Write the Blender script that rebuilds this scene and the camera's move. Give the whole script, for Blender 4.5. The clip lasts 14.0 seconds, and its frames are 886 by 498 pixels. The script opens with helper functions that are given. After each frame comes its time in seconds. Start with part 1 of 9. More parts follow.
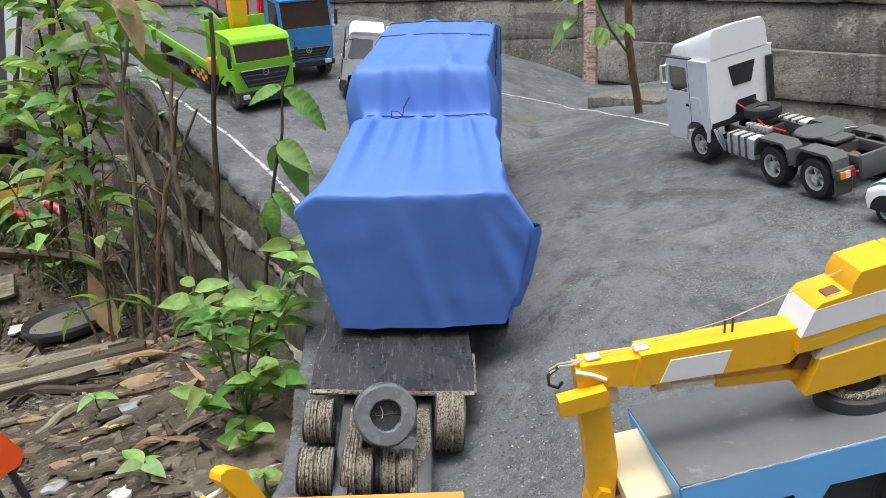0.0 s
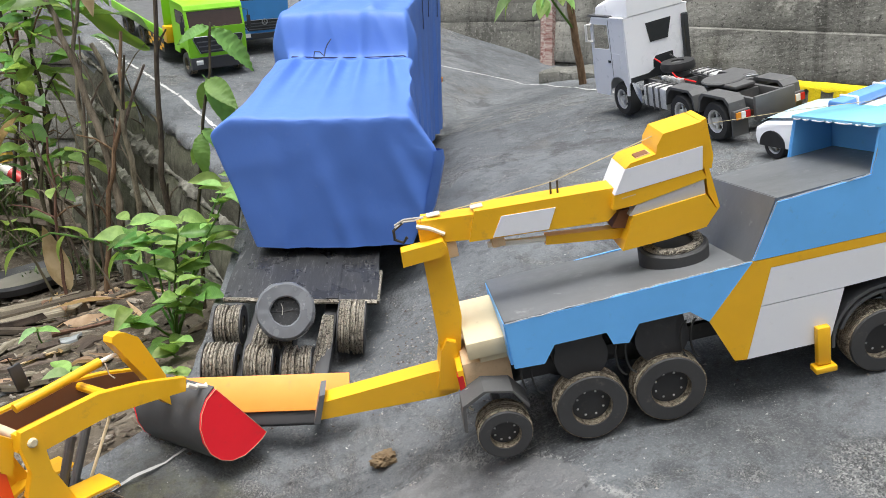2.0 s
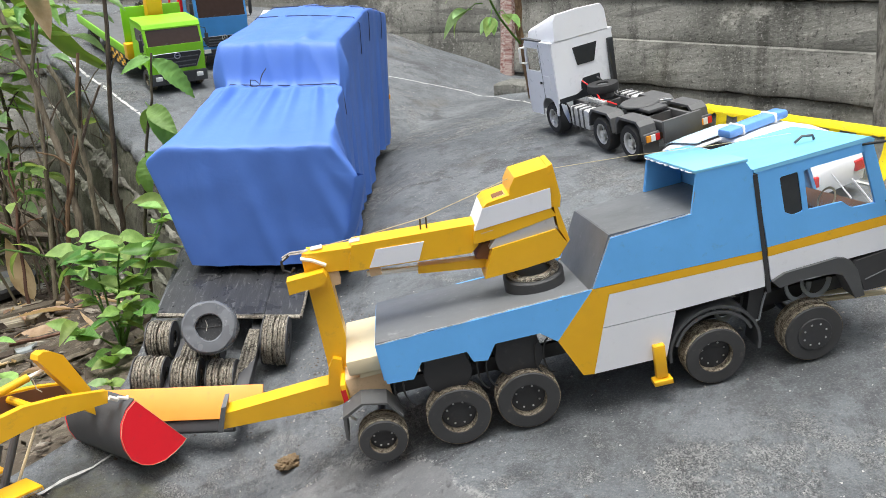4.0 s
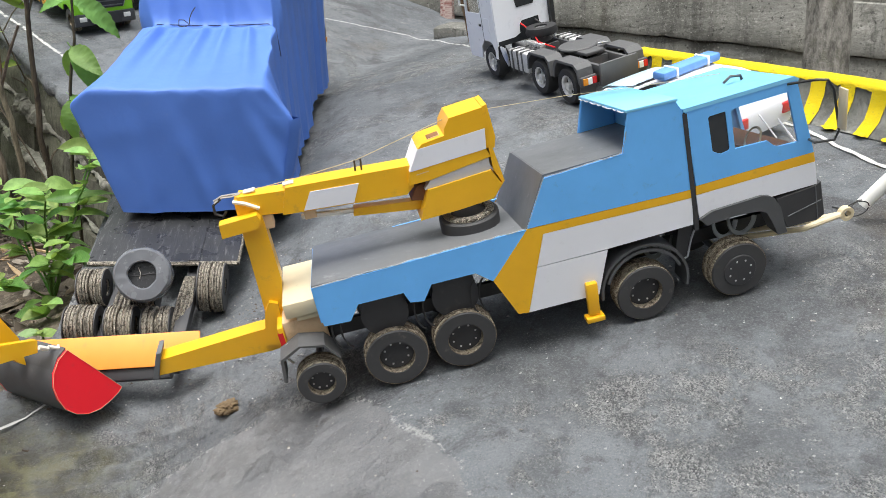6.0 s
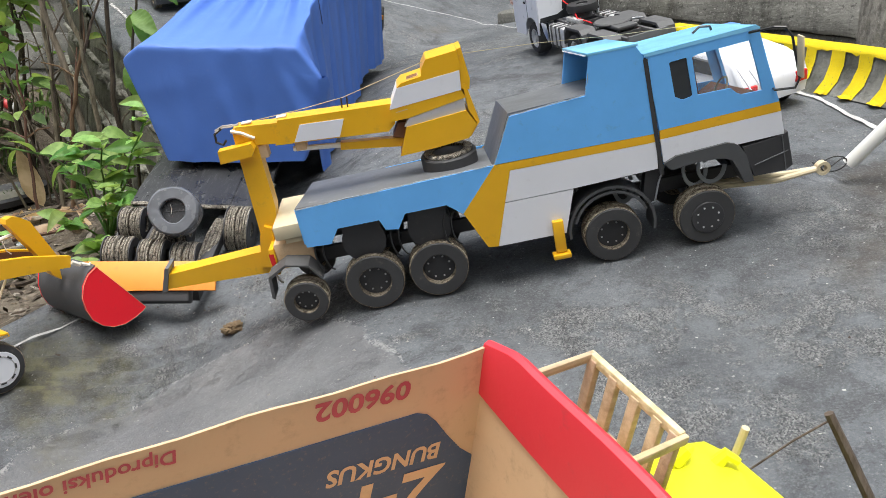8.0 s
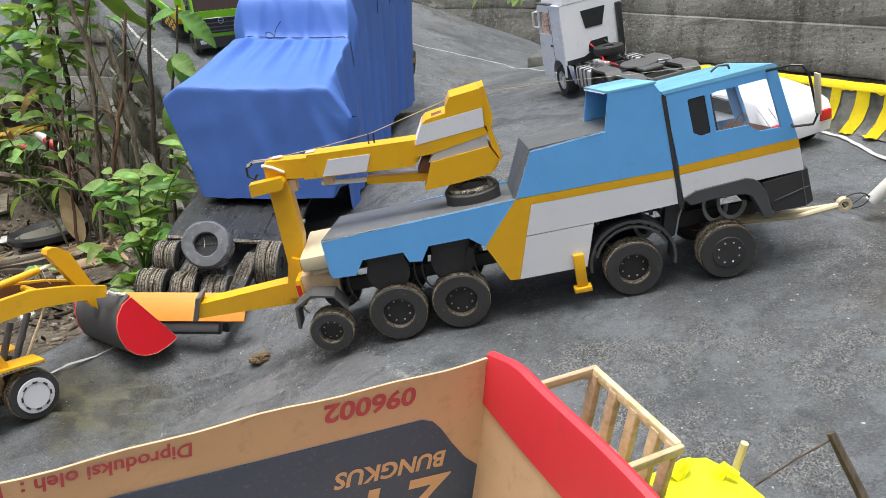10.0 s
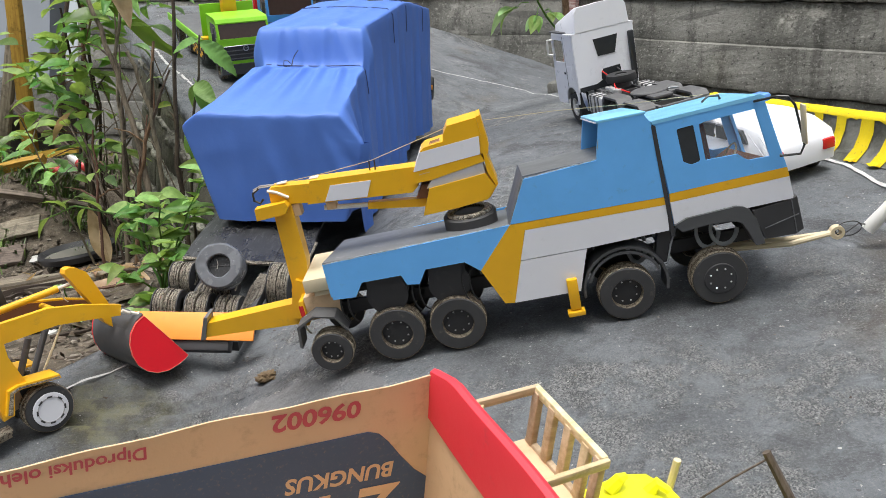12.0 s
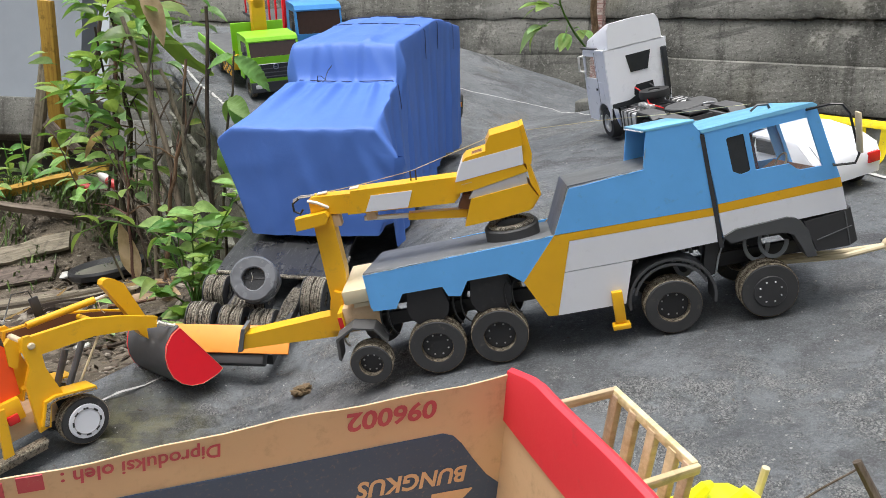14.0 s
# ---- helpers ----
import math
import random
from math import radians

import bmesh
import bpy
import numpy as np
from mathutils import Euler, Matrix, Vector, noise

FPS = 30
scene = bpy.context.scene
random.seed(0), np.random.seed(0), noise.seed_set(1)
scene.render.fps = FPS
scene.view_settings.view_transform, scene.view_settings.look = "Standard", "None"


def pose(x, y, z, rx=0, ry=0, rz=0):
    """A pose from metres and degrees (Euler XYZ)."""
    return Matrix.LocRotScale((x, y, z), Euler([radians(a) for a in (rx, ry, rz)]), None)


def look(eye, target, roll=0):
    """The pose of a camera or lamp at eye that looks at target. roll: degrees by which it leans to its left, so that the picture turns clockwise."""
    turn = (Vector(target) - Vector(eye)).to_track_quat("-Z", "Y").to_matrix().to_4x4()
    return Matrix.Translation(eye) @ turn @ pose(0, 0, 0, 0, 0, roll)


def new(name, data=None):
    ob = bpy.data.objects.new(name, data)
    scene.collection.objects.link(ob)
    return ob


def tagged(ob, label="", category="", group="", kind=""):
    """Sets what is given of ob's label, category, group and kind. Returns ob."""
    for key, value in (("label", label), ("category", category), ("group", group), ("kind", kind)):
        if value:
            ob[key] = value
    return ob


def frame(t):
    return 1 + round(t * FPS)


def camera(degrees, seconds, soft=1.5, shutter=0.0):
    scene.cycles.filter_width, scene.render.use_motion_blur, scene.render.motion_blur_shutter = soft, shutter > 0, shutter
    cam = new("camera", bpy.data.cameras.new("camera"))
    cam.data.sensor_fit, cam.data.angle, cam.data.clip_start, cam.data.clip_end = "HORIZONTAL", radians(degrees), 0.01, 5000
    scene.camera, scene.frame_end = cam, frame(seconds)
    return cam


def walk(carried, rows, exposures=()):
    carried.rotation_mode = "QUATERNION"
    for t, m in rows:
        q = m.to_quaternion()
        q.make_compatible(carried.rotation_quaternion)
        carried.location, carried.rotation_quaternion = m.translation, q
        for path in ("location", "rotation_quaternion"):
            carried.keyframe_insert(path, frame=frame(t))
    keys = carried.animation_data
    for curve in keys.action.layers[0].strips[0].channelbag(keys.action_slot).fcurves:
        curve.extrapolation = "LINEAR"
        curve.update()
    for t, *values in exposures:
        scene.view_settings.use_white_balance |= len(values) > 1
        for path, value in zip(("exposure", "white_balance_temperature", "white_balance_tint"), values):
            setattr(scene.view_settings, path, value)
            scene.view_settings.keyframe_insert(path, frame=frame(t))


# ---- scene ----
cam = camera(58.82, 14.0, soft=0.7)
PATH = [
    (0, (-0.5820, -0.8060, 0.4188), (-0.5313, 0.6882, 0.2971), -0.11),
    (0.5, (-0.5069, -0.8462, 0.3039), (-0.4472, 0.6484, 0.1915), -0.04),
    (1, (-0.4896, -0.8897, 0.2358), (-0.4303, 0.6051, 0.1259), 0.03),
    (1.5, (-0.4630, -0.9169, 0.2438), (-0.4005, 0.5777, 0.1341), -0.00),
    (2, (-0.4283, -0.9283, 0.2649), (-0.3575, 0.5659, 0.1539), 0.11),
    (2.5, (-0.4155, -0.9362, 0.2692), (-0.3415, 0.5580, 0.1599), 0.01),
    (3, (-0.3977, -0.9743, 0.2850), (-0.3201, 0.5197, 0.1762), 0.05),
    (3.5, (-0.2966, -1.0559, 0.3170), (-0.2173, 0.4381, 0.2083), 0.03),
    (6, (-0.2784, -1.0605, 0.3081), (-0.0824, 0.4111, 0.0937), -0.27),
    (6.5, (-0.1747, -1.0564, 0.2808), (0.0340, 0.4102, 0.0449), -0.30),
    (7, (-0.1387, -1.0435, 0.2612), (-0.0157, 0.4311, 0.0149), 0.52),
    (7.5, (-0.1223, -1.1434, 0.2377), (-0.0689, 0.3371, 0.0022), 1.21),
    (8, (-0.1227, -1.1717, 0.2259), (-0.0946, 0.3124, 0.0099), 1.43),
    (8.5, (-0.1169, -1.1690, 0.2256), (-0.1078, 0.3192, 0.0375), 1.51),
    (9, (-0.1180, -1.1714, 0.2092), (-0.1234, 0.3192, 0.0415), 1.53),
    (11.5, (-0.0675, -1.2334, 0.2226), (-0.1490, 0.2608, 0.1191), 1.94),
    (12, (-0.0570, -1.2308, 0.2198), (-0.1501, 0.2633, 0.1247), 2.01),
    (12.5, (-0.0688, -1.2281, 0.2170), (-0.1705, 0.2660, 0.1315), 2.12),
    (13, (-0.0794, -1.2224, 0.2118), (-0.1907, 0.2715, 0.1357), 2.18),
    (13.5, (-0.0805, -1.2177, 0.2088), (-0.2018, 0.2759, 0.1419), 2.18),
    (14, (-0.0914, -1.2163, 0.2012), (-0.2236, 0.2769, 0.1461), 2.21),
]
walk(cam, [(t, look(eye, target, roll)) for t, eye, target, roll in PATH],
     exposures=[(0.0, 0.44, 6500, 6), (1.5, 0.60, 6500, 6.5), (3.0, 0.70, 6500, 6.5), (3.5, 0.72, 6500, 6), (6.0, 0.68, 6500, 6.5), (6.5, 0.66, 6500, 6.5), (7.5, 0.60, 6500, 7), (9.0, 0.46, 6500, 7), (14.0, 0.46, 6500, 7.5)])

from mathutils import geometry

# ---- light: an overcast, humid morning ----
SUN_ELEVATION, SUN_AZIMUTH = radians(67), radians(200)
world = bpy.data.worlds.new("overcast_sky")
scene.world = world
world.use_nodes = True
wn = world.node_tree.nodes
sky = wn.new("ShaderNodeTexSky")
sky.sky_type, sky.sun_disc = "NISHITA", False
sky.sun_elevation, sky.sun_rotation = SUN_ELEVATION, SUN_AZIMUTH
sky.air_density, sky.dust_density, sky.ozone_density = 1.2, 6.0, 1.5
whiter = wn.new("ShaderNodeHueSaturation")
whiter.inputs["Saturation"].default_value = 0.35
world.node_tree.links.new(sky.outputs[0], whiter.inputs["Color"])
world.node_tree.links.new(whiter.outputs[0], wn["Background"].inputs[0])
wn["Background"].inputs[1].default_value = 0.15
sun = new("sun", bpy.data.lights.new("sun", "SUN"))
sun.data.energy, sun.data.angle, sun.data.color = 2.05, radians(30), (1.0, 0.975, 0.985)
sun.matrix_world = look((0, 0, 20), (0, 0, 20) + np.array(
    [-math.sin(SUN_AZIMUTH) * math.cos(SUN_ELEVATION), -math.cos(SUN_AZIMUTH) * math.cos(SUN_ELEVATION), -math.sin(SUN_ELEVATION)]))

# The road climbs steeply away and to the right: ROAD turns its own frame into the level world.
ROAD = Matrix.Rotation(radians(18), 4, "X") @ Matrix.Rotation(radians(-12.7), 4, "Y")


def rd(x, y, z):
    return ROAD @ Vector((x, y, z))


def smax(a, b, k):
    return (a + b + math.sqrt((a - b) ** 2 + k * k)) / 2


def road_z(x, y):
    """Height of the road's surface in its own frame."""
    a = -0.3 * smax(0, -0.27 - x, 0.05) - 0.13 * smax(0, y - 1.6, 0.3)
    x = max(x, -0.85 - 1.6 * max(0, y - 0.5))
    b = -0.215 - 0.225 * x + 0.106 * y - 0.28 * smax(0, x + 0.8, 0.1)
    return smax(a, b, 0.03)


def ease(a, b, v):
    s = min(1, max(0, (v - a) / (b - a)))
    return s * s * (3 - 2 * s)


def soil_z(x, y):
    """The littered soil beside the road; it banks up towards the house."""
    bank = 0.50 * ease(1.75, 2.45, -x) * ease(1.75, 2.55, y)
    return (-0.03 - 0.18 * (y - 0.3) if y > 0.25 else -0.021 - 0.25 * (0.25 - y)) + bank


# ---- materials ----
def rgb(c):
    return (*c, 1.0)


class Mat:
    """A node material with a Principled shader, built step by step."""

    def __init__(self, name, rough=0.6, metal=0.0, spec=0.5):
        self.m = bpy.data.materials.new(name)
        self.m.use_nodes = True
        self.n, self.l = self.m.node_tree.nodes, self.m.node_tree.links
        self.p = self.n["Principled BSDF"]
        self.p.inputs["Roughness"].default_value = rough
        self.p.inputs["Metallic"].default_value = metal
        self.p.inputs["Specular IOR Level"].default_value = spec
        self.co = self.n.new("ShaderNodeTexCoord").outputs["Object"]

    def stretch(self, sx, sy, sz):
        mp = self.n.new("ShaderNodeMapping")
        mp.inputs["Scale"].default_value = (sx, sy, sz)
        self.l.new(self.co, mp.inputs["Vector"])
        return mp.outputs[0]

    def noise(self, scale, detail=4, rough=0.6, co=None, lo=None, hi=None, distort=0.0):
        t = self.n.new("ShaderNodeTexNoise")
        t.inputs["Scale"].default_value, t.inputs["Detail"].default_value = scale, detail
        t.inputs["Roughness"].default_value, t.inputs["Distortion"].default_value = rough, distort
        self.l.new(co or self.co, t.inputs["Vector"])
        return self.ramp(t.outputs[0], lo, hi) if lo is not None else t.outputs[0]

    def ramp(self, out, lo, hi):
        r = self.n.new("ShaderNodeMapRange")
        r.inputs["From Min"].default_value, r.inputs["From Max"].default_value = lo, hi
        r.interpolation_type = "SMOOTHSTEP"
        self.l.new(out, r.inputs["Value"])
        return r.outputs[0]

    def spot(self, at, radius, scale=7.0):
        """1 round a point of the world, falling off raggedly to 0 at about the radius."""
        d = self.n.new("ShaderNodeVectorMath")
        d.operation = "DISTANCE"
        self.l.new(self.co, d.inputs[0])
        d.inputs[1].default_value = at
        w = self.n.new("ShaderNodeMath")
        w.operation = "MULTIPLY_ADD"
        self.l.new(self.noise(scale, 6, 0.7), w.inputs[0])
        w.inputs[1].default_value = radius * 2.2
        self.l.new(d.outputs["Value"], w.inputs[2])
        return self.ramp(w.outputs[0], radius * 2.15, radius * 1.2)

    def patch(self, at, radius, ragged=0.05, scale=9.0):
        """1 within a ragged but sharp-edged round of the world, else 0."""
        d = self.n.new("ShaderNodeVectorMath")
        d.operation = "DISTANCE"
        self.l.new(self.co, d.inputs[0])
        d.inputs[1].default_value = at
        w = self.n.new("ShaderNodeMath")
        w.operation = "MULTIPLY_ADD"
        self.l.new(self.noise(scale, 6, 0.6), w.inputs[0])
        w.inputs[1].default_value = ragged * 2
        self.l.new(d.outputs["Value"], w.inputs[2])
        return self.ramp(w.outputs[0], radius + ragged + 0.004, radius + ragged - 0.004)

    def voronoi(self, scale, lo, hi, co=None, feature="F1"):
        t = self.n.new("ShaderNodeTexVoronoi")
        t.inputs["Scale"].default_value = scale
        t.feature = feature
        self.l.new(co or self.co, t.inputs["Vector"])
        return self.ramp(t.outputs["Distance"], lo, hi)

    def cells(self, scale, co=None):
        """Small grains: a random value for each, and its height, highest in the middle."""
        t = self.n.new("ShaderNodeTexVoronoi")
        t.inputs["Scale"].default_value = scale
        self.l.new(co or self.co, t.inputs["Vector"])
        return t.outputs["Color"], self.ramp(t.outputs["Distance"], 0.7, 0.1)

    def add(self, a, b):
        x = self.n.new("ShaderNodeMath")
        x.operation, x.use_clamp = "ADD", True
        self.l.new(a, x.inputs[0])
        self.l.new(b, x.inputs[1])
        return x.outputs[0]

    def wave(self, scale, axis, distort=2.0, detail=3, co=None):
        t = self.n.new("ShaderNodeTexWave")
        t.bands_direction = axis
        t.inputs["Scale"].default_value, t.inputs["Distortion"].default_value, t.inputs["Detail"].default_value = scale, distort, detail
        t.inputs["Detail Scale"].default_value = 2.0
        self.l.new(co or self.co, t.inputs["Vector"])
        return t.outputs["Fac"]

    def mix(self, fac, a, b):
        x = self.n.new("ShaderNodeMix")
        x.data_type = "RGBA"
        for k, v in ((0, fac), (6, a), (7, b)):
            if isinstance(v, (int, float)):
                x.inputs[k].default_value = v
            elif isinstance(v, tuple):
                x.inputs[k].default_value = rgb(v)
            else:
                self.l.new(v, x.inputs[k])
        return x.outputs[2]

    def mul(self, a, b):
        x = self.n.new("ShaderNodeMath")
        x.operation = "MULTIPLY"
        for k, v in enumerate((a, b)):
            if isinstance(v, (int, float)):
                x.inputs[k].default_value = v
            else:
                self.l.new(v, x.inputs[k])
        return x.outputs[0]

    def by_object(self, c, amount=0.25):
        """Colour c, lighter or darker from piece to piece."""
        o = self.n.new("ShaderNodeObjectInfo")
        h = self.n.new("ShaderNodeHueSaturation")
        r = self.n.new("ShaderNodeMapRange")
        r.inputs["To Min"].default_value, r.inputs["To Max"].default_value = 1 - amount, 1 + amount
        self.l.new(o.outputs["Random"], r.inputs["Value"])
        self.l.new(r.outputs[0], h.inputs["Value"])
        r2 = self.n.new("ShaderNodeMapRange")
        r2.inputs["To Min"].default_value, r2.inputs["To Max"].default_value = 0.5 - amount * 0.08, 0.5 + amount * 0.08
        self.l.new(o.outputs["Random"], r2.inputs["Value"])
        self.l.new(r2.outputs[0], h.inputs["Hue"])
        if isinstance(c, tuple):
            h.inputs["Color"].default_value = rgb(c)
        else:
            self.l.new(c, h.inputs["Color"])
        return h.outputs[0]

    def color(self, out):
        self.l.new(out, self.p.inputs["Base Color"])
        return self

    def roughness(self, fac, lo, hi):
        r = self.n.new("ShaderNodeMapRange")
        r.inputs["To Min"].default_value, r.inputs["To Max"].default_value = lo, hi
        self.l.new(fac, r.inputs["Value"])
        self.l.new(r.outputs[0], self.p.inputs["Roughness"])
        return self

    def bump(self, *layers):
        """Layers of (height, strength, distance)."""
        last = None
        for h, strength, dist in layers:
            b = self.n.new("ShaderNodeBump")
            b.inputs["Strength"].default_value, b.inputs["Distance"].default_value = strength, dist
            self.l.new(h, b.inputs["Height"])
            if last:
                self.l.new(last, b.inputs["Normal"])
            last = b.outputs[0]
        self.l.new(last, self.p.inputs["Normal"])
        return self


def paint(name, c, rough=0.45, var=0.12, dirt=(0.12, 0.1, 0.08), dirty=0.25, spec=0.5):
    """Paint brushed or rolled on card: faint mottling, scuffs and a little dirt."""
    k = Mat(name, rough, 0, spec)
    soft = k.mix(k.noise(14, 3), tuple(v * (1 - var) for v in c), tuple(min(1, v * (1 + var)) for v in c))
    k.color(k.mix(k.mul(k.noise(45, 5, 0.7, lo=0.58, hi=0.78), dirty), soft, dirt))
    k.roughness(k.noise(30, 3), rough - 0.08, rough + 0.12)
    return k.bump((k.noise(90, 4), 0.12, 0.002), (k.noise(600, 2), 0.08, 0.0006)).m


M_BLUE = paint("sky_blue_paint", (0.14, 0.44, 0.90), 0.38)
# the same blue for the roofs, paled in colour for the reflected sky
M_BLUE_SKYLIT = paint("skylit_glossy_blue_paint", (0.22, 0.58, 0.88), 0.20, 0.05, dirty=0.08, spec=0.8)
M_YELLOW = paint("amber_yellow_paint", (0.78, 0.42, 0.012), 0.32)
M_WHITE_CARD = paint("white_card", (0.74, 0.75, 0.80), 0.5, 0.04, dirty=0.12)
M_ORANGE = paint("orange_paint", (0.98, 0.31, 0.045), 0.5)
M_ORANGE_RED = paint("orange_red_paint", (0.90, 0.09, 0.01), 0.45)
M_RED = paint("red_paint", (0.94, 0.012, 0.03), 0.45, 0.05)
M_RED_CARD = paint("bright_red_card_paint", (0.76, 0.035, 0.055), 0.5, 0.06)
M_GREEN = paint("lime_green_paint", (0.24, 0.60, 0.02), 0.4)
M_TRUCKBLUE = paint("truck_blue_paint", (0.06, 0.28, 0.68), 0.4)
M_WHITE = paint("white_gloss_paint", (0.82, 0.83, 0.87), 0.28, 0.03, dirty=0.15)
M_NEON = paint("neon_yellow_paint", (0.85, 0.85, 0.02), 0.4)
M_BLACK = paint("black_paint", (0.036, 0.036, 0.039), 0.5, 0.3, dirt=(0.12, 0.11, 0.1), dirty=0.35)
M_DARK = paint("dark_grey_paint", (0.070, 0.072, 0.077), 0.55, 0.25, dirt=(0.16, 0.15, 0.14), dirty=0.4)
M_SCUFF = paint("scuffed_card_edge", (0.30, 0.32, 0.34), 0.7, 0.5, dirt=(0.05, 0.05, 0.055), dirty=0.9)
# white card greyed by dirt, with shade also put into the colour
M_BAND = paint("dirty_shaded_white", (0.46, 0.45, 0.45), 0.55, 0.12, dirty=0.5)
M_DECK = paint("grey_deck_paint", (0.115, 0.120, 0.127), 0.42, 0.3, dirt=(0.34, 0.34, 0.33), dirty=0.45)
M_CREAM = paint("cream_wood", (0.60, 0.51, 0.34), 0.55, 0.12)
M_PIPE = paint("white_plastic_pipe", (0.78, 0.77, 0.73), 0.35, 0.05)
M_MAROON = paint("maroon_seat", (0.14, 0.02, 0.02), 0.6)
M_BROWN = paint("brown_card_dash", (0.17, 0.07, 0.03), 0.6)


def kraft_mat():
    k = Mat("kraft_cardboard", 0.75)
    c = k.mix(k.noise(9, 4), (0.58, 0.40, 0.235), (0.72, 0.53, 0.34))
    k.color(k.mix(k.mul(k.noise(60, 6, 0.7, lo=0.5, hi=0.8), 0.5), c, (0.3, 0.19, 0.1)))
    return k.bump((k.noise(40, 4), 0.2, 0.002), (k.noise(500, 2), 0.15, 0.0006)).m


def scuffed_mat():
    """Black painted card, scraped pale along its length."""
    k = Mat("scuffed_black_card", 0.30, 0, 0.5)
    drag = k.stretch(7, 1, 7)
    c = k.mix(k.noise(20, 5, 0.6), (0.018, 0.018, 0.020), (0.040, 0.041, 0.044))
    c = k.mix(k.mul(k.noise(26, 6, 0.7, co=drag, lo=0.54, hi=0.70), 0.55), c, (0.20, 0.20, 0.20))
    c = k.mix(k.mul(k.noise(130, 4, 0.7, lo=0.62, hi=0.74), 0.7), c, (0.36, 0.36, 0.35))
    k.color(c)
    k.roughness(k.noise(12, 4, 0.6, lo=0.3, hi=0.7), 0.18, 0.5)
    return k.bump((k.noise(30, 5, co=drag), 0.35, 0.002), (k.noise(8, 3), 0.4, 0.006)).m


def layered_mat(name, light, dark):
    """The edge of many glued card layers, with the flutes showing, across the local y axis."""
    k = Mat(name, 0.85)
    lines = k.wave(260, "Y", 3.0, 4)
    flutes = k.noise(420, 2)
    c = k.mix(lines, dark, light)
    c = k.mix(k.mul(k.noise(190, 3, 0.6, lo=0.52, hi=0.60), 0.8), c, tuple(v * 0.5 for v in dark))
    c = k.mix(k.mul(k.noise(120, 4, 0.7, lo=0.58, hi=0.68), 0.6), c, tuple(min(1, v * 1.15) for v in light))
    c = k.mix(k.mul(k.noise(35, 5, 0.7, lo=0.50, hi=0.72), 0.7), c, (0.05, 0.04, 0.03))
    k.color(c)
    return k.bump((lines, 0.8, 0.003), (flutes, 0.5, 0.002)).m


def plain(name, c, rough=0.5, metal=0.0, scale=60, var=0.2, bump=0.1):
    k = Mat(name, rough, metal)
    k.color(k.mix(k.noise(scale, 4), tuple(v * (1 - var) for v in c), tuple(min(1, v * (1 + var)) for v in c)))
    return k.bump((k.noise(scale * 5, 3), bump, 0.001)).m


M_KRAFT = kraft_mat()
M_SCUFFED = scuffed_mat()
M_TREAD = layered_mat("layered_card_tread", (0.66, 0.58, 0.45), (0.2, 0.15, 0.1))
M_TREAD_DARK = layered_mat("weathered_layered_card", (0.78, 0.71, 0.59), (0.10, 0.078, 0.055))
M_FILM = paint("wrinkled_grey_film", (0.135, 0.141, 0.155), 0.25, 0.6, dirt=(0.42, 0.43, 0.44), dirty=0.75)
M_RUBBER = plain("black_rubber", (0.02, 0.02, 0.021), 0.7)
M_TYREFACE = paint("painted_tyre_face", (0.044, 0.044, 0.046), 0.6, 0.3, dirt=(0.2, 0.18, 0.15), dirty=0.5)
M_STEEL = plain("bright_steel", (0.6, 0.6, 0.6), 0.3, 1.0)
M_CHROME = plain("silver_foil", (0.66, 0.66, 0.65), 0.30, 0.45, 60, 0.45, 0.8)
M_GREY = paint("worn_dark_grey_paint", (0.085, 0.085, 0.086), 0.55, 0.3, dirt=(0.22, 0.20, 0.18), dirty=0.5)
M_WIRE = plain("dark_wire", (0.05, 0.05, 0.05), 0.4, 0.6)
M_CORD = plain("dark_blue_cord", (0.022, 0.035, 0.10), 0.7)
M_STRING = plain("yellowed_string", (0.5, 0.42, 0.25), 0.8)
M_GREYSTRING = plain("grey_string", (0.42, 0.40, 0.37), 0.8)
M_RUST = paint("rusty_brown_paint", (0.13, 0.06, 0.035), 0.7, 0.3)
M_NAVY = paint("dark_navy_paint", (0.03, 0.045, 0.09), 0.5)
M_LAMP_RED = plain("red_lamp", (0.6, 0.02, 0.02), 0.2)
M_LAMP_ORANGE = plain("orange_lamp", (0.8, 0.3, 0.03), 0.2)
M_LAMP_WHITE = plain("white_lamp", (0.8, 0.8, 0.78), 0.2)
M_GLUE = plain("dried_glue", (0.7, 0.66, 0.58), 0.35)


def glass_mat(name, tint, alpha):
    k = Mat(name, 0.05)
    k.p.inputs["Base Color"].default_value = rgb(tint)
    k.p.inputs["Alpha"].default_value = alpha
    return k.m


M_GLASS = glass_mat("clear_film", (0.5, 0.52, 0.55), 0.08)
M_TINT = plain("dark_tinted_pane", (0.03, 0.033, 0.036), 0.18)
M_PANE_GREY = plain("grey_reflecting_pane", (0.30, 0.31, 0.32), 0.12)
M_TINT_BROWN = plain("brown_tinted_pane", (0.05, 0.03, 0.026), 0.15)


def tarp_mat():
    k = Mat("blue_tarpaulin", 0.55, 0, 0.4)
    c = k.mix(k.noise(5, 3), (0.066, 0.155, 0.49), (0.086, 0.192, 0.58))
    k.color(k.mix(k.mul(k.noise(70, 5, 0.7, lo=0.6, hi=0.8), 0.2), c, (0.2, 0.26, 0.5)))
    weave = k.mul(k.wave(900, "X", 0.3, 1), k.wave(900, "Z", 0.3, 1))
    return k.bump((k.noise(11, 4, 0.55, distort=0.6), 0.22, 0.010), (k.noise(40, 3), 0.12, 0.003), (weave, 0.1, 0.0005)).m


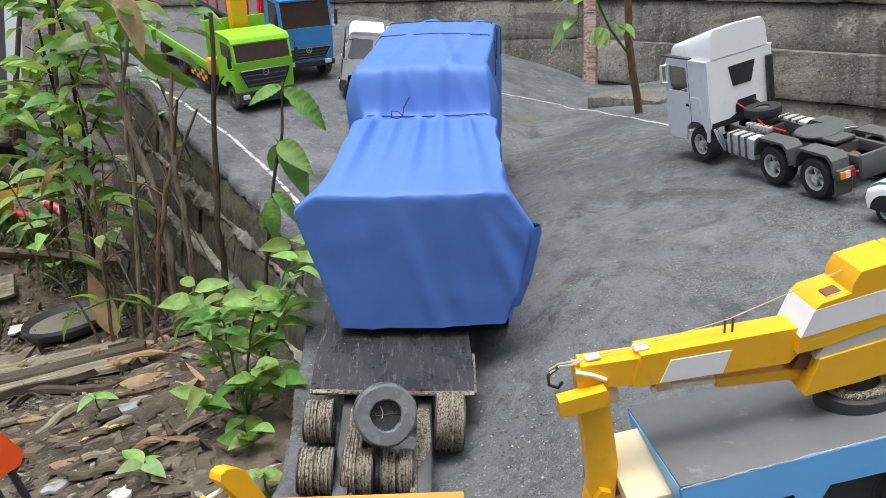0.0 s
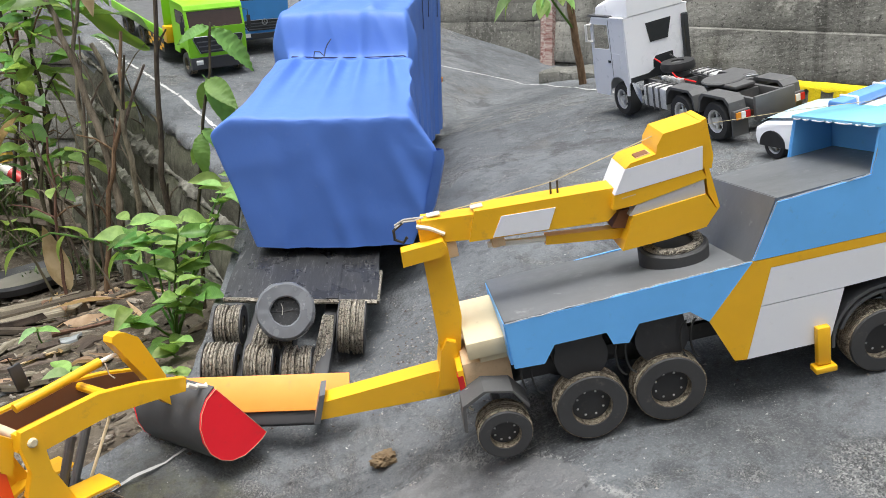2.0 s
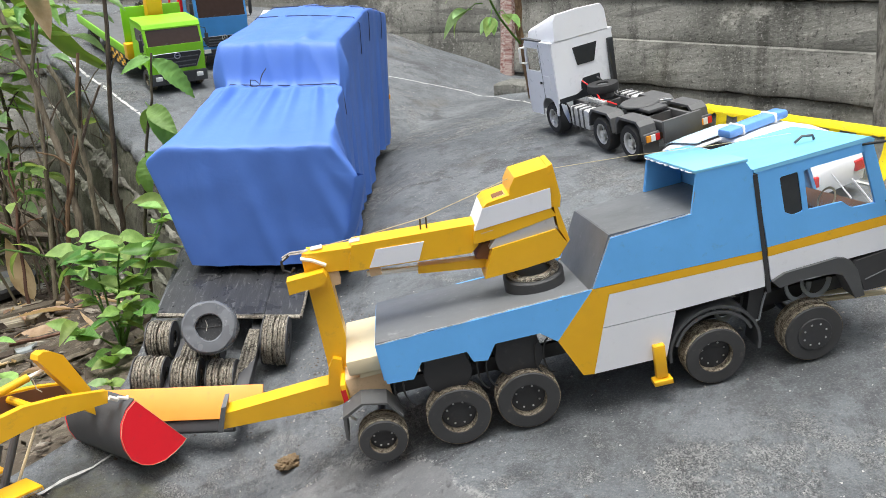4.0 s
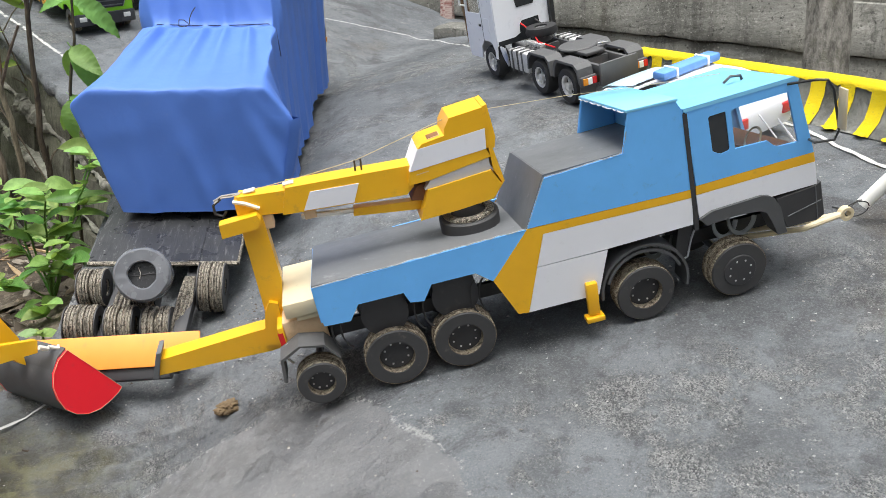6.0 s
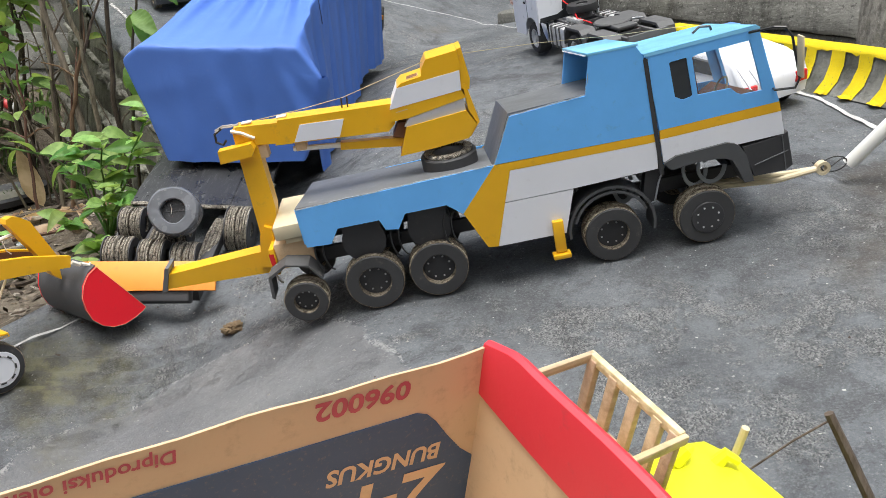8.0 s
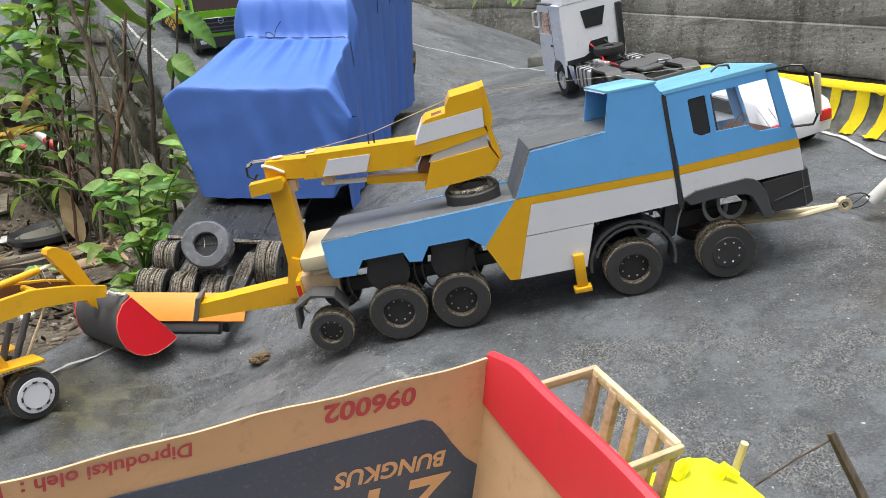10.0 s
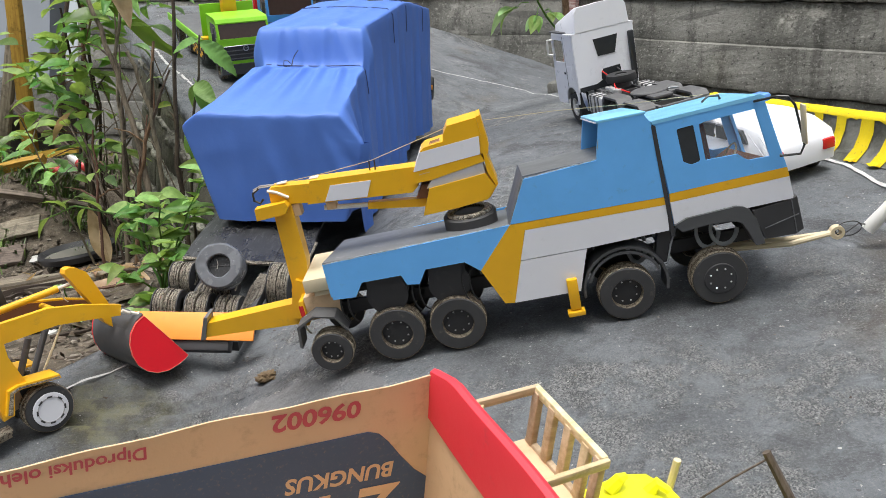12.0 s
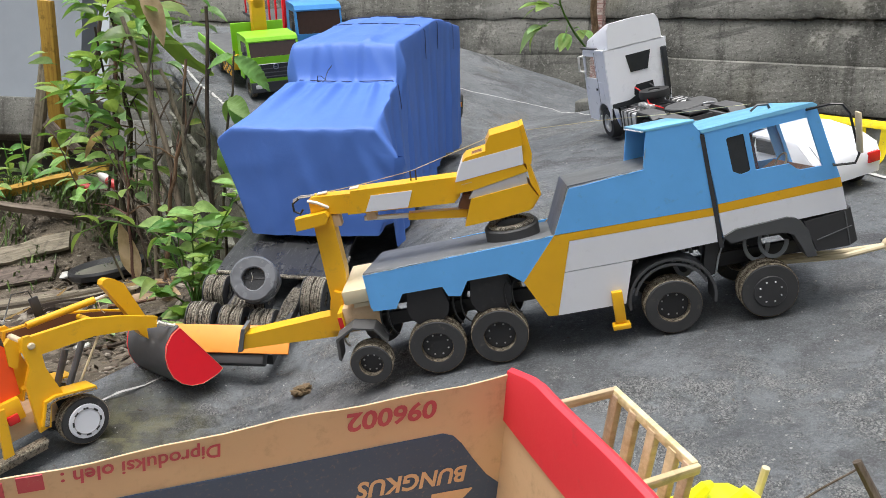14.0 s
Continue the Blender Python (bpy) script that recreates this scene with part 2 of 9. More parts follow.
def concrete_road_mat():
    """Old road concrete: smooth slate skin, dark damp stains, darker spots at set places, and patches where the skin
    has worn down to the bare grains.
    """
    k = Mat("worn_road_concrete", 0.85, 0, 0.35)
    c = k.mix(k.noise(1.6, 6, 0.62, lo=0.34, hi=0.66), (0.080, 0.088, 0.097), (0.160, 0.171, 0.182))
    c = k.mix(k.mul(k.noise(9, 7, 0.78, lo=0.48, hi=0.62), 0.40), c, (0.205, 0.218, 0.230))
    c = k.mix(k.mul(k.noise(7.5, 8, 0.78, lo=0.50, hi=0.60, distort=0.4), 0.6), c, (0.068, 0.069, 0.072))
    c = k.mix(k.mul(k.noise(3.1, 7, 0.72, lo=0.54, hi=0.64, distort=0.8), 0.75), c, (0.045, 0.046, 0.05))
    c = k.mix(k.mul(k.noise(2.9, 5, 0.6, lo=0.6, hi=0.75), 0.35), c, (0.13, 0.10, 0.065))
    # darker spots at set places, under the wrecker and before it
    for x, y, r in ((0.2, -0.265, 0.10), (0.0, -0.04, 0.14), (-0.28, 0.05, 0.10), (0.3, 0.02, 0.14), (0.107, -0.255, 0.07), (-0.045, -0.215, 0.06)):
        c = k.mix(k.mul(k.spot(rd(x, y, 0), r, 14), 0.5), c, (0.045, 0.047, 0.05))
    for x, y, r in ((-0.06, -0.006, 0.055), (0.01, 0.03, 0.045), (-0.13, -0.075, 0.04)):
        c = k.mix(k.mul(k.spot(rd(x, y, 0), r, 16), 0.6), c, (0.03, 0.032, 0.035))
    # bare grains, in ragged patches
    worn = k.noise(2.1, 8, 0.78, lo=0.51, hi=0.60, distort=0.6)
    for x, y, r in ((0.36, -0.21, 0.13), (0.2, -0.12, 0.09), (0.19, -0.36, 0.11), (0.5, 0.05, 0.12), (-0.40, 0.36, 0.10), (0.25, 0.95, 0.16), (-0.1, -0.42, 0.10), (0.05, -0.14, 0.06), (0.40, -0.24, 0.09), (0.30, -0.16, 0.06), (0.25, -0.41, 0.07)):
        worn = k.add(worn, k.spot(rd(x, y, 0), r, 9))
    worn = k.mul(worn, k.noise(22, 7, 0.80, lo=0.42, hi=0.54))
    shade_of, height = k.cells(520)
    grain = k.mix(k.ramp(shade_of, 0.1, 0.95), (0.070, 0.072, 0.075), (0.47, 0.47, 0.455))
    c = k.mix(k.mul(worn, 0.72), c, grain)
    # single grains and pits all over
    flecks, _ = k.cells(330)
    c = k.mix(k.mul(k.ramp(flecks, 0.955, 0.965), 0.7), c, (0.42, 0.42, 0.40))
    c = k.mix(k.mul(k.ramp(flecks, 0.07, 0.055), 0.6), c, (0.05, 0.051, 0.054))
    c = k.mix(k.mul(k.noise(300, 4, 0.8, lo=0.50, hi=0.62), 0.30), c, (0.30, 0.31, 0.315))
    c = k.mix(k.mul(k.noise(260, 4, 0.8, lo=0.54, hi=0.64), 0.40), c, (0.06, 0.062, 0.066))
    c = k.mix(k.mul(k.noise(130, 2, 0.5, lo=0.72, hi=0.76), 0.8), c, (0.62, 0.61, 0.58))
    c = k.mix(k.mul(k.noise(34, 8, 0.82, lo=0.53, hi=0.60), 0.45), c, (0.050, 0.051, 0.054))
    # the smooth skin of a mortar repair, with a crumbled pale rim
    mend = rd(-0.47, -0.26, 0)
    c = k.mix(k.mul(k.mul(k.patch(mend, 0.329), k.noise(75, 5, 0.8, lo=0.50, hi=0.58)), 0.6), c, (0.44, 0.44, 0.42))
    skin = k.mix(k.noise(6, 6, 0.65, lo=0.35, hi=0.68), (0.145, 0.148, 0.155), (0.215, 0.217, 0.220))
    skin = k.mix(k.mul(k.noise(140, 4, 0.8, lo=0.60, hi=0.68), 0.6), skin, (0.42, 0.41, 0.39))
    skin = k.mix(k.mul(k.noise(12, 7, 0.72, lo=0.52, hi=0.64), 0.45), skin, (0.090, 0.090, 0.093))
    c = k.mix(k.mul(k.patch(mend, 0.322), 0.9), c, skin)
    moss = k.spot(rd(-0.76, 0.06, -0.03), 0.19)
    c = k.mix(k.mul(moss, 0.8), c, k.mix(k.noise(25, 5, 0.7, lo=0.4, hi=0.6), (0.045, 0.040, 0.022), (0.12, 0.11, 0.045)))
    k.color(c)
    k.roughness(k.noise(2.2, 4), 0.6, 0.95)
    return k.bump((k.noise(4, 4), 0.35, 0.03), (k.noise(45, 6, 0.8), 0.8, 0.008), (k.mul(worn, height), 0.9, 0.005), (k.noise(200, 5, 0.85), 0.7, 0.003)).m


def soil_mat():
    k = Mat("damp_littered_soil", 0.9, 0, 0.3)
    c = k.mix(k.noise(3, 6, 0.65, lo=0.3, hi=0.7), (0.050, 0.040, 0.029), (0.150, 0.124, 0.092))
    c = k.mix(k.noise(30, 6, 0.7, lo=0.5, hi=0.7), c, (0.2, 0.17, 0.135))
    c = k.mix(k.mul(k.noise(90, 4, 0.7, lo=0.58, hi=0.7), 0.7), c, (0.3, 0.25, 0.19))
    k.color(c)
    return k.bump((k.noise(8, 5), 0.6, 0.05), (k.noise(60, 6, 0.7), 0.9, 0.012), (k.noise(250, 3), 0.6, 0.003)).m


def wall_mat():
    """Board-marked concrete, black with algae in runs, paler where it is scraped."""
    k = Mat("stained_concrete_wall", 0.9, 0, 0.25)
    runs = k.stretch(3.0, 3.0, 0.45)
    c = k.mix(k.noise(1.8, 6, 0.65, lo=0.3, hi=0.7), (0.098, 0.097, 0.086), (0.240, 0.236, 0.214))
    c = k.mix(k.mul(k.noise(2.2, 7, 0.72, co=runs, lo=0.48, hi=0.66), 0.70), c, (0.045, 0.044, 0.039))
    c = k.mix(k.mul(k.noise(2.6, 7, 0.75, lo=0.57, hi=0.68), 0.8), c, (0.38, 0.37, 0.34))
    c = k.mix(k.mul(k.noise(70, 6, 0.8, lo=0.54, hi=0.64), 0.6), c, (0.36, 0.35, 0.325))
    c = k.mix(k.mul(k.noise(55, 6, 0.8, lo=0.55, hi=0.63), 0.75), c, (0.03, 0.03, 0.028))
    c = k.mix(k.mul(k.noise(1.3, 4, 0.6, lo=0.55, hi=0.75), 0.35), c, (0.12, 0.11, 0.06))
    lines = k.stretch(0.7, 0.7, 5)
    c = k.mix(k.mul(k.noise(2.0, 4, 0.6, co=lines, lo=0.60, hi=0.64), 0.5), c, (0.05, 0.05, 0.046))
    c = k.mix(k.mul(k.noise(2.6, 5, 0.6, co=lines, lo=0.61, hi=0.67), 0.15), c, (0.36, 0.36, 0.345))
    k.color(c)
    return k.bump((k.noise(2.0, 4, 0.6, co=lines), 0.3, 0.03), (k.noise(14, 6, 0.7), 0.5, 0.02), (k.noise(60, 6, 0.7), 0.6, 0.006), (k.noise(220, 3), 0.4, 0.002)).m


def block_mat(name, a, b, moss, streaks=0.0):
    k = Mat(name, 0.95, 0, 0.2)
    c = k.mix(k.noise(9, 6, 0.7, lo=0.3, hi=0.7), a, b)
    c = k.mix(k.mul(k.noise(5, 5, 0.65, lo=0.5, hi=0.72), 0.8), c, moss)
    c = k.mix(k.mul(k.noise(90, 4, 0.7, lo=0.58, hi=0.72), 0.4), c, (0.26, 0.25, 0.21))
    if streaks:
        # damp runs down the face
        c = k.mix(k.mul(k.noise(16, 5, 0.6, co=k.stretch(2.2, 2.2, 0.4), lo=0.50, hi=0.66), 0.45), c, (streaks, streaks, streaks * 0.7))
    k.color(k.by_object(c, 0.22))
    return k.bump((k.noise(25, 6, 0.75), 0.9, 0.020), (k.noise(160, 5, 0.8), 0.9, 0.006)).m


def kerb_paint_mat():
    """Thick yellow paint on rough concrete, worn through in specks."""
    k = Mat("yellow_road_paint", 0.75, 0, 0.25)
    c = k.mix(k.noise(30, 5, 0.6), (0.60, 0.44, 0.006), (0.76, 0.60, 0.012))
    c = k.mix(k.mul(k.noise(14, 5, 0.7, lo=0.56, hi=0.72), 0.45), c, (0.42, 0.35, 0.05))
    c = k.mix(k.mul(k.noise(170, 5, 0.8, lo=0.60, hi=0.66), 0.85), c, (0.14, 0.14, 0.12))
    k.color(c)
    return k.bump((k.noise(120, 6, 0.8), 0.9, 0.004)).m


def trunk_mat():
    k = Mat("fissured_grey_bark", 0.9, 0, 0.25)
    long = k.stretch(1.8, 1.8, 0.8)
    c = k.mix(k.noise(20, 8, 0.75, co=long, lo=0.32, hi=0.68), (0.07, 0.066, 0.058), (0.30, 0.285, 0.255))
    c = k.mix(k.mul(k.noise(7, 5, 0.7, lo=0.52, hi=0.68), 0.7), c, (0.12, 0.115, 0.085))
    c = k.mix(k.mul(k.noise(110, 4, 0.8, lo=0.60, hi=0.70), 0.6), c, (0.42, 0.41, 0.38))
    k.color(c)
    return k.bump((k.noise(28, 7, 0.75, co=long), 0.9, 0.010), (k.noise(150, 4, 0.8), 0.6, 0.003)).m


def wood_mat(name, a, b, rough=0.8):
    k = Mat(name, rough, 0, 0.3)
    grain = k.stretch(1.0, 14, 14)
    c = k.mix(k.noise(6, 6, 0.65, co=grain, lo=0.3, hi=0.7), a, b)
    c = k.mix(k.mul(k.noise(22, 5, 0.7, lo=0.5, hi=0.72), 0.6), c, tuple(v * 0.35 for v in a))
    k.color(k.by_object(c, 0.3))
    return k.bump((k.noise(12, 5, co=grain), 0.5, 0.003)).m


def leaf_mat(name, a, b, rough=0.55, spec=0.35):
    k = Mat(name, rough, 0, spec)
    c = k.mix(k.noise(4, 5, 0.6, lo=0.3, hi=0.7), a, b)
    k.color(k.by_object(c, 0.35))
    veins = k.wave(5, "X", 1.0, 1)
    k.bump((veins, 0.12, 0.003), (k.noise(9, 4), 0.3, 0.004))
    # a thin leaf lets a share of the light through, yellower than it reflects it
    thin, both = k.n.new("ShaderNodeBsdfTranslucent"), k.n.new("ShaderNodeMixShader")
    thin.inputs["Color"].default_value = rgb(tuple(min(1, v * f) for v, f in zip(b, (1.7, 1.6, 1.0))))
    both.inputs[0].default_value = 0.30
    k.l.new(k.p.outputs[0], both.inputs[1])
    k.l.new(thin.outputs[0], both.inputs[2])
    k.l.new(both.outputs[0], k.n["Material Output"].inputs["Surface"])
    return k.m


def bark_mat(name, a, b):
    k = Mat(name, 0.9, 0, 0.25)
    long = k.stretch(5, 5, 1)
    k.color(k.by_object(k.mix(k.noise(12, 6, 0.7, co=long, lo=0.3, hi=0.7), a, b), 0.3))
    return k.bump((k.noise(20, 5, co=long), 0.7, 0.006)).m


M_TARP = tarp_mat()
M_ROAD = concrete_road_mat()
M_SOIL = soil_mat()
M_WALL = wall_mat()
M_BLOCK = block_mat("mossy_cement_block", (0.050, 0.049, 0.036), (0.19, 0.186, 0.145), (0.050, 0.058, 0.022), 0.035)
M_MORTAR = block_mat("rough_mortar", (0.10, 0.097, 0.082), (0.36, 0.35, 0.30), (0.06, 0.064, 0.037))
M_PLANK = wood_mat("weathered_plank", (0.10, 0.082, 0.062), (0.24, 0.20, 0.155))
M_PLANK_DARK = wood_mat("rotten_dark_wood", (0.035, 0.027, 0.02), (0.1, 0.078, 0.055))
M_TIMBER_Y = wood_mat("yellow_painted_timber", (0.33, 0.21, 0.03), (0.5, 0.34, 0.05))
M_POST = wood_mat("red_and_white_peeling_post", (0.20, 0.07, 0.055), (0.46, 0.42, 0.38))
M_LEAF = leaf_mat("fresh_leaf", (0.135, 0.235, 0.06), (0.28, 0.42, 0.12))
M_LEAF_DARK = leaf_mat("dark_leaf", (0.060, 0.145, 0.030), (0.135, 0.26, 0.060), 0.38)
M_LEAF_RIB = leaf_mat("ribbed_leaf", (0.11, 0.215, 0.05), (0.165, 0.30, 0.075))
M_LEAF_PALE = leaf_mat("pale_young_leaf", (0.17, 0.29, 0.12), (0.29, 0.42, 0.19))
M_LEAF_YELLOW = leaf_mat("yellowing_leaf", (0.3, 0.3, 0.05), (0.12, 0.22, 0.04))
M_LEAF_DEAD = leaf_mat("dry_brown_leaf", (0.22, 0.14, 0.085), (0.44, 0.32, 0.225), 0.7, 0.2)
M_BARK = bark_mat("grey_bark", (0.07, 0.055, 0.04), (0.2, 0.165, 0.125))
M_TRUNK = trunk_mat()
M_BARK_DARK = bark_mat("dark_bark", (0.03, 0.024, 0.018), (0.10, 0.08, 0.055))
M_BARK_RED = bark_mat("reddish_stem", (0.09, 0.05, 0.03), (0.2, 0.125, 0.08))
M_LINE = plain("worn_white_road_paint", (0.46, 0.46, 0.45), 0.8, 0, 60, 0.6, 0.6)
M_KERB_Y = kerb_paint_mat()
M_KERB_K = block_mat("grimy_kerb_concrete", (0.095, 0.096, 0.088), (0.29, 0.29, 0.27), (0.07, 0.072, 0.042))
M_HOUSE = plain("grey_house_plaster", (0.24, 0.265, 0.30), 0.85, 0, 3, 0.15, 0.3)
# shade below the house floor, put into a flat dark colour
M_UNDERCROFT_SHADE = plain("undercroft_shade", (0.07, 0.066, 0.058), 0.9)


# ---- geometry helpers ----
PLANES = {"uh": lambda a, b, c: (a, c, b), "uv": lambda a, b, c: (a, b, c), "vh": lambda a, b, c: (c, a, b)}


def plate(bm, outer, lo, hi, plane="uh", holes=()):
    """A flat plate with the given outline and openings, from depth lo to hi across the plane."""
    put = PLANES[plane]
    loops = [outer, *holes]
    front = [[bm.verts.new(put(*p, lo)) for p in loop] for loop in loops]
    back = [[bm.verts.new(put(*p, hi)) for p in loop] for loop in loops]
    for f, b in zip(front, back):
        for i in range(len(f)):
            j = (i + 1) % len(f)
            bm.faces.new((f[i], f[j], b[j], b[i]))
    flat = [[Vector((p[0], p[1], 0)) for p in loop] for loop in loops]
    fs, bs = sum(front, []), sum(back, [])
    for tri in geometry.tessellate_polygon(flat):
        bm.faces.new([fs[i] for i in tri])
        bm.faces.new([bs[i] for i in reversed(tri)])
    return bm


def block(bm, lo, hi, m=None, bevel=0.0):
    before = set(bm.verts)
    bmesh.ops.create_cube(bm, size=1)
    fresh = [v for v in bm.verts if v not in before]
    for v in fresh:
        v.co = Vector([lo[i] + (v.co[i] + 0.5) * (hi[i] - lo[i]) for i in range(3)])
    if bevel:
        edges = list({e for v in fresh for e in v.link_edges})
        got = bmesh.ops.bevel(bm, geom=edges, offset=bevel, segments=2, affect="EDGES", profile=0.5)
        fresh = [v for v in bm.verts if v not in before]
    if m:
        for v in fresh:
            v.co = m @ v.co
    return bm


def tube(bm, pts, r, seg=8, r_end=None, flat=1.0):
    """A round bar through the points, tapering to r_end."""
    pts = [Vector(p) for p in pts]
    r_end = r if r_end is None else r_end
    rings, side = [], None
    for i, p in enumerate(pts):
        d = (pts[min(i + 1, len(pts) - 1)] - pts[max(i - 1, 0)]).normalized()
        side = d.orthogonal().normalized() if side is None else (side - d * side.dot(d)).normalized()
        up = d.cross(side)
        rr = r + (r_end - r) * i / max(1, len(pts) - 1)
        rings.append([bm.verts.new(p + rr * (math.cos(a) * side + flat * math.sin(a) * up))
                      for a in (2 * math.pi * k / seg for k in range(seg))])
    for a, b in zip(rings, rings[1:]):
        for k in range(seg):
            bm.faces.new((a[k], a[(k + 1) % seg], b[(k + 1) % seg], b[k]))
    bm.faces.new(rings[0][::-1])
    bm.faces.new(rings[-1])
    return bm


def lathe(bm, profile, centre=(0, 0, 0), seg=36, wobble=0.0, axis="y"):
    """A closed ring turned from (radius, along) pairs about the y axis (or z)."""
    rings = []
    for r, a in profile:
        ring = []
        for k in range(seg):
            t = 2 * math.pi * k / seg
            rr = r * (1 + wobble * math.sin(3 * t + 7 * a) + wobble * 0.6 * math.sin(7 * t + 90 * a))
            c = (rr * math.cos(t), a, rr * math.sin(t)) if axis == "y" else (rr * math.cos(t), rr * math.sin(t), a)
            ring.append(bm.verts.new(Vector(c) + Vector(centre)))
        rings.append(ring)
    n = len(rings)
    for i in range(n):
        a, b = rings[i], rings[(i + 1) % n]
        for k in range(seg):
            bm.faces.new((a[k], a[(k + 1) % seg], b[(k + 1) % seg], b[k]))
    return bm


def puck(bm, r, a0, a1, centre=(0, 0, 0), seg=28, bevel=0.002, axis="y"):
    """A solid disc with a rounded rim."""
    bevel = min(bevel, abs(a1 - a0) / 3, r / 3)
    return lathe(bm, [(1e-4, a0), (r - bevel, a0), (r, a0 + bevel), (r, a1 - bevel), (r - bevel, a1), (1e-4, a1)], centre, seg, 0, axis)


def shade(me, angle=35):
    me.shade_smooth()
    me.set_sharp_from_angle(angle=radians(angle))


def mesh_of(name, bm, material, angle=35):
    bmesh.ops.recalc_face_normals(bm, faces=bm.faces)
    me = bpy.data.meshes.new(name)
    bm.to_mesh(me)
    bm.free()
    me.materials.append(material)
    shade(me, angle)
    return me


def part(name, bm, material, parent, label="", m=None, angle=35):
    ob = new(name, mesh_of(name, bm, material, angle))
    ob.parent = parent
    if m is not None:
        ob.matrix_basis = m
    if label:
        ob["label"] = label
    return ob


def piece(name, me, parent, m):
    """One more object on a shared mesh, as a part."""
    ob = new(name, me)
    ob.parent = parent
    ob.matrix_basis = m
    return ob


def thing(name, m, label, category, group="", kind=""):
    ob = new(name)
    ob.empty_display_size = 0.05
    ob.matrix_world = m
    return tagged(ob, label, category, group, kind)


def solid(name, bm, material, m, label, category, group="", kind="", angle=35):
    """A thing that is one mesh."""
    ob = new(name, mesh_of(name, bm, material, angle))
    ob.matrix_world = m
    return tagged(ob, label, category, group, kind)


def structure(name, bm, material, label, m=None, angle=35):
    ob = new(name, mesh_of(name, bm, material, angle))
    if m is not None:
        ob.matrix_world = m
    return tagged(ob, label, name.split("_")[0], kind="structure")


def B():
    return bmesh.new()


def axes_pose(o, x, y, z):
    m = Matrix.Identity(4)
    for i, a in enumerate((x, y, z)):
        m.col[i].xyz = a
    m.translation = o
    return m



# ---- the ground, the road, the walls ----
def curve_x(table, y):
    """x on a line of (x, y) points, by y."""
    pts = sorted(table, key=lambda p: p[1])
    return float(np.interp(y, [p[1] for p in pts], [p[0] for p in pts]))


ROAD_LEFT = ((-2.6, 4.2), (-1.73, 2.72), (-0.825, 1.12), (-0.82, 0.6), (-0.82, 0.4), (-0.86, 0.24), (-1.0, 0.14), (-1.7, 0.02), (-2.4, -0.3), (-3.0, -3.2))
KERB = ((0.36, 2.3), (0.42, 1.75), (0.48, 1.4), (0.56, 1.06), (0.67, 0.83), (0.73, 0.69), (0.79, 0.56), (0.85, 0.40), (0.93, 0.10), (1.02, -0.30), (1.15, -1.0), (1.4, -3.2))


def grid_sheet(bm, rows):
    vs = [[bm.verts.new(p) for p in row] for row in rows]
    for a, b in zip(vs, vs[1:]):
        for i in range(len(a) - 1):
            bm.faces.new((a[i], a[i + 1], b[i + 1], b[i]))
    return vs


def make_ground():
    bm = B()
    steps = [-60, -25, -12, -7] + list(np.linspace(-4.5, 5.5, 120)) + [8, 14, 28, 60]
    rows = []
    for y in steps:
        row = []
        for x in steps:
            bx, by = min(max(x, -3.6), 2.6), min(max(y, -3.4), 4.4)
            p = rd(bx, by, soil_z(bx, by) - (0.12 if curve_x(ROAD_LEFT, by) + 0.05 < bx < curve_x(KERB, by) else 0.0) - (0.3 if bx > curve_x(KERB, by) else 0.0))
            p += Vector((x - bx, y - by, 0))
            p.z += 0.02 * noise.noise(p * 4) + 0.012 * noise.noise(p * 11)
            row.append(p)
        rows.append(row)
    grid_sheet(bm, rows)
    structure("ground", bm, M_SOIL, "damp dark soil littered with leaves and chips", angle=180)


def road_bump(x, y):
    """The slab's own unevenness, less where the trucks stand."""
    n = 0.006 * noise.noise(Vector((x * 5, y * 5, 0))) + 0.0025 * noise.noise(Vector((x * 22, y * 22, 4)))
    return n if (abs(x) > 0.45 or abs(y) > 0.14) else 0.3 * n


def make_road():
    bm = B()
    rows = []
    for y in np.concatenate([np.linspace(-3.2, -0.5, 16)[:-1], np.linspace(-0.5, 3.8, 110)]):
        lo, hi = curve_x(ROAD_LEFT, y), curve_x(KERB, y) + 0.05
        if y > 2.3:
            hi = 0.41 + (y - 2.3) * 0.25
        row = []
        for i in range(91):
            x = lo + (hi - lo) * i / 90
            edge = 0.008 * noise.noise(Vector((y * 9, 3, i)))
            x += edge if i in (0, 90) else 0
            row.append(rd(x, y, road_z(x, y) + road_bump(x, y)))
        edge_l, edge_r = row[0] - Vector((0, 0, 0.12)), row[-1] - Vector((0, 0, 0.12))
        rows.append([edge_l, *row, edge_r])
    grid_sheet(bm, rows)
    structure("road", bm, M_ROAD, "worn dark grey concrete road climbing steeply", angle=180)


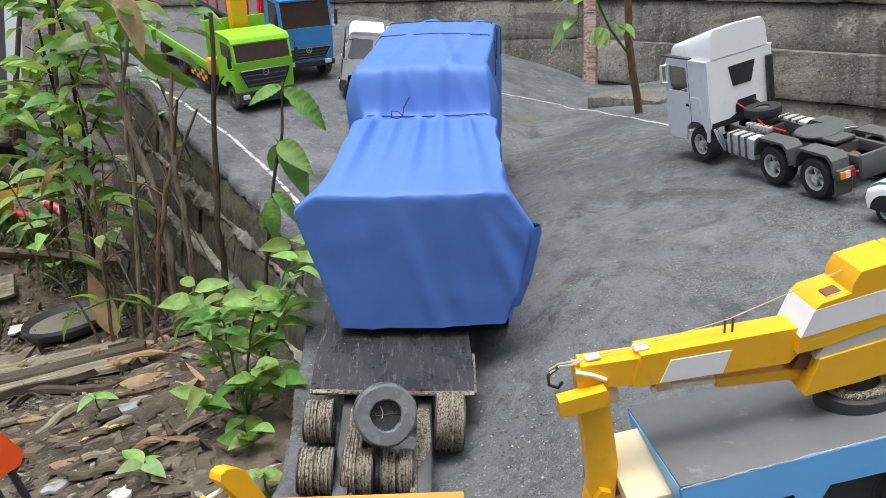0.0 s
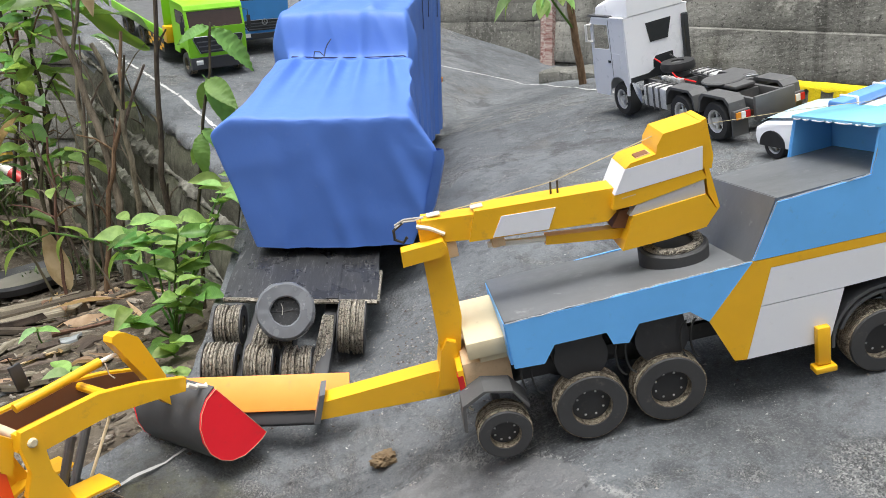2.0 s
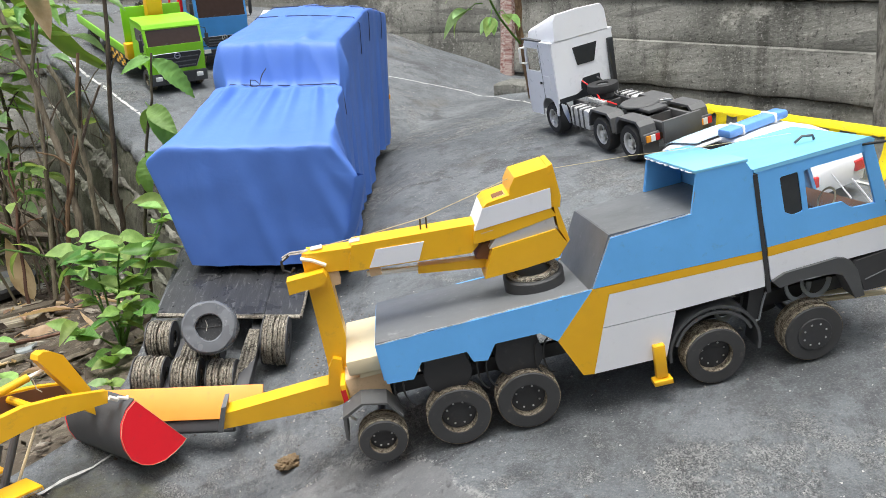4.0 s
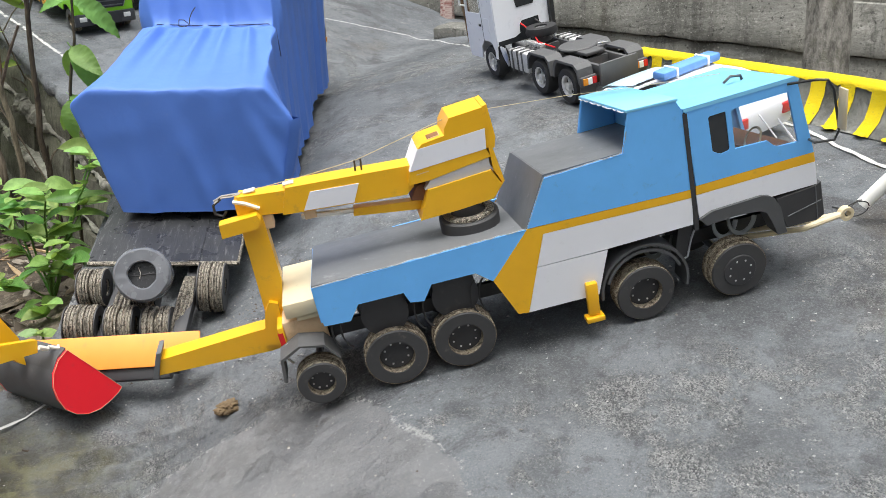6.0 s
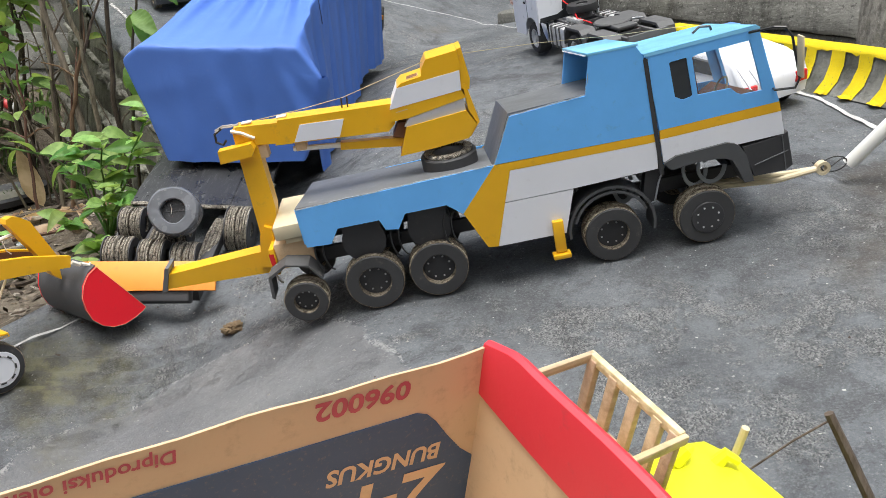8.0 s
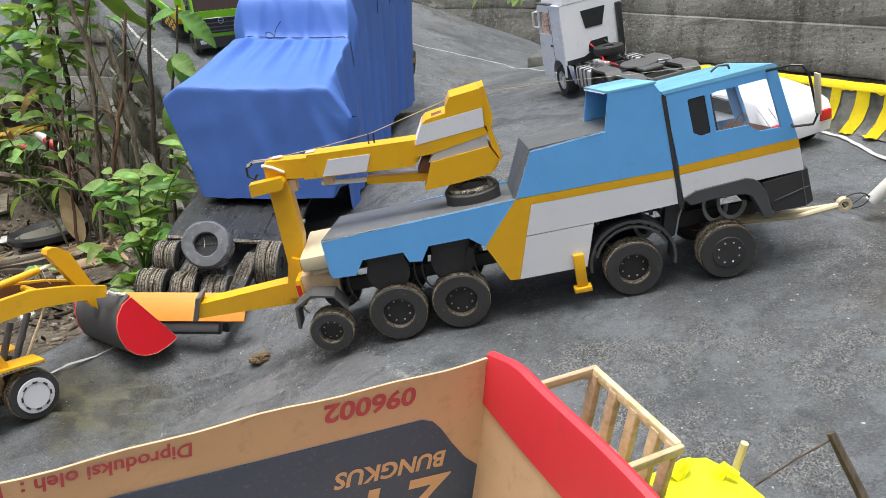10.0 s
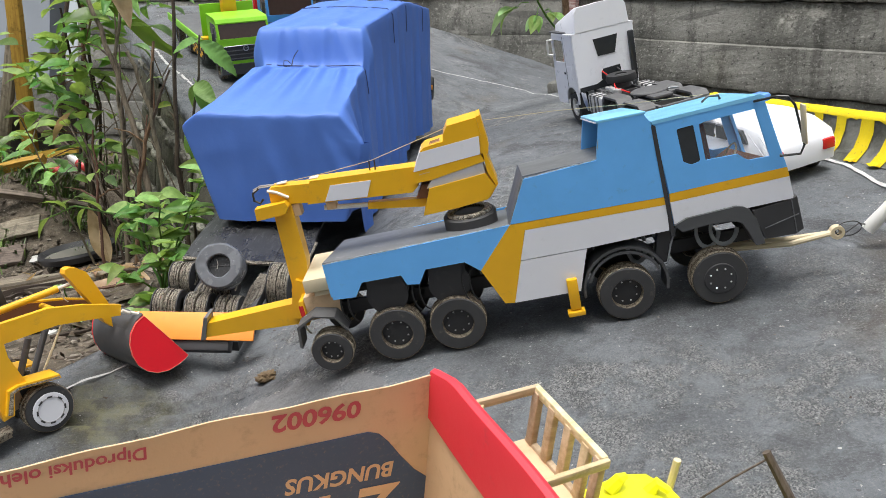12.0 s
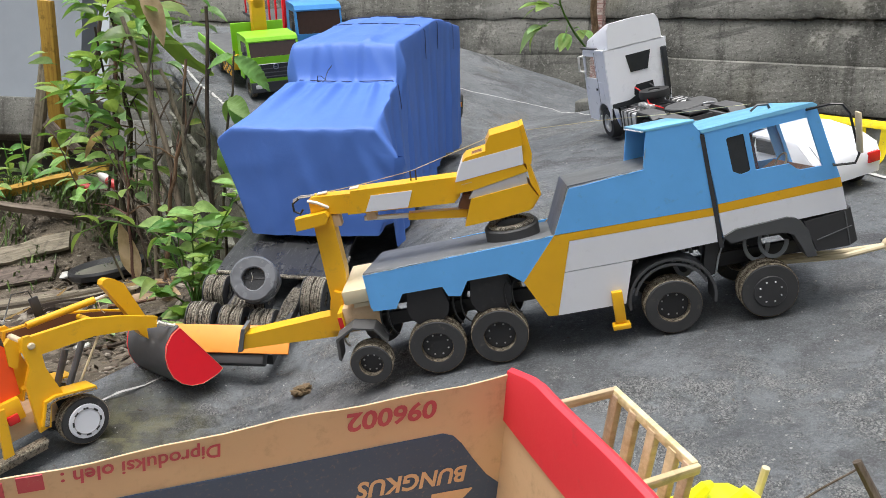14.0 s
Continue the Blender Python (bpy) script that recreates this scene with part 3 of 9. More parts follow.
def road_line(name, pts, width):
    """A painted line draped on the road, with chipped edges."""
    bm = B()
    fine = []
    for (x0, y0), (x1, y1) in zip(pts, pts[1:]):
        n = max(2, int(math.hypot(x1 - x0, y1 - y0) / 0.008))
        fine += [(x0 + (x1 - x0) * k / n, y0 + (y1 - y0) * k / n) for k in range(n)]
    fine.append(pts[-1])
    rows = []
    for i, (x, y) in enumerate(fine):
        ax, ay = fine[max(0, i - 8)]
        bx, by = fine[min(len(fine) - 1, i + 8)]
        d = Vector((bx - ax, by - ay, 0)).normalized()
        s = Vector((-d.y, d.x, 0))
        w = width * (0.5 + (0.10 if name.endswith("1") else 0.28) * noise.noise(Vector((x * 30, y * 30, 1))))
        row = []
        for k in (-1, -0.3, 0.4, 1):
            q = Vector((x, y, 0)) + s * (w * k + 0.003 * noise.noise(Vector((x * 40, y * 40, k))))
            row.append(rd(q.x, q.y, road_z(q.x, q.y) + road_bump(q.x, q.y) + 0.0028))
        rows.append(row)
    grid_sheet(bm, rows)
    # flakes that have come off
    gone = [f for f in bm.faces if noise.noise(f.calc_center_median() * 55) + 0.6 * noise.noise(f.calc_center_median() * 13) > (0.30 if name.endswith("2") else 0.62)]
    bmesh.ops.delete(bm, geom=gone, context="FACES")
    structure(name, bm, M_LINE, "thin chipped white line painted on the road", angle=180)


def make_kerb():
    kerb = thing("kerb", Matrix.Identity(4), "low concrete kerb striped yellow and black", "kerb", kind="structure")
    pts = [Vector((x, y, 0)) for x, y in ((0.545, 1.11), *KERB[3:-1])]
    fine = []
    for a, b in zip(pts, pts[1:]):
        n = max(2, int((b - a).length / 0.0065))
        fine += [a.lerp(b, k / n) for k in range(n)]
    prof = ((-0.055, 0.002), (-0.022, 0.022), (-0.004, 0.05), (0.0, 0.078), (0.008, 0.085), (0.032, 0.083), (0.042, 0.05), (0.048, -0.2))

    def section(i, grow=0.0, top=None, jit=0.0):
        p = fine[i]
        d = (fine[min(i + 6, len(fine) - 1)] - fine[max(i - 6, 0)]).normalized()
        out = Vector((-d.y, d.x, 0))
        rows = []
        for k, (a, h) in enumerate(prof):
            wob = 0.006 * noise.noise(Vector((p.x * 14, p.y * 14, k * 0.6))) + jit
            q = p + out * (a - wob - (grow if k < 4 else 0))
            zz = h + (grow if k >= 3 else grow * 0.5)
            rows.append(rd(q.x, q.y, road_z(min(q.x, p.x), q.y) + zz))
        return rows

    bm = B()
    grid_sheet(bm, [section(i) for i in range(0, len(fine), 2)])
    part("kerb_body", bm, M_KERB_K, kerb, "rough black painted concrete", angle=60)
    bm = B()
    band = [section(i, 0.003)[2:7] for i in range(len(fine))]
    for row in band:
        # the brush left an uneven lower edge
        drop = 0.14 + 0.4 * noise.noise(row[0] * 16) + 0.3 * noise.noise(row[0] * 60)
        row[0] = row[1].lerp(row[0], min(1, max(0.05, drop)))
    grid_sheet(bm, band)
    part("top_band", bm, M_KERB_Y, kerb, "yellow painted top band", angle=60)
    step = 0.060
    i, rnd = 0, random.Random(5)
    while i < len(fine) - 3:
        j = i
        want = 0.026 + rnd.uniform(-0.005, 0.004)
        while j < len(fine) - 2 and (fine[j] - fine[i]).length < want:
            j += 1
        bm = B()
        cuts = [section(q, 0.003)[:4] for q in range(i, j + 1)]
        slant = (fine[j] - fine[i]).normalized() * want
        lean = (0.10, 0.05, 0.0, 0.0)
        rows = [[ROAD.to_3x3() @ (slant * lean[k] + Vector((0.0015 * noise.noise(v * 300), 0.0015 * noise.noise(v * 330), 0))) + v for k, v in enumerate(r)] for r in cuts]
        grid_sheet(bm, rows)
        stripe = part("stripe", bm, M_KERB_Y, kerb, angle=60)
        # paint that ran down onto the road
        foot = (ROAD.inverted() @ rows[len(rows) // 2][0])
        bm = B()
        rim = []
        for q in range(14):
            a0 = 2 * math.pi * q / 14
            rr = 0.010 + 0.007 * noise.noise(Vector((math.cos(a0) * 2, math.sin(a0) * 2, i * 0.7)))
            x, y = foot.x - 0.004 + rr * 0.9 * math.cos(a0), foot.y + rr * 1.3 * math.sin(a0)
            rim.append(bm.verts.new(rd(x, y, road_z(x, y) + 0.009)))
        bm.faces.new(rim)
        part("paint_blot", bm, M_KERB_Y, stripe, angle=60)
        k = j
        while k < len(fine) - 2 and (fine[k] - fine[j]).length < step - want:
            k += 1
        i = max(k, j + 1)


def make_wall(name, a, b, slope, z0, label, low=0.1, high=2.6, seed=1):
    """Board-marked concrete: each course stands a little proud of or behind the next, with a ragged lower lip."""
    wall = thing(name, Matrix.Identity(4), label, "wall", kind="structure")
    a, b = Vector((*a, 0)), Vector((*b, 0))
    d = (b - a).normalized()
    out = Vector((d.y, -d.x, 0))
    length, rnd = (b - a).length, random.Random(seed)
    n = int(length / 0.035)
    course = 0.215
    k0, k1 = int((low - z0) / course) - 2, int((high - z0) / course) + 1
    for c in range(k0, k1):
        proud = 0.012 * (c % 2) + rnd.uniform(-0.004, 0.006)
        bm, rows = B(), []
        for i in range(n + 1):
            s = length * i / n
            base = a + d * s
            z = z0 + c * course + slope * s
            rag = 0.012 * noise.noise(Vector((s * 7, c * 5, 0))) + 0.006 * noise.noise(Vector((s * 25, c * 5, 3)))
            row = []
            for h, o in ((0.0 + rag, -0.05), (0.0 + rag, 0.0), (0.018 + rag, 0.008), (0.09, 0.002), (0.16, 0.0), (course - 0.004, -0.003), (course + 0.03, -0.05)):
                bulge = 0.006 * noise.noise(Vector((s * 3, c * 9 + h * 8, 7)))
                p = base + out * (proud + o + bulge)
                row.append(Vector((p.x, p.y, z + h)))
            rows.append(row)
        grid_sheet(bm, rows)
        part("course", bm, M_WALL, wall, angle=50)
    bm = B()
    m = axes_pose(a - out * 0.2 + Vector((0, 0, 0)), d, -out, Vector((0, 0, 1)))
    plate(bm, [(-0.1, low - 1.5), (length + 0.1, low - 1.5 + slope * length), (length + 0.1, high + slope * length), (-0.1, high)], -0.16, 0.2)
    part("wall_core", bm, M_WALL, wall, m=m)


make_ground()
make_road()
make_kerb()
road_line("road_line_1", [(-0.45, 2.86), (-0.26, 2.89), (-0.1, 2.94), (0.05, 2.95), (0.14, 2.8), (0.2, 2.45), (0.262, 2.1), (0.3, 1.85), (0.4, 1.45), (0.52, 1.0), (0.63, 0.75), (0.7, 0.57), (0.71, 0.41), (0.73, 0.25), (0.78, 0.0), (0.9, -0.5)], 0.010)
road_line("road_line_2", [(-1.7, 2.75), (-1.5, 2.4), (-1.37, 2.22), (-1.17, 1.92), (-0.99, 1.6), (-0.90, 1.42), (-0.8, 1.1)], 0.0115)
road_line("road_line_3", [(-0.93, 0.1), (-0.87, 0.125), (-0.81, 0.175), (-0.76, 0.25)], 0.005)
make_wall("wall_back", (-2.75, 3.83), (0.30, 3.52), 0.0, 1.21, "dark stained board-marked concrete wall behind the road", seed=3)
make_wall("wall_side", (0.30, 3.52), (3.6, 0.40), -0.17, 1.21, "dark stained concrete wall with crumbling ledges", low=0.0, seed=8)
# plain walls that close the yard behind the camera
bm = B()
block(bm, (-6, -3.6, -1.5), (6, -3.45, 1.2))
structure("wall_front", bm, M_WALL, "plain grey concrete wall closing the yard")
bm = B()
block(bm, (3.5, -3.45, -1), (3.65, 0.5, 1.6))
structure("wall_east", bm, M_WALL, "plain grey concrete wall beside the road")

# peeling post in the bend of the wall
bm = B()
tube(bm, [(0, 0, -0.35), (0.004, 0.004, 0.3), (-0.006, 0, 0.9), (0, 0.006, 1.6)], 0.042, 7, 0.038)
for v in bm.verts:
    v.co += 0.006 * Vector((noise.noise(v.co * 30), noise.noise(v.co * 33), 0))
solid("wall_post", bm, M_POST, pose(0.345, 3.42, 0.87), "peeling red and white wooden post against the wall", "post")

# ledge of broken concrete at the wall's foot
bm = B()
block(bm, (-0.2, -0.07, -0.05), (0.2, 0.07, 0.03), bevel=0.018)
bmesh.ops.subdivide_edges(bm, edges=bm.edges, cuts=3, use_grid_fill=True)
for v in bm.verts:
    v.co += 0.014 * noise.noise_vector(v.co * 16)
solid("concrete_ledge", bm, M_WALL, ROAD @ pose(0.33, 2.72, road_z(0.33, 2.72) + 0.01, 0, 0, -52), "broken concrete ledge at the foot of the wall", "ledge")


# ---- the block wall that holds the road ----
def make_retaining_wall():
    wall = thing("wall_retaining", Matrix.Identity(4), "mossy cement block wall holding up the road edge", "wall", kind="structure")
    a, b = Vector((-0.775, 1.03)), Vector((-1.785, 2.81))
    courses, height = 6, 0.158
    rnd = random.Random(11)
    top = lambda s: (lambda p: rd(p.x, p.y, road_z(p.x, p.y)))(a.lerp(b, s))
    side = Vector((top(1).x - top(0).x, top(1).y - top(0).y, 0)).normalized()
    out = Vector((-side.y, side.x, 0))
    if out.x > 0:
        out = -out
    down = Vector((0, 0, -1))
    # mortar core behind the joints
    bm, rows = B(), []
    for k in range(61):
        p = top(k / 60)
        rows.append([p - out * 0.05 + down * 0.012] + [p + out * (-0.012 + 0.006 * noise.noise(p * 9 + Vector((0, 0, q)))) + down * (0.02 + 0.10 * q) for q in range(11)])
    grid_sheet(bm, rows)
    part("mortar", bm, M_MORTAR, wall, "rough grey mortar", angle=60)
    # broken edge of the road slab over the wall
    bm, rows = B(), []
    for k in range(181):
        p = top(k / 180)
        w = 0.012 * noise.noise(p * 14) + 0.007 * noise.noise(p * 47)
        chip = 0.016 * max(0, noise.noise(p * 26 + Vector((3, 0, 0))))
        rows.append([p - out * 0.06 + Vector((0, 0, 0.006)), p + out * (0.004 + w) + Vector((0, 0, 0.004 - chip)), p + out * (0.014 + w) + down * (0.012 + chip), p + out * (0.010 + 0.5 * w) + down * (0.034 + w), p - out * 0.02 + down * (0.042 + 2 * w)])
    grid_sheet(bm, rows)
    part("coping", bm, M_ROAD, wall, "crumbling concrete edge", angle=60)
    meshes = []
    for q in range(6):
        bm = B()
        block(bm, (-0.160, -0.018, -0.068), (0.160, 0.06, 0.068))
        bmesh.ops.subdivide_edges(bm, edges=bm.edges, cuts=3, use_grid_fill=True)
        for v in bm.verts:
            worn = (abs(v.co.x) > 0.155) + (abs(v.co.z) > 0.065)
            v.co += (0.005 + 0.003 * worn) * noise.noise_vector(v.co * 26 + Vector((q * 5, 0, 0)))
            if worn:
                v.co.y += 0.006 * worn
        meshes.append(mesh_of("block", bm, M_BLOCK, 50))
    length = (top(1) - top(0)).length
    n = 240
    ledge = lambda s, c: 0.115 + 0.135 * s + height * c
    lie = (top(1) + down * 0.135 - top(0)).normalized()
    for c in range(-1, courses):
        step = 0.010 * max(0, c)
        # crumbly mortar that was slopped on top of the course below and stands out as a ledge
        bm, rows = B(), []
        for k in range(n + 1):
            depth = ledge(k / n, c)
            if depth < 0.05:
                continue
            p = top(k / n) + down * depth
            big = max(0, noise.noise(p * 6 + Vector((c * 3, 0, 0))) + 0.30)
            fat = 0.006 + 0.026 * big
            reach = 0.004 + step + 0.034 * big
            row = []
            for i in range(9):
                ang = math.pi * (i / 8 - 0.5)
                q = p + out * (reach * math.cos(ang)) + Vector((0, 0, -fat * math.sin(ang)))
                row.append(q + (0.012 * noise.noise_vector(q * 38) + 0.008 * noise.noise_vector(q * 95)) * (0.35 + big))
            rows.append([p - out * 0.04 + Vector((0, 0, fat))] + row + [p - out * 0.04 - Vector((0, 0, fat))])
        grid_sheet(bm, rows)
        part("mortar_bed", bm, M_MORTAR, wall, "pale crumbling mortar bed", angle=30)
        for k in range(int(length / 0.335) + 1):
            s = (k + 0.5 * (c % 2)) * 0.335 / length + rnd.uniform(-0.006, 0.006)
            if s > 1.0 or s < 0.0:
                continue
            high = min(1.0, (ledge(max(0, s - 0.08), c) - 0.030) / 0.145)
            if high < 0.25:
                continue
            p = top(s) + down * (ledge(s, c) - 0.074 * high) + out * (-0.012 + step + rnd.uniform(-0.008, 0.008))
            m = axes_pose(p, lie, -out, lie.cross(-out).normalized())
            piece("block", meshes[rnd.randrange(6)], wall, m @ pose(0, 0, 0, rnd.uniform(-2, 2), rnd.uniform(-1.5, 1.5), rnd.uniform(-2, 2)) @ Matrix.Diagonal((1, 1, high, 1)))


make_retaining_wall()

# the grey house and its dark undercroft, far off behind the plants; the undercroft's shade is a coloured sheet
house = thing("house", Matrix.Identity(4), "grey plastered house standing over a dark undercroft", "house")
bm = B()
block(bm, (-7.0, 3.9, 0.92), (-3.05, 4.1, 4.0))
part("wall", bm, M_HOUSE, house, "grey plaster wall")
bm = B()
block(bm, (-7.0, 3.8, 0.66), (-2.9, 4.3, 0.92), bevel=0.02)
part("floor_beam", bm, M_WALL, house, "mossy concrete floor beam")
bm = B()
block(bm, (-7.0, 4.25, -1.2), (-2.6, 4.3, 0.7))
part("undercroft", bm, M_UNDERCROFT_SHADE, house, "dark sheet coloured as the shade under the floor")



# ---- wheels made of glued card ----
def card_wheel(parent, u, v, h, r, width, near=True, tread=M_TREAD, open_hub=True):
    """Tyre faces, a layered tread, a sunk hub disc and its studs. v is the outer face; the wheel lies behind it."""
    s = 1 if near else -1
    inner = r * 0.56
    bm = B()
    lathe(bm, [(inner, v), (r - 0.003, v), (r - 0.0015, v + s * 0.003), (inner, v + s * 0.003)], (u, 0, h), 40, 0.004)
    lathe(bm, [(inner, v + s * (width - 0.003)), (r - 0.0015, v + s * (width - 0.003)), (r - 0.003, v + s * width), (inner, v + s * width)], (u, 0, h), 40, 0.004)
    wheel = part("wheel", bm, M_TYREFACE, parent, "black painted card wheel")
    bm = B()
    rnd, n = random.Random(int(u * 977 + r * 5000)), max(4, int(width / 0.0026))
    prof = [(inner - 0.0008, v + s * 0.0015)]
    for k in range(n):
        a0, a1 = 0.0025 + (width - 0.005) * k / n, 0.0025 + (width - 0.005) * (k + 0.62) / n
        q = r - rnd.uniform(0.0, 0.0016)
        prof += [(q, v + s * a0), (q - 0.0004, v + s * a1), (q - 0.0026, v + s * (a1 + 0.0002))]
    prof.append((inner - 0.0008, v + s * (width - 0.0015)))
    lathe(bm, prof, (u, 0, h), 40, 0.008)
    part("tread", bm, tread, wheel, "bare layered card tread")
    depth = 0.35 if open_hub else -0.06
    bm = B()
    puck(bm, inner * (0.98 if open_hub else 1.02), v + s * width * depth, v + s * width * (depth + 0.15), (u, 0, h), 28, 0.001)
    part("hub", bm, M_BLACK, wheel)
    bm = B()
    for k in range(8):
        a = 2 * math.pi * k / 8 + 0.3
        puck(bm, 0.0016, v + s * (width * depth - 0.0012), v + s * width * depth, (u + inner * 0.68 * math.cos(a), 0, h + inner * 0.68 * math.sin(a)), 6, 0.0004)
    part("studs", bm, M_STEEL, wheel, "small bright wheel studs")
    return wheel


# ---- the card wrecker ----
def make_wrecker():
    w = thing("wrecker_truck", ROAD @ pose(-0.311, -0.0055, 0, 0, 0, 2.95), "handmade blue, white and yellow card wrecker truck with crane", "toy truck")
    W = 0.185

    def panel(name, outer, material, holes=(), label="", lo=-0.0025, hi=0.0012, both=True):
        for a, b in ((lo, hi), (W - hi, W - lo))[: 2 if both else 1]:
            part(name, plate(B(), outer, a, b, "uh", holes), material, w, label)

    lower = [(0.029, 0.186), (0.031, 0.126), (0.067, 0.124), (0.082, 0.146), (0.144, 0.146), (0.15, 0.129), (0.169, 0.126), (0.183, 0.148), (0.244, 0.148), (0.266, 0.129), (0.322, 0.193)]
    panel("lower_side_panel", lower, M_BLUE, label="sky blue card panel with cut wheel arches")
    panel("yellow_stripe", [(0.266, 0.1295), (0.293, 0.068), (0.308, 0.066), (0.343, 0.181), (0.554, 0.179), (0.554, 0.191), (0.3225, 0.193)], M_YELLOW, label="amber stripe dropping into a wedge")
    panel("upper_white_panel", [(0.329, 0.134), (0.430, 0.134), (0.554, 0.138), (0.554, 0.1785), (0.3435, 0.1805)], M_WHITE_CARD)
    panel("lower_white_panel", [(0.3085, 0.066), (0.411, 0.066), (0.4295, 0.1325), (0.3285, 0.1325)], M_WHITE_CARD)
    panel("upper_side_panel", [(0.323, 0.194), (0.554, 0.1915), (0.5455, 0.304), (0.536, 0.321), (0.473, 0.321), (0.462, 0.266), (0.354, 0.259)], M_BLUE)
    # scuffed pale edges where the card was cut
    rnd = random.Random(31)
    for a, b in (((0.031, 0.1875), (0.322, 0.1945)), ((0.324, 0.1955), (0.354, 0.2605)), ((0.356, 0.2605), (0.461, 0.2675)), ((0.463, 0.2675), (0.4735, 0.3195))):
        n = max(6, int((Vector(b) - Vector(a)).length / 0.008))
        pts = [(a[0] + (b[0] - a[0]) * k / n + rnd.uniform(-0.0006, 0.0006), -0.0022 + rnd.uniform(-0.0005, 0.0012), a[1] + (b[1] - a[1]) * k / n + rnd.uniform(-0.0009, 0.0007)) for k in range(n + 1)]
        part("worn_edge", tube(B(), pts, 0.0007, 5), M_SCUFF, w, "scuffed grey and white card edge")
    # decks
    bm = B()
    block(bm, (0.029, -0.001, 0.183), (0.322, W + 0.004, 0.189), bevel=0.001)
    part("rear_deck", bm, M_DECK, w, "dark grey painted deck")
    bm = plate(B(), [(0.319, 0.186), (0.324, 0.186), (0.357, 0.2625), (0.3535, 0.2635)], 0.001, W - 0.001)
    part("sloping_deck", bm, M_DECK, w)
    bm = plate(B(), [(0.354, 0.2595), (0.53, 0.266), (0.53, 0.27), (0.356, 0.2635)], 0.001, W - 0.001)
    part("upper_deck", bm, M_DECK, w)
    bm = B()
    block(bm, (0.028, 0.0012, 0.13), (0.031, W - 0.0012, 0.186))
    part("rear_board", bm, M_BLUE, w)
    # sleeper hood
    bm = B()
    block(bm, (0.470, -0.003, 0.319), (0.540, W + 0.003, 0.3235), bevel=0.001)
    part("hood_roof", bm, M_BLUE_SKYLIT, w, "blue card flap roof with torn edge")
    bm = B()
    block(bm, (0.522, 0.0012, 0.268), (0.526, W - 0.0012, 0.319))
    part("hood_back", bm, M_BLUE, w)
    bm = plate(B(), [(0.473, 0.319), (0.463, 0.266), (0.52, 0.266), (0.52, 0.319)], W - 0.004, W - 0.0013)
    part("hood_cheek", bm, M_BLUE, w)
    bm = B()
    for v, ln in ((0.004, 0.021), (0.031, 0.009), (0.048, 0.034), (0.090, 0.012), (0.107, 0.027), (0.143, 0.014), (0.164, 0.018)):
        tube(bm, [(0.4698, v, 0.3197), (0.4690, v + ln * 0.4, 0.3188), (0.4694, v + ln, 0.3193)], 0.0009, 5)
    part("torn_edge", bm, M_WHITE_CARD, w, "torn white card edge")
    # body floor and frame
    bm = B()
    block(bm, (0.30, 0.004, 0.068), (0.41, W - 0.004, 0.072))
    block(bm, (0.32, 0.004, 0.14), (0.55, W - 0.004, 0.145))
    part("body_floor", bm, M_BLACK, w)
    bm = B()
    for v in (0.046, 0.13):
        block(bm, (0.02, v, 0.078), (0.69, v + 0.008, 0.10), bevel=0.001)
    for u in (0.03, 0.16, 0.30, 0.45, 0.55, 0.68):
        block(bm, (u, 0.046, 0.082), (u + 0.008, 0.138, 0.096))
    part("chassis_frame", bm, M_BLACK, w, "black card chassis frame")
    for u, h in ((0.005, 0.035), (0.115, 0.0455), (0.214, 0.0455), (0.481, 0.0445), (0.623, 0.0435)):
        part("axle", tube(B(), [(u, 0.02, h), (u, W - 0.02, h)], 0.006, 8), M_BLACK, w)
    # wheel wells behind the arches, springs, fenders
    for u in (0.113, 0.213):
        flap = [(u - 0.028, 0.147), (u + 0.028, 0.147)] + [(u + 0.033 * math.cos(a), 0.112 + 0.034 * math.sin(a)) for a in np.linspace(0.5, -math.pi - 0.5, 18)]
        for v0, v1 in ((0.014, 0.046), (W - 0.046, W - 0.014)):
            part("wheel_well", plate(B(), flap, v0, v1), M_BLACK, w, "rounded black card wheel well")
    for u in (0.05, 0.165, 0.245):
        for du in (0, 0.012):
            bm = tube(B(), [(u + du + 0.012 * math.cos(a), 0.008, 0.105 + 0.028 * math.sin(a)) for a in np.linspace(1.8, 4.6, 9)], 0.0014, 5)
            part("spring", bm, M_WIRE, w, "bent wire spring")

    def fender(u, h, r, a0, a1, wide, name):
        bm, ring = B(), []
        for a in np.linspace(a0, a1, 16):
            for rr, v in ((r, 0.001), (r, wide), (r - 0.004, wide), (r - 0.004, 0.001)):
                ring.append(bm.verts.new((u + rr * math.cos(a), v, h + rr * math.sin(a))))
        for i in range(15):
            for k in range(4):
                bm.faces.new((ring[4 * i + k], ring[4 * i + (k + 1) % 4], ring[4 * i + 4 + (k + 1) % 4], ring[4 * i + 4 + k]))
        bm.faces.new(ring[:4])
        bm.faces.new(ring[-4:])
        return part(name, bm, M_DARK, w, "dark grey curved card fender")

    fender(0.481, 0.058, 0.066, -0.25, math.pi + 0.1, 0.04, "fender")
    fold = [(-0.043, 0.054), (-0.039, 0.089), (-0.010, 0.104), (0.024, 0.096), (0.041, 0.071)]
    inner = [(u * 0.93 + 0.001, h - 0.003) for u, h in reversed(fold)]
    for v0, v1 in ((0.0, 0.036), (W - 0.036, W)):
        part("fender", plate(B(), fold + inner, v0, v1), M_GREY, w, "folded dark card fender")
    fender(0.481, 0.058, 0.058, 0.35, math.pi - 0.3, 0.006, "fender")
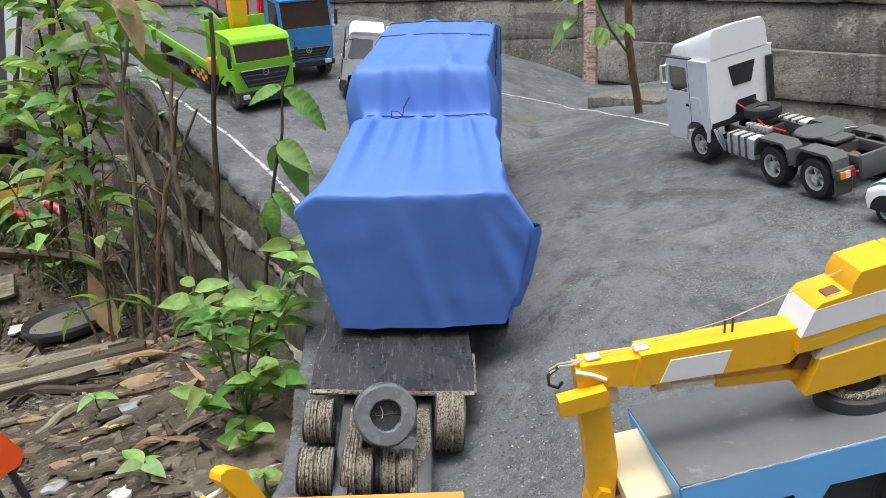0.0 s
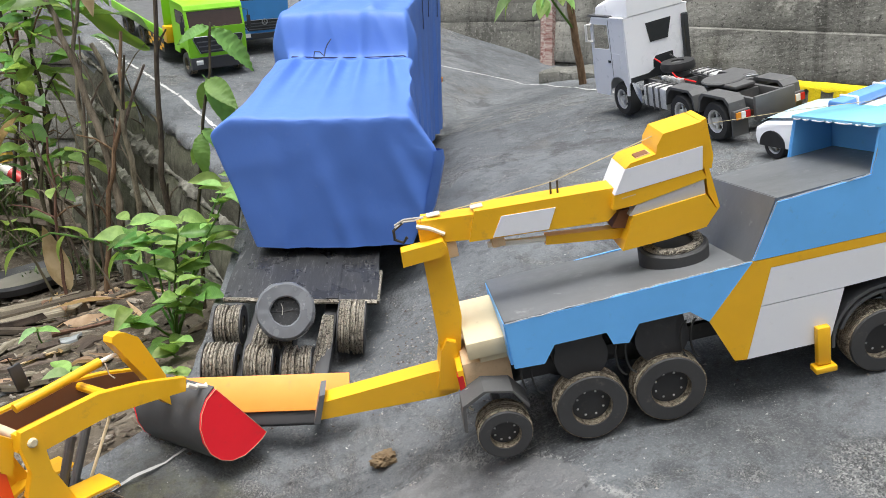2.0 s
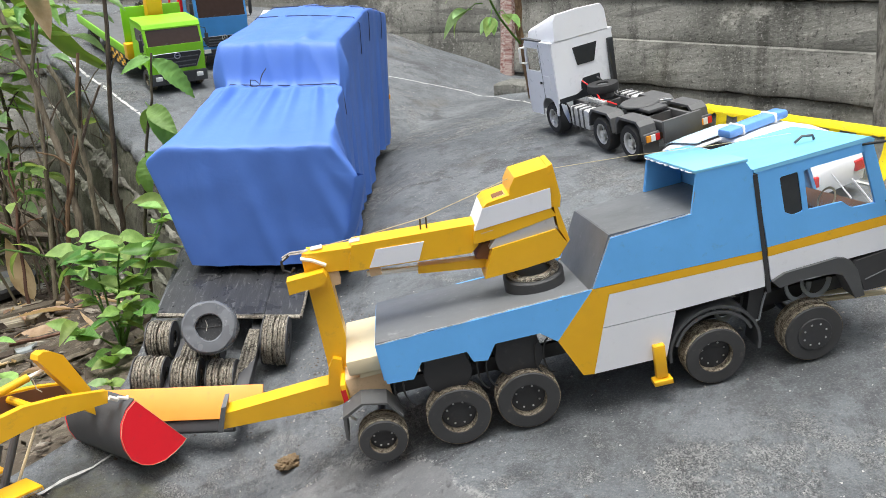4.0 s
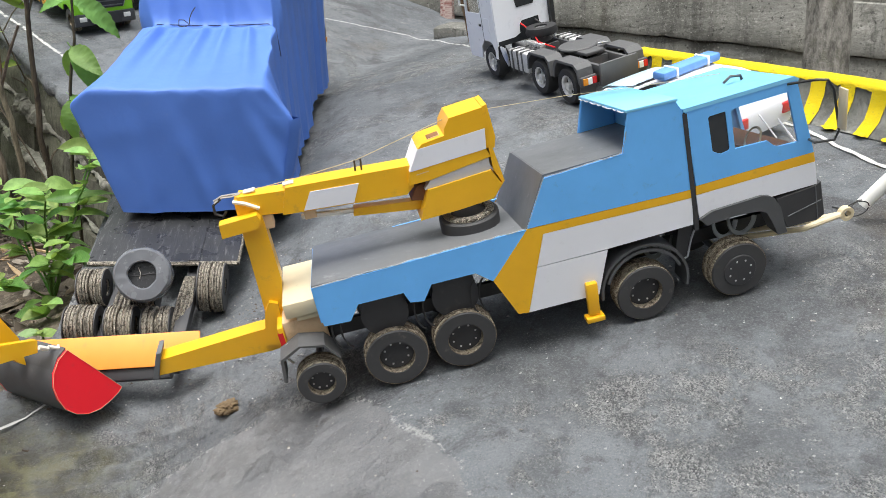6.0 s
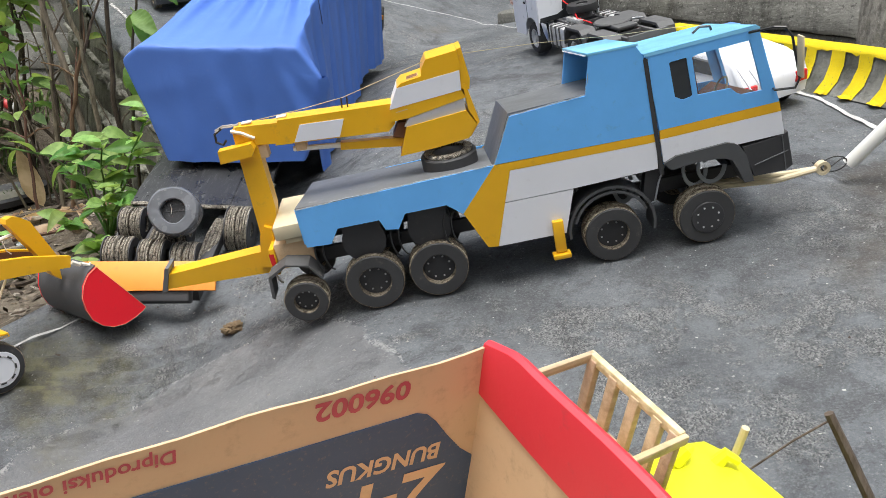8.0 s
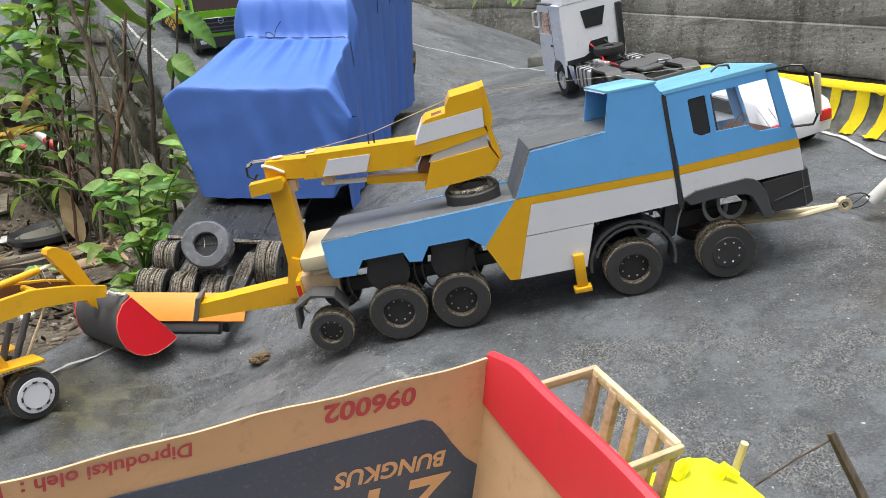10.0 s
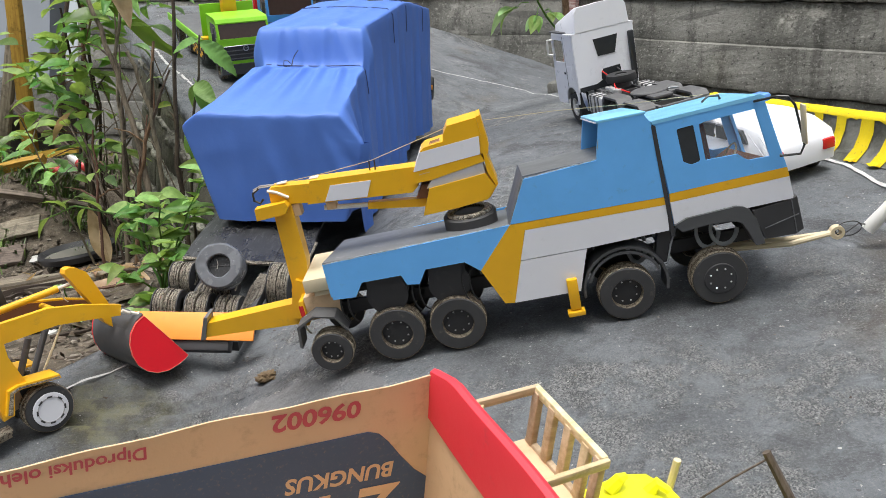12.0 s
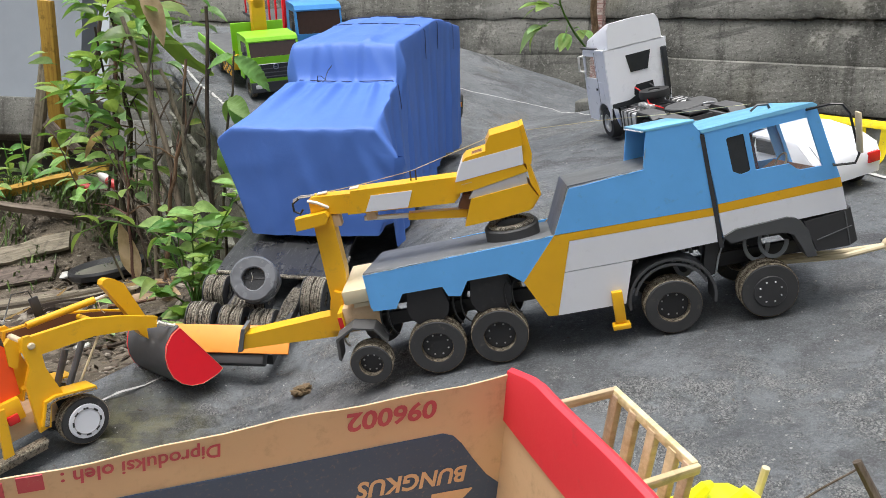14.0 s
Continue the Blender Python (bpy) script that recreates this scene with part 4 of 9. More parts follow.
    arch = [(0.5620, 0.1450), (0.5803, 0.1530), (0.6529, 0.1574), (0.6640, 0.1540), (0.6720, 0.1480), (0.6806, 0.1333), (0.6907, 0.0909), (0.6775, 0.0903), (0.6665, 0.1166), (0.6602, 0.1293), (0.6500, 0.1345), (0.6361, 0.1363), (0.6118, 0.1374), (0.5720, 0.1330)]
    part("front_fender", plate(B(), arch, -0.007, 0.022), M_DARK, w, "dark grey front wheel arch")
    part("front_fender", plate(B(), arch, W - 0.022, W + 0.007), M_DARK, w)
    bm = plate(B(), [(0.541, 0.140), (0.562, 0.140), (0.548, 0.078), (0.530, 0.080)], 0.012, 0.026)
    part("step_box", bm, M_BLACK, w)
    part("step_edge", tube(B(), [(0.568, 0.010, 0.139), (0.556, 0.010, 0.110), (0.549, 0.010, 0.082), (0.540, 0.010, 0.080)], 0.0016, 5), M_SCUFF, w, "pale bent card edge")
    # bent strips of card and wire that serve as springs under the cab
    for u, h, a, b, v in ((0.642, 0.112, 0.020, 0.026, 0.030), (0.618, 0.110, 0.017, 0.026, 0.034), (0.508, 0.108, 0.014, 0.026, 0.030), (0.524, 0.110, 0.015, 0.024, 0.034), (0.642, 0.112, 0.020, 0.026, W - 0.034)):
        ring = [(u + a * math.cos(q), v, h + b * math.sin(q)) for q in np.linspace(0.3, 6.2, 22)]
        part("spring", tube(B(), ring, 0.0017, 6, flat=2.2), M_SCUFF, w, "looped grey card spring")
    # cab shell with real openings
    win_r = [(0.5800, 0.2865), (0.5820, 0.2885), (0.6025, 0.2900), (0.6042, 0.2885), (0.6092, 0.2370), (0.6075, 0.2345), (0.5970, 0.2325), (0.5935, 0.2335), (0.5855, 0.2385), (0.5848, 0.2400)]
    win_f = [(0.6115, 0.2890), (0.6200, 0.2915), (0.6906, 0.2955), (0.7069, 0.2225), (0.6780, 0.2225), (0.6720, 0.2255), (0.6627, 0.2346), (0.6165, 0.2346)]
    panel("cab_side", [(0.56, 0.1948), (0.7300, 0.2018), (0.703, 0.308), (0.700, 0.3105), (0.549, 0.304)], M_BLUE, [win_r, win_f], "sky blue cab side with a cut window")
    panel("cab_stripe", [(0.56, 0.1813), (0.7325, 0.1872), (0.7302, 0.2014), (0.56, 0.1943)], M_YELLOW)
    panel("cab_skirt", [(0.5625, 0.146), (0.7365, 0.1525), (0.7327, 0.1868), (0.56, 0.1809)], M_WHITE_CARD)
    for v in (0.0, W - 0.001):
        part("rear_side_pane", plate(B(), win_r, v - 0.001, v + 0.002), M_TINT, w, "black card quarter window")
    pane = part("side_pane", plate(B(), win_f, 0.0002, 0.001), M_GLASS, w, "clear plastic film window")
    pane.visible_shadow = False
    bm = plate(B(), [(0.547, 0.302), (0.70, 0.309), (0.704, 0.306), (0.705, 0.311), (0.699, 0.315), (0.546, 0.307)], -0.003, W + 0.003)
    part("cab_roof", bm, M_BLUE_SKYLIT, w, "glossy blue cab roof")
    part("cab_back", plate(B(), [(0.549, 0.302), (0.553, 0.302), (0.564, 0.142), (0.56, 0.142)], 0.0013, W - 0.0013), M_BLUE, w)
    part("cab_floor", plate(B(), [(0.56, 0.15), (0.73, 0.16), (0.73, 0.164), (0.56, 0.154)], 0.0013, W - 0.0013), M_BROWN, w)
    part("cab_nose", plate(B(), [(0.728, 0.20), (0.7315, 0.20), (0.739, 0.15), (0.735, 0.15)], 0.0013, W - 0.0013), M_WHITE_CARD, w)
    for v in (0.0013, W - 0.0073):
        part("pillar", plate(B(), [(0.7, 0.308), (0.705, 0.308), (0.731, 0.2), (0.726, 0.2)], v, v + 0.006), M_BLUE, w)
    part("dashboard", plate(B(), [(0.665, 0.165), (0.725, 0.165), (0.722, 0.205), (0.70, 0.222), (0.675, 0.208)], 0.006, W - 0.006), M_BROWN, w, "brown card dashboard")
    for v in (0.022, 0.122):
        bm = B()
        block(bm, (0.585, v, 0.16), (0.625, v + 0.034, 0.19), bevel=0.004)
        block(bm, (0.583, v, 0.185), (0.594, v + 0.034, 0.255), bevel=0.004)
        part("seat", bm, M_MAROON, w, "maroon seat")
    bm = B()
    lathe(bm, [(0.016, -0.0015), (0.018, 0), (0.016, 0.0015), (0.0145, 0)], (0, 0, 0), 24)
    part("steering_wheel", bm, M_CREAM, w, "", pose(0.662, 0.034, 0.226, 0, 0, 90) @ pose(0, 0, 0, 30))
    part("cab_divider", plate(B(), [(0.630, 0.292), (0.638, 0.292), (0.652, 0.165), (0.640, 0.165)], 0.085, 0.095), M_MAROON, w, "maroon inner post")
    for v in (0.03, 0.08):
        part("wiper", tube(B(), [(0.725, v, 0.21), (0.714, v + 0.03, 0.245)], 0.0012, 5), M_WHITE_CARD, w)
    part("gap_board", plate(B(), [(0.545, 0.30), (0.551, 0.30), (0.562, 0.128), (0.556, 0.128)], -0.0035, 0.004), M_BLACK, w, "black strip between body and cab")
    # bumper
    bm = plate(B(), [(0.6767, 0.1445), (0.7331, 0.1507), (0.7411, 0.1557), (0.7485, 0.1027), (0.7375, 0.0965), (0.6924, 0.0965)], -0.004, W + 0.004)
    part("bumper", bm, M_BLACK, w, "black card bumper")
    bm = B()
    tube(bm, [(0.693, -0.0045, 0.114), (0.742, -0.0045, 0.127)], 0.0009, 4)
    tube(bm, [(0.7331, -0.0045, 0.1505), (0.7385, -0.0045, 0.098)], 0.0009, 4)
    part("bumper_seam", bm, M_DECK, w)
    # wooden drawbar with a wire ring
    bm = B()
    for dv in (0.03, 0.05):
        tube(bm, [(0.62, dv + 0.02, 0.07), (0.74, dv, 0.066), (0.81, 0.043, 0.066)], 0.0045, 8)
    lathe(bm, [(0.006, -0.005), (0.011, -0.005), (0.011, 0.005), (0.006, 0.005)], (0.815, 0.043, 0.066), 18)
    part("drawbar", bm, M_CREAM, w, "pale bent bamboo drawbar")
    part("draw_ring", tube(B(), [(0.815 + 0.02 * math.cos(a) + 0.018, 0.043, 0.068 + 0.012 * math.sin(a)) for a in np.linspace(0, 6.1, 16)], 0.001, 5), M_WIRE, w)
    # mirror frame
    bm = tube(B(), [(0.69, -0.002, 0.306), (0.712, -0.03, 0.314), (0.725, -0.034, 0.312), (0.734, -0.034, 0.298), (0.744, -0.034, 0.24), (0.738, -0.034, 0.228), (0.712, -0.03, 0.229), (0.722, -0.003, 0.222)], 0.0018, 6)
    part("mirror_arm", bm, M_WIRE, w, "bent black wire mirror arm")
    bm = B()
    block(bm, (0.739, -0.052, 0.245), (0.742, -0.036, 0.30), bevel=0.001)
    part("mirror", bm, M_CREAM, w)
    # outriggers
    for v, s in ((-0.003, -1), (W + 0.003, 1)):
        bm = B()
        block(bm, (0.391, min(v, v + s * 0.009), 0.04), (0.407, max(v, v + s * 0.009), 0.091), bevel=0.001)
        block(bm, (0.3855, min(v - s * 0.002, v + s * 0.014), 0.031), (0.412, max(v - s * 0.002, v + s * 0.014), 0.0385), bevel=0.001)
        part("outrigger", bm, M_YELLOW, w, "yellow card outrigger leg")
    # rear cross boxes and tail
    bm = B()
    block(bm, (-0.019, 0.030, 0.131), (0.03, 0.150, 0.154), bevel=0.002)
    part("rear_box", bm, M_CREAM, w, "cream wooden rear block")
    bm = B()
    block(bm, (-0.028, 0.040, 0.080), (0.03, 0.140, 0.122), bevel=0.001)
    part("tail_card", bm, M_KRAFT, w, "bare brown card tail box")
    bm = B()
    block(bm, (-0.006, 0.034, 0.1225), (0.03, 0.146, 0.1300), bevel=0.001)
    part("tail_spacer", bm, M_CREAM, w)
    bm = B()
    block(bm, (-0.036, 0.035, 0.074), (-0.0285, 0.145, 0.118), bevel=0.001)
    part("tail_board", bm, M_YELLOW, w)
    for v in (0.0345, 0.134):
        bm = B()
        block(bm, (-0.0372, v, 0.090), (-0.0300, v + 0.012, 0.110))
        part("tail_lamp", bm, M_LAMP_RED, w, "red tail lamp")
    bm = tube(B(), [(-0.026 + 0.008 * math.cos(a), 0.030, 0.078 + 0.016 * math.sin(a)) for a in np.linspace(1.6, 4.6, 8)], 0.0018, 5)
    part("tow_loop", bm, M_GLUE, w)
    # crane, along the middle of the deck
    vc = 0.090
    bm = B()
    puck(bm, 0.043, 0.168, 0.196, (0.262, vc, 0), 36, 0.002, "z")
    part("turntable", bm, M_TYREFACE, w, "black layered card turntable")
    bm = B()
    lathe(bm, [(0.026, 0.196), (0.0365, 0.196), (0.0372, 0.198), (0.0365, 0.2005), (0.026, 0.2005)], (0.262, vc, 0), 36, 0.012, "z")
    part("turntable_rim", bm, M_TREAD_DARK, w, "raw corrugated edge")
    part("crane_base", plate(B(), [(0.192, 0.2130), (0.2098, 0.2545), (0.2994, 0.2615), (0.311, 0.239), (0.2965, 0.2195), (0.25, 0.2150)], vc - 0.028, vc + 0.028), M_YELLOW, w, "yellow crane base")
    part("base_back", plate(B(), [(0.2975, 0.2225), (0.3125, 0.2395), (0.3035, 0.2600), (0.3015, 0.300), (0.3055, 0.300), (0.3165, 0.2400), (0.2995, 0.2195)], vc - 0.024, vc + 0.026), M_YELLOW, w)
    part("base_strip", plate(B(), [(0.206, 0.2545), (0.2161, 0.2671), (0.2992, 0.2798), (0.2996, 0.2614)], vc - 0.0255, vc + 0.0255), M_BAND, w, "greyish white band")
    bm = B()
    block(bm, (0.2225, vc - 0.0262, 0.2595), (0.2400, vc - 0.0252, 0.2606), pose(0, 0, 0.0005, 0, -5, 0))
    part("strip_seam", bm, M_KRAFT, w)
    lower_head = [(0.1868, 0.2665), (0.1910, 0.2847), (0.2979, 0.2922), (0.3025, 0.2800), (0.2161, 0.2671)]
    part("head_skirt", plate(B(), lower_head, vc - 0.026, vc + 0.026), M_YELLOW, w)
    part("head_stripe", plate(B(), [(0.1910, 0.2849), (0.2071, 0.3136), (0.3006, 0.3208), (0.2981, 0.2924)], vc - 0.0265, vc + 0.0265), M_WHITE_CARD, w, "white band")
    top = [(0.2073, 0.3138), (0.2145, 0.3195), (0.2455, 0.3235), (0.2475, 0.3330), (0.2560, 0.3455), (0.3015, 0.3495), (0.3045, 0.3210)]
    part("crane_head", plate(B(), top, vc - 0.026, vc + 0.026), M_YELLOW, w, "faceted yellow crane head")
    part("head_back", plate(B(), [(0.2985, 0.2925), (0.3010, 0.3205), (0.3045, 0.3212), (0.3020, 0.3497), (0.3085, 0.3515), (0.3135, 0.3050), (0.3100, 0.2900)], vc - 0.0235, vc + 0.0235), M_YELLOW, w)
    bm = plate(B(), [(0.2235, 0.3205), (0.2240, 0.3222), (0.2395, 0.3242), (0.2395, 0.3225)], vc - 0.017, vc - 0.002)
    part("winch_slot", bm, M_BROWN, w, "torn brown slot in the card")
    bm = tube(B(), [(0.2230, vc - 0.018, 0.3212), (0.2405, vc - 0.018, 0.3236), (0.2402, vc - 0.001, 0.3238)], 0.0008, 5)
    part("slot_edge", bm, M_KRAFT, w)
    part("boom", plate(B(), [(0.0132, 0.2644), (0.1819, 0.2505), (0.1935, 0.2600), (0.1935, 0.2908), (0.0262, 0.3010)], vc - 0.016, vc + 0.016), M_YELLOW, w, "yellow box-section boom")
    part("boom_stripe", plate(B(), [(0.042, 0.2637), (0.0564, 0.2879), (0.1217, 0.2834), (0.1097, 0.2582)], vc - 0.0172, vc + 0.0172), M_WHITE_CARD, w)
    part("boom_tip", plate(B(), [(-0.0440, 0.2747), (0.0150, 0.2660), (0.0262, 0.2965), (-0.0372, 0.3025)], vc - 0.013, vc + 0.013), M_YELLOW, w)
    bm = plate(B(), [(0.1066, 0.2458), (0.1043, 0.2350), (0.2036, 0.2203), (0.2060, 0.2337)], vc - 0.008, vc + 0.006)
    part("lift_ram", bm, M_YELLOW, w, "yellow lifting ram")
    part("ram_rod", tube(B(), [(0.035, vc - 0.002, 0.2500), (0.107, vc - 0.002, 0.2408)], 0.0042, 8), M_PIPE, w, "greyish ram rod")
    # shaded bracket at the boom's root, the shade given by brown colour
    bm = plate(B(), [(0.186, 0.2400), (0.1975, 0.2590), (0.2150, 0.2600), (0.2040, 0.2350)], vc - 0.014, vc + 0.014)
    part("ram_bracket", bm, M_BROWN, w, "card bracket, its shade put into the brown")
    for u in (-0.018, 0.040):
        bm = B()
        block(bm, (u, vc - 0.010, 0.247), (u + 0.016, vc + 0.010, 0.268), bevel=0.001)
        part("roller_block", bm, M_KRAFT, w)
    bm = B()
    for du in (0, 0.0085):
        tube(bm, [(0.1205 + du, vc, 0.288), (0.1232 + du, vc, 0.3105)], 0.0013, 5)
    part("cable_guide", bm, M_WIRE, w)
    bm = B()
    puck(bm, 0.008, 0.2905, 0.2935, (0.126, vc, 0), 12, 0.001, "z")
    part("guide_glue", bm, M_GLUE, w)
    bm = B()
    block(bm, (-0.0300, vc - 0.006, 0.3022), (-0.0140, vc + 0.006, 0.3048), bevel=0.001)
    part("sheave_block", bm, M_GLUE, w)
    bm = B()
    block(bm, (0.0230, vc - 0.007, 0.3005), (0.0380, vc + 0.007, 0.3032), bevel=0.001)
    part("sheave_block", bm, M_GLUE, w)
    bm = B()
    for dv, dz in ((-0.006, 0.0), (-0.003, 0.0022), (0.0, 0.0005)):
        tube(bm, [(-0.070, vc + dv, 0.2995 + dz), (-0.058, vc + dv * 0.6, 0.3035 + dz), (-0.046, vc + dv, 0.3030 + dz), (-0.034, vc + dv * 0.5, 0.3035)], 0.0011, 5)
    part("hook_lashing", bm, M_GREYSTRING, w, "greyish frayed lashing")
    bm = tube(B(), [(-0.060, vc - 0.004, 0.303), (-0.072, vc - 0.004, 0.296), (-0.073, vc - 0.004, 0.284), (-0.064, vc - 0.004, 0.278), (-0.058, vc - 0.004, 0.284)], 0.002, 6)
    part("hook", bm, M_WIRE, w, "dark bent wire hook")
    bm = tube(B(), [(-0.060, vc, 0.3035), (0.0026, vc, 0.3040), (0.0537, vc, 0.3055), (0.1261, vc, 0.3105), (0.2554, vc, 0.3385)], 0.0006, 5)
    part("winch_string", bm, M_STRING, w, "thin yellowed string")
    bm = tube(B(), [(0.307, vc, 0.338), (0.42, vc, 0.330), (0.53, vc, 0.318), (0.645, vc, 0.309)], 0.0004, 5)
    part("stay_string", bm, M_STRING, w)
    part("roof_hook", tube(B(), [(0.635, 0.062, 0.315), (0.645, 0.062, 0.322), (0.66, 0.062, 0.320), (0.662, 0.062, 0.314)], 0.002, 6), M_WIRE, w)
    # standing mast and underlift
    v0, v1 = vc - 0.014, vc + 0.014
    part("mast", plate(B(), [(-0.0525, 0.100), (-0.030, 0.100), (-0.0150, 0.170), (-0.0135, 0.262), (-0.0140, 0.2807), (-0.0433, 0.2991), (-0.0456, 0.2499), (-0.0499, 0.142)], v0, v1), M_YELLOW, w, "yellow upright mast")
    part("mast_pad", plate(B(), [(-0.0702, 0.2570), (-0.0687, 0.2763), (-0.0180, 0.2786), (-0.0150, 0.2700), (-0.0220, 0.2593)], v0 - 0.016, v0 + 0.002), M_YELLOW, w, "yellow cross pad")
    bm = tube(B(), [(-0.0445, v0 - 0.001, 0.2985), (-0.030, v0 - 0.003, 0.2935), (-0.014, v0 - 0.001, 0.2815)], 0.0028, 6)
    part("raw_edge", bm, M_GLUE, w, "raw glued card edge")
    part("mast_foot", plate(B(), [(-0.0640, 0.078), (-0.034, 0.070), (-0.0290, 0.1386), (-0.0400, 0.1440), (-0.0500, 0.130)], v0 - 0.008, v1 + 0.008), M_YELLOW, w)
    part("underlift_arm", plate(B(), [(-0.2285, 0.0690), (-0.2162, 0.0930), (-0.0697, 0.1000), (-0.0400, 0.1000), (-0.0400, 0.0640), (-0.0580, 0.0620)], v0, v1), M_YELLOW, w, "long yellow underlift arm")
    part("arm_band", plate(B(), [(-0.2310, 0.0660), (-0.2225, 0.0660), (-0.2060, 0.1060), (-0.2130, 0.1060)], v0 - 0.004, v1 + 0.004), M_DECK, w, "grey tape band")
    for u, r, o in ((0.005, 0.035, True), (0.115, 0.0455, True), (0.214, 0.0455, True), (0.481, 0.0445, True), (0.623, 0.0435, False)):
        card_wheel(w, u, 0.001, r, r, 0.034, True, open_hub=o)
        card_wheel(w, u, W - 0.001, r, r, 0.034, False, open_hub=o)
    # the card body has sagged towards its far side
    body = {"lower_side_panel", "yellow_stripe", "upper_white_panel", "upper_side_panel", "rear_deck", "sloping_deck", "upper_deck", "rear_board", "hood_roof", "hood_back", "hood_cheek", "torn_edge", "cab_side", "cab_stripe", "cab_skirt", "rear_side_pane", "cab_roof", "cab_back", "cab_floor", "cab_nose", "pillar", "dashboard", "seat", "wiper", "roof_hook"}
    for ob in w.children:
        if ob.name.split(".")[0] in body:
            for vert in ob.data.vertices:
                vert.co.z -= 0.17 * max(0, vert.co.y) * min(1, max(0, (vert.co.z - 0.09) / 0.07))
    return w


make_wrecker()

# the white pipe that drags it
bm = B()
lathe(bm, [(0.0088, 0.0), (0.0112, 0.0), (0.0112, 1.0), (0.0088, 1.0)], (0, 0, 0), 20, axis="z")
pipe_a, pipe_b = rd(0.575, 0.152, 0.03), rd(0.70, 0.11, 0.18)
m = Matrix.Translation(pipe_a) @ (pipe_b - pipe_a).to_track_quat("Z", "Y").to_matrix().to_4x4()
pipe = solid("pipe", bm, M_PIPE, m, "white plastic pipe leaning over the road", "pipe")
bm = tube(B(), [rd(0.50, 0.112, 0.062), rd(0.53, 0.12, 0.045), rd(0.555, 0.135, 0.05), rd(0.572, 0.15, 0.04)], 0.0012, 5)
solid("tow_wire", bm, M_WIRE, Matrix.Identity(4), "thin dark wire from drawbar to white pipe", "wire")



def model_wheel(parent, u, v, h, r, width, near=True, rim=M_CHROME):
    """A plastic tyre with a bright rim of five holes."""
    s = 1 if near else -1
    bm = B()
    lathe(bm, [(r * 0.6, v), (r * 0.9, v), (r, v + s * width * 0.2), (r, v + s * width * 0.8), (r * 0.9, v + s * width), (r * 0.6, v + s * width)], (u, 0, h), 32)
    wheel = part("wheel", bm, M_RUBBER, parent, "black ribbed tyre")
    bm = B()
    lathe(bm, [(r * 0.5, v + s * 0.003), (r * 0.61, v + s * 0.001), (r * 0.61, v + s * 0.012), (r * 0.46, v + s * 0.014)], (u, 0, h), 28)
    puck(bm, r * 0.2, v + s * 0.001, v + s * 0.014, (u, 0, h), 14, 0.001)
    for k in range(5):
        a = 2 * math.pi * k / 5
        block(bm, (r * 0.15, v + s * 0.009, -r * 0.075) if s > 0 else (r * 0.15, v - 0.013, -r * 0.075), (r * 0.5, v + s * 0.013, r * 0.075) if s > 0 else (r * 0.5, v - 0.009, r * 0.075), Matrix.Translation((u, 0, h)) @ Matrix.Rotation(a, 4, "Y"))
    part("rim", bm, rim, wheel, "bright five-spoke rim")
    bm = B()
    puck(bm, r * 0.55, v + s * 0.014, v + s * 0.018, (u, 0, h), 20, 0.001)
    part("brake_disc", bm, M_BLACK, wheel)
    return wheel


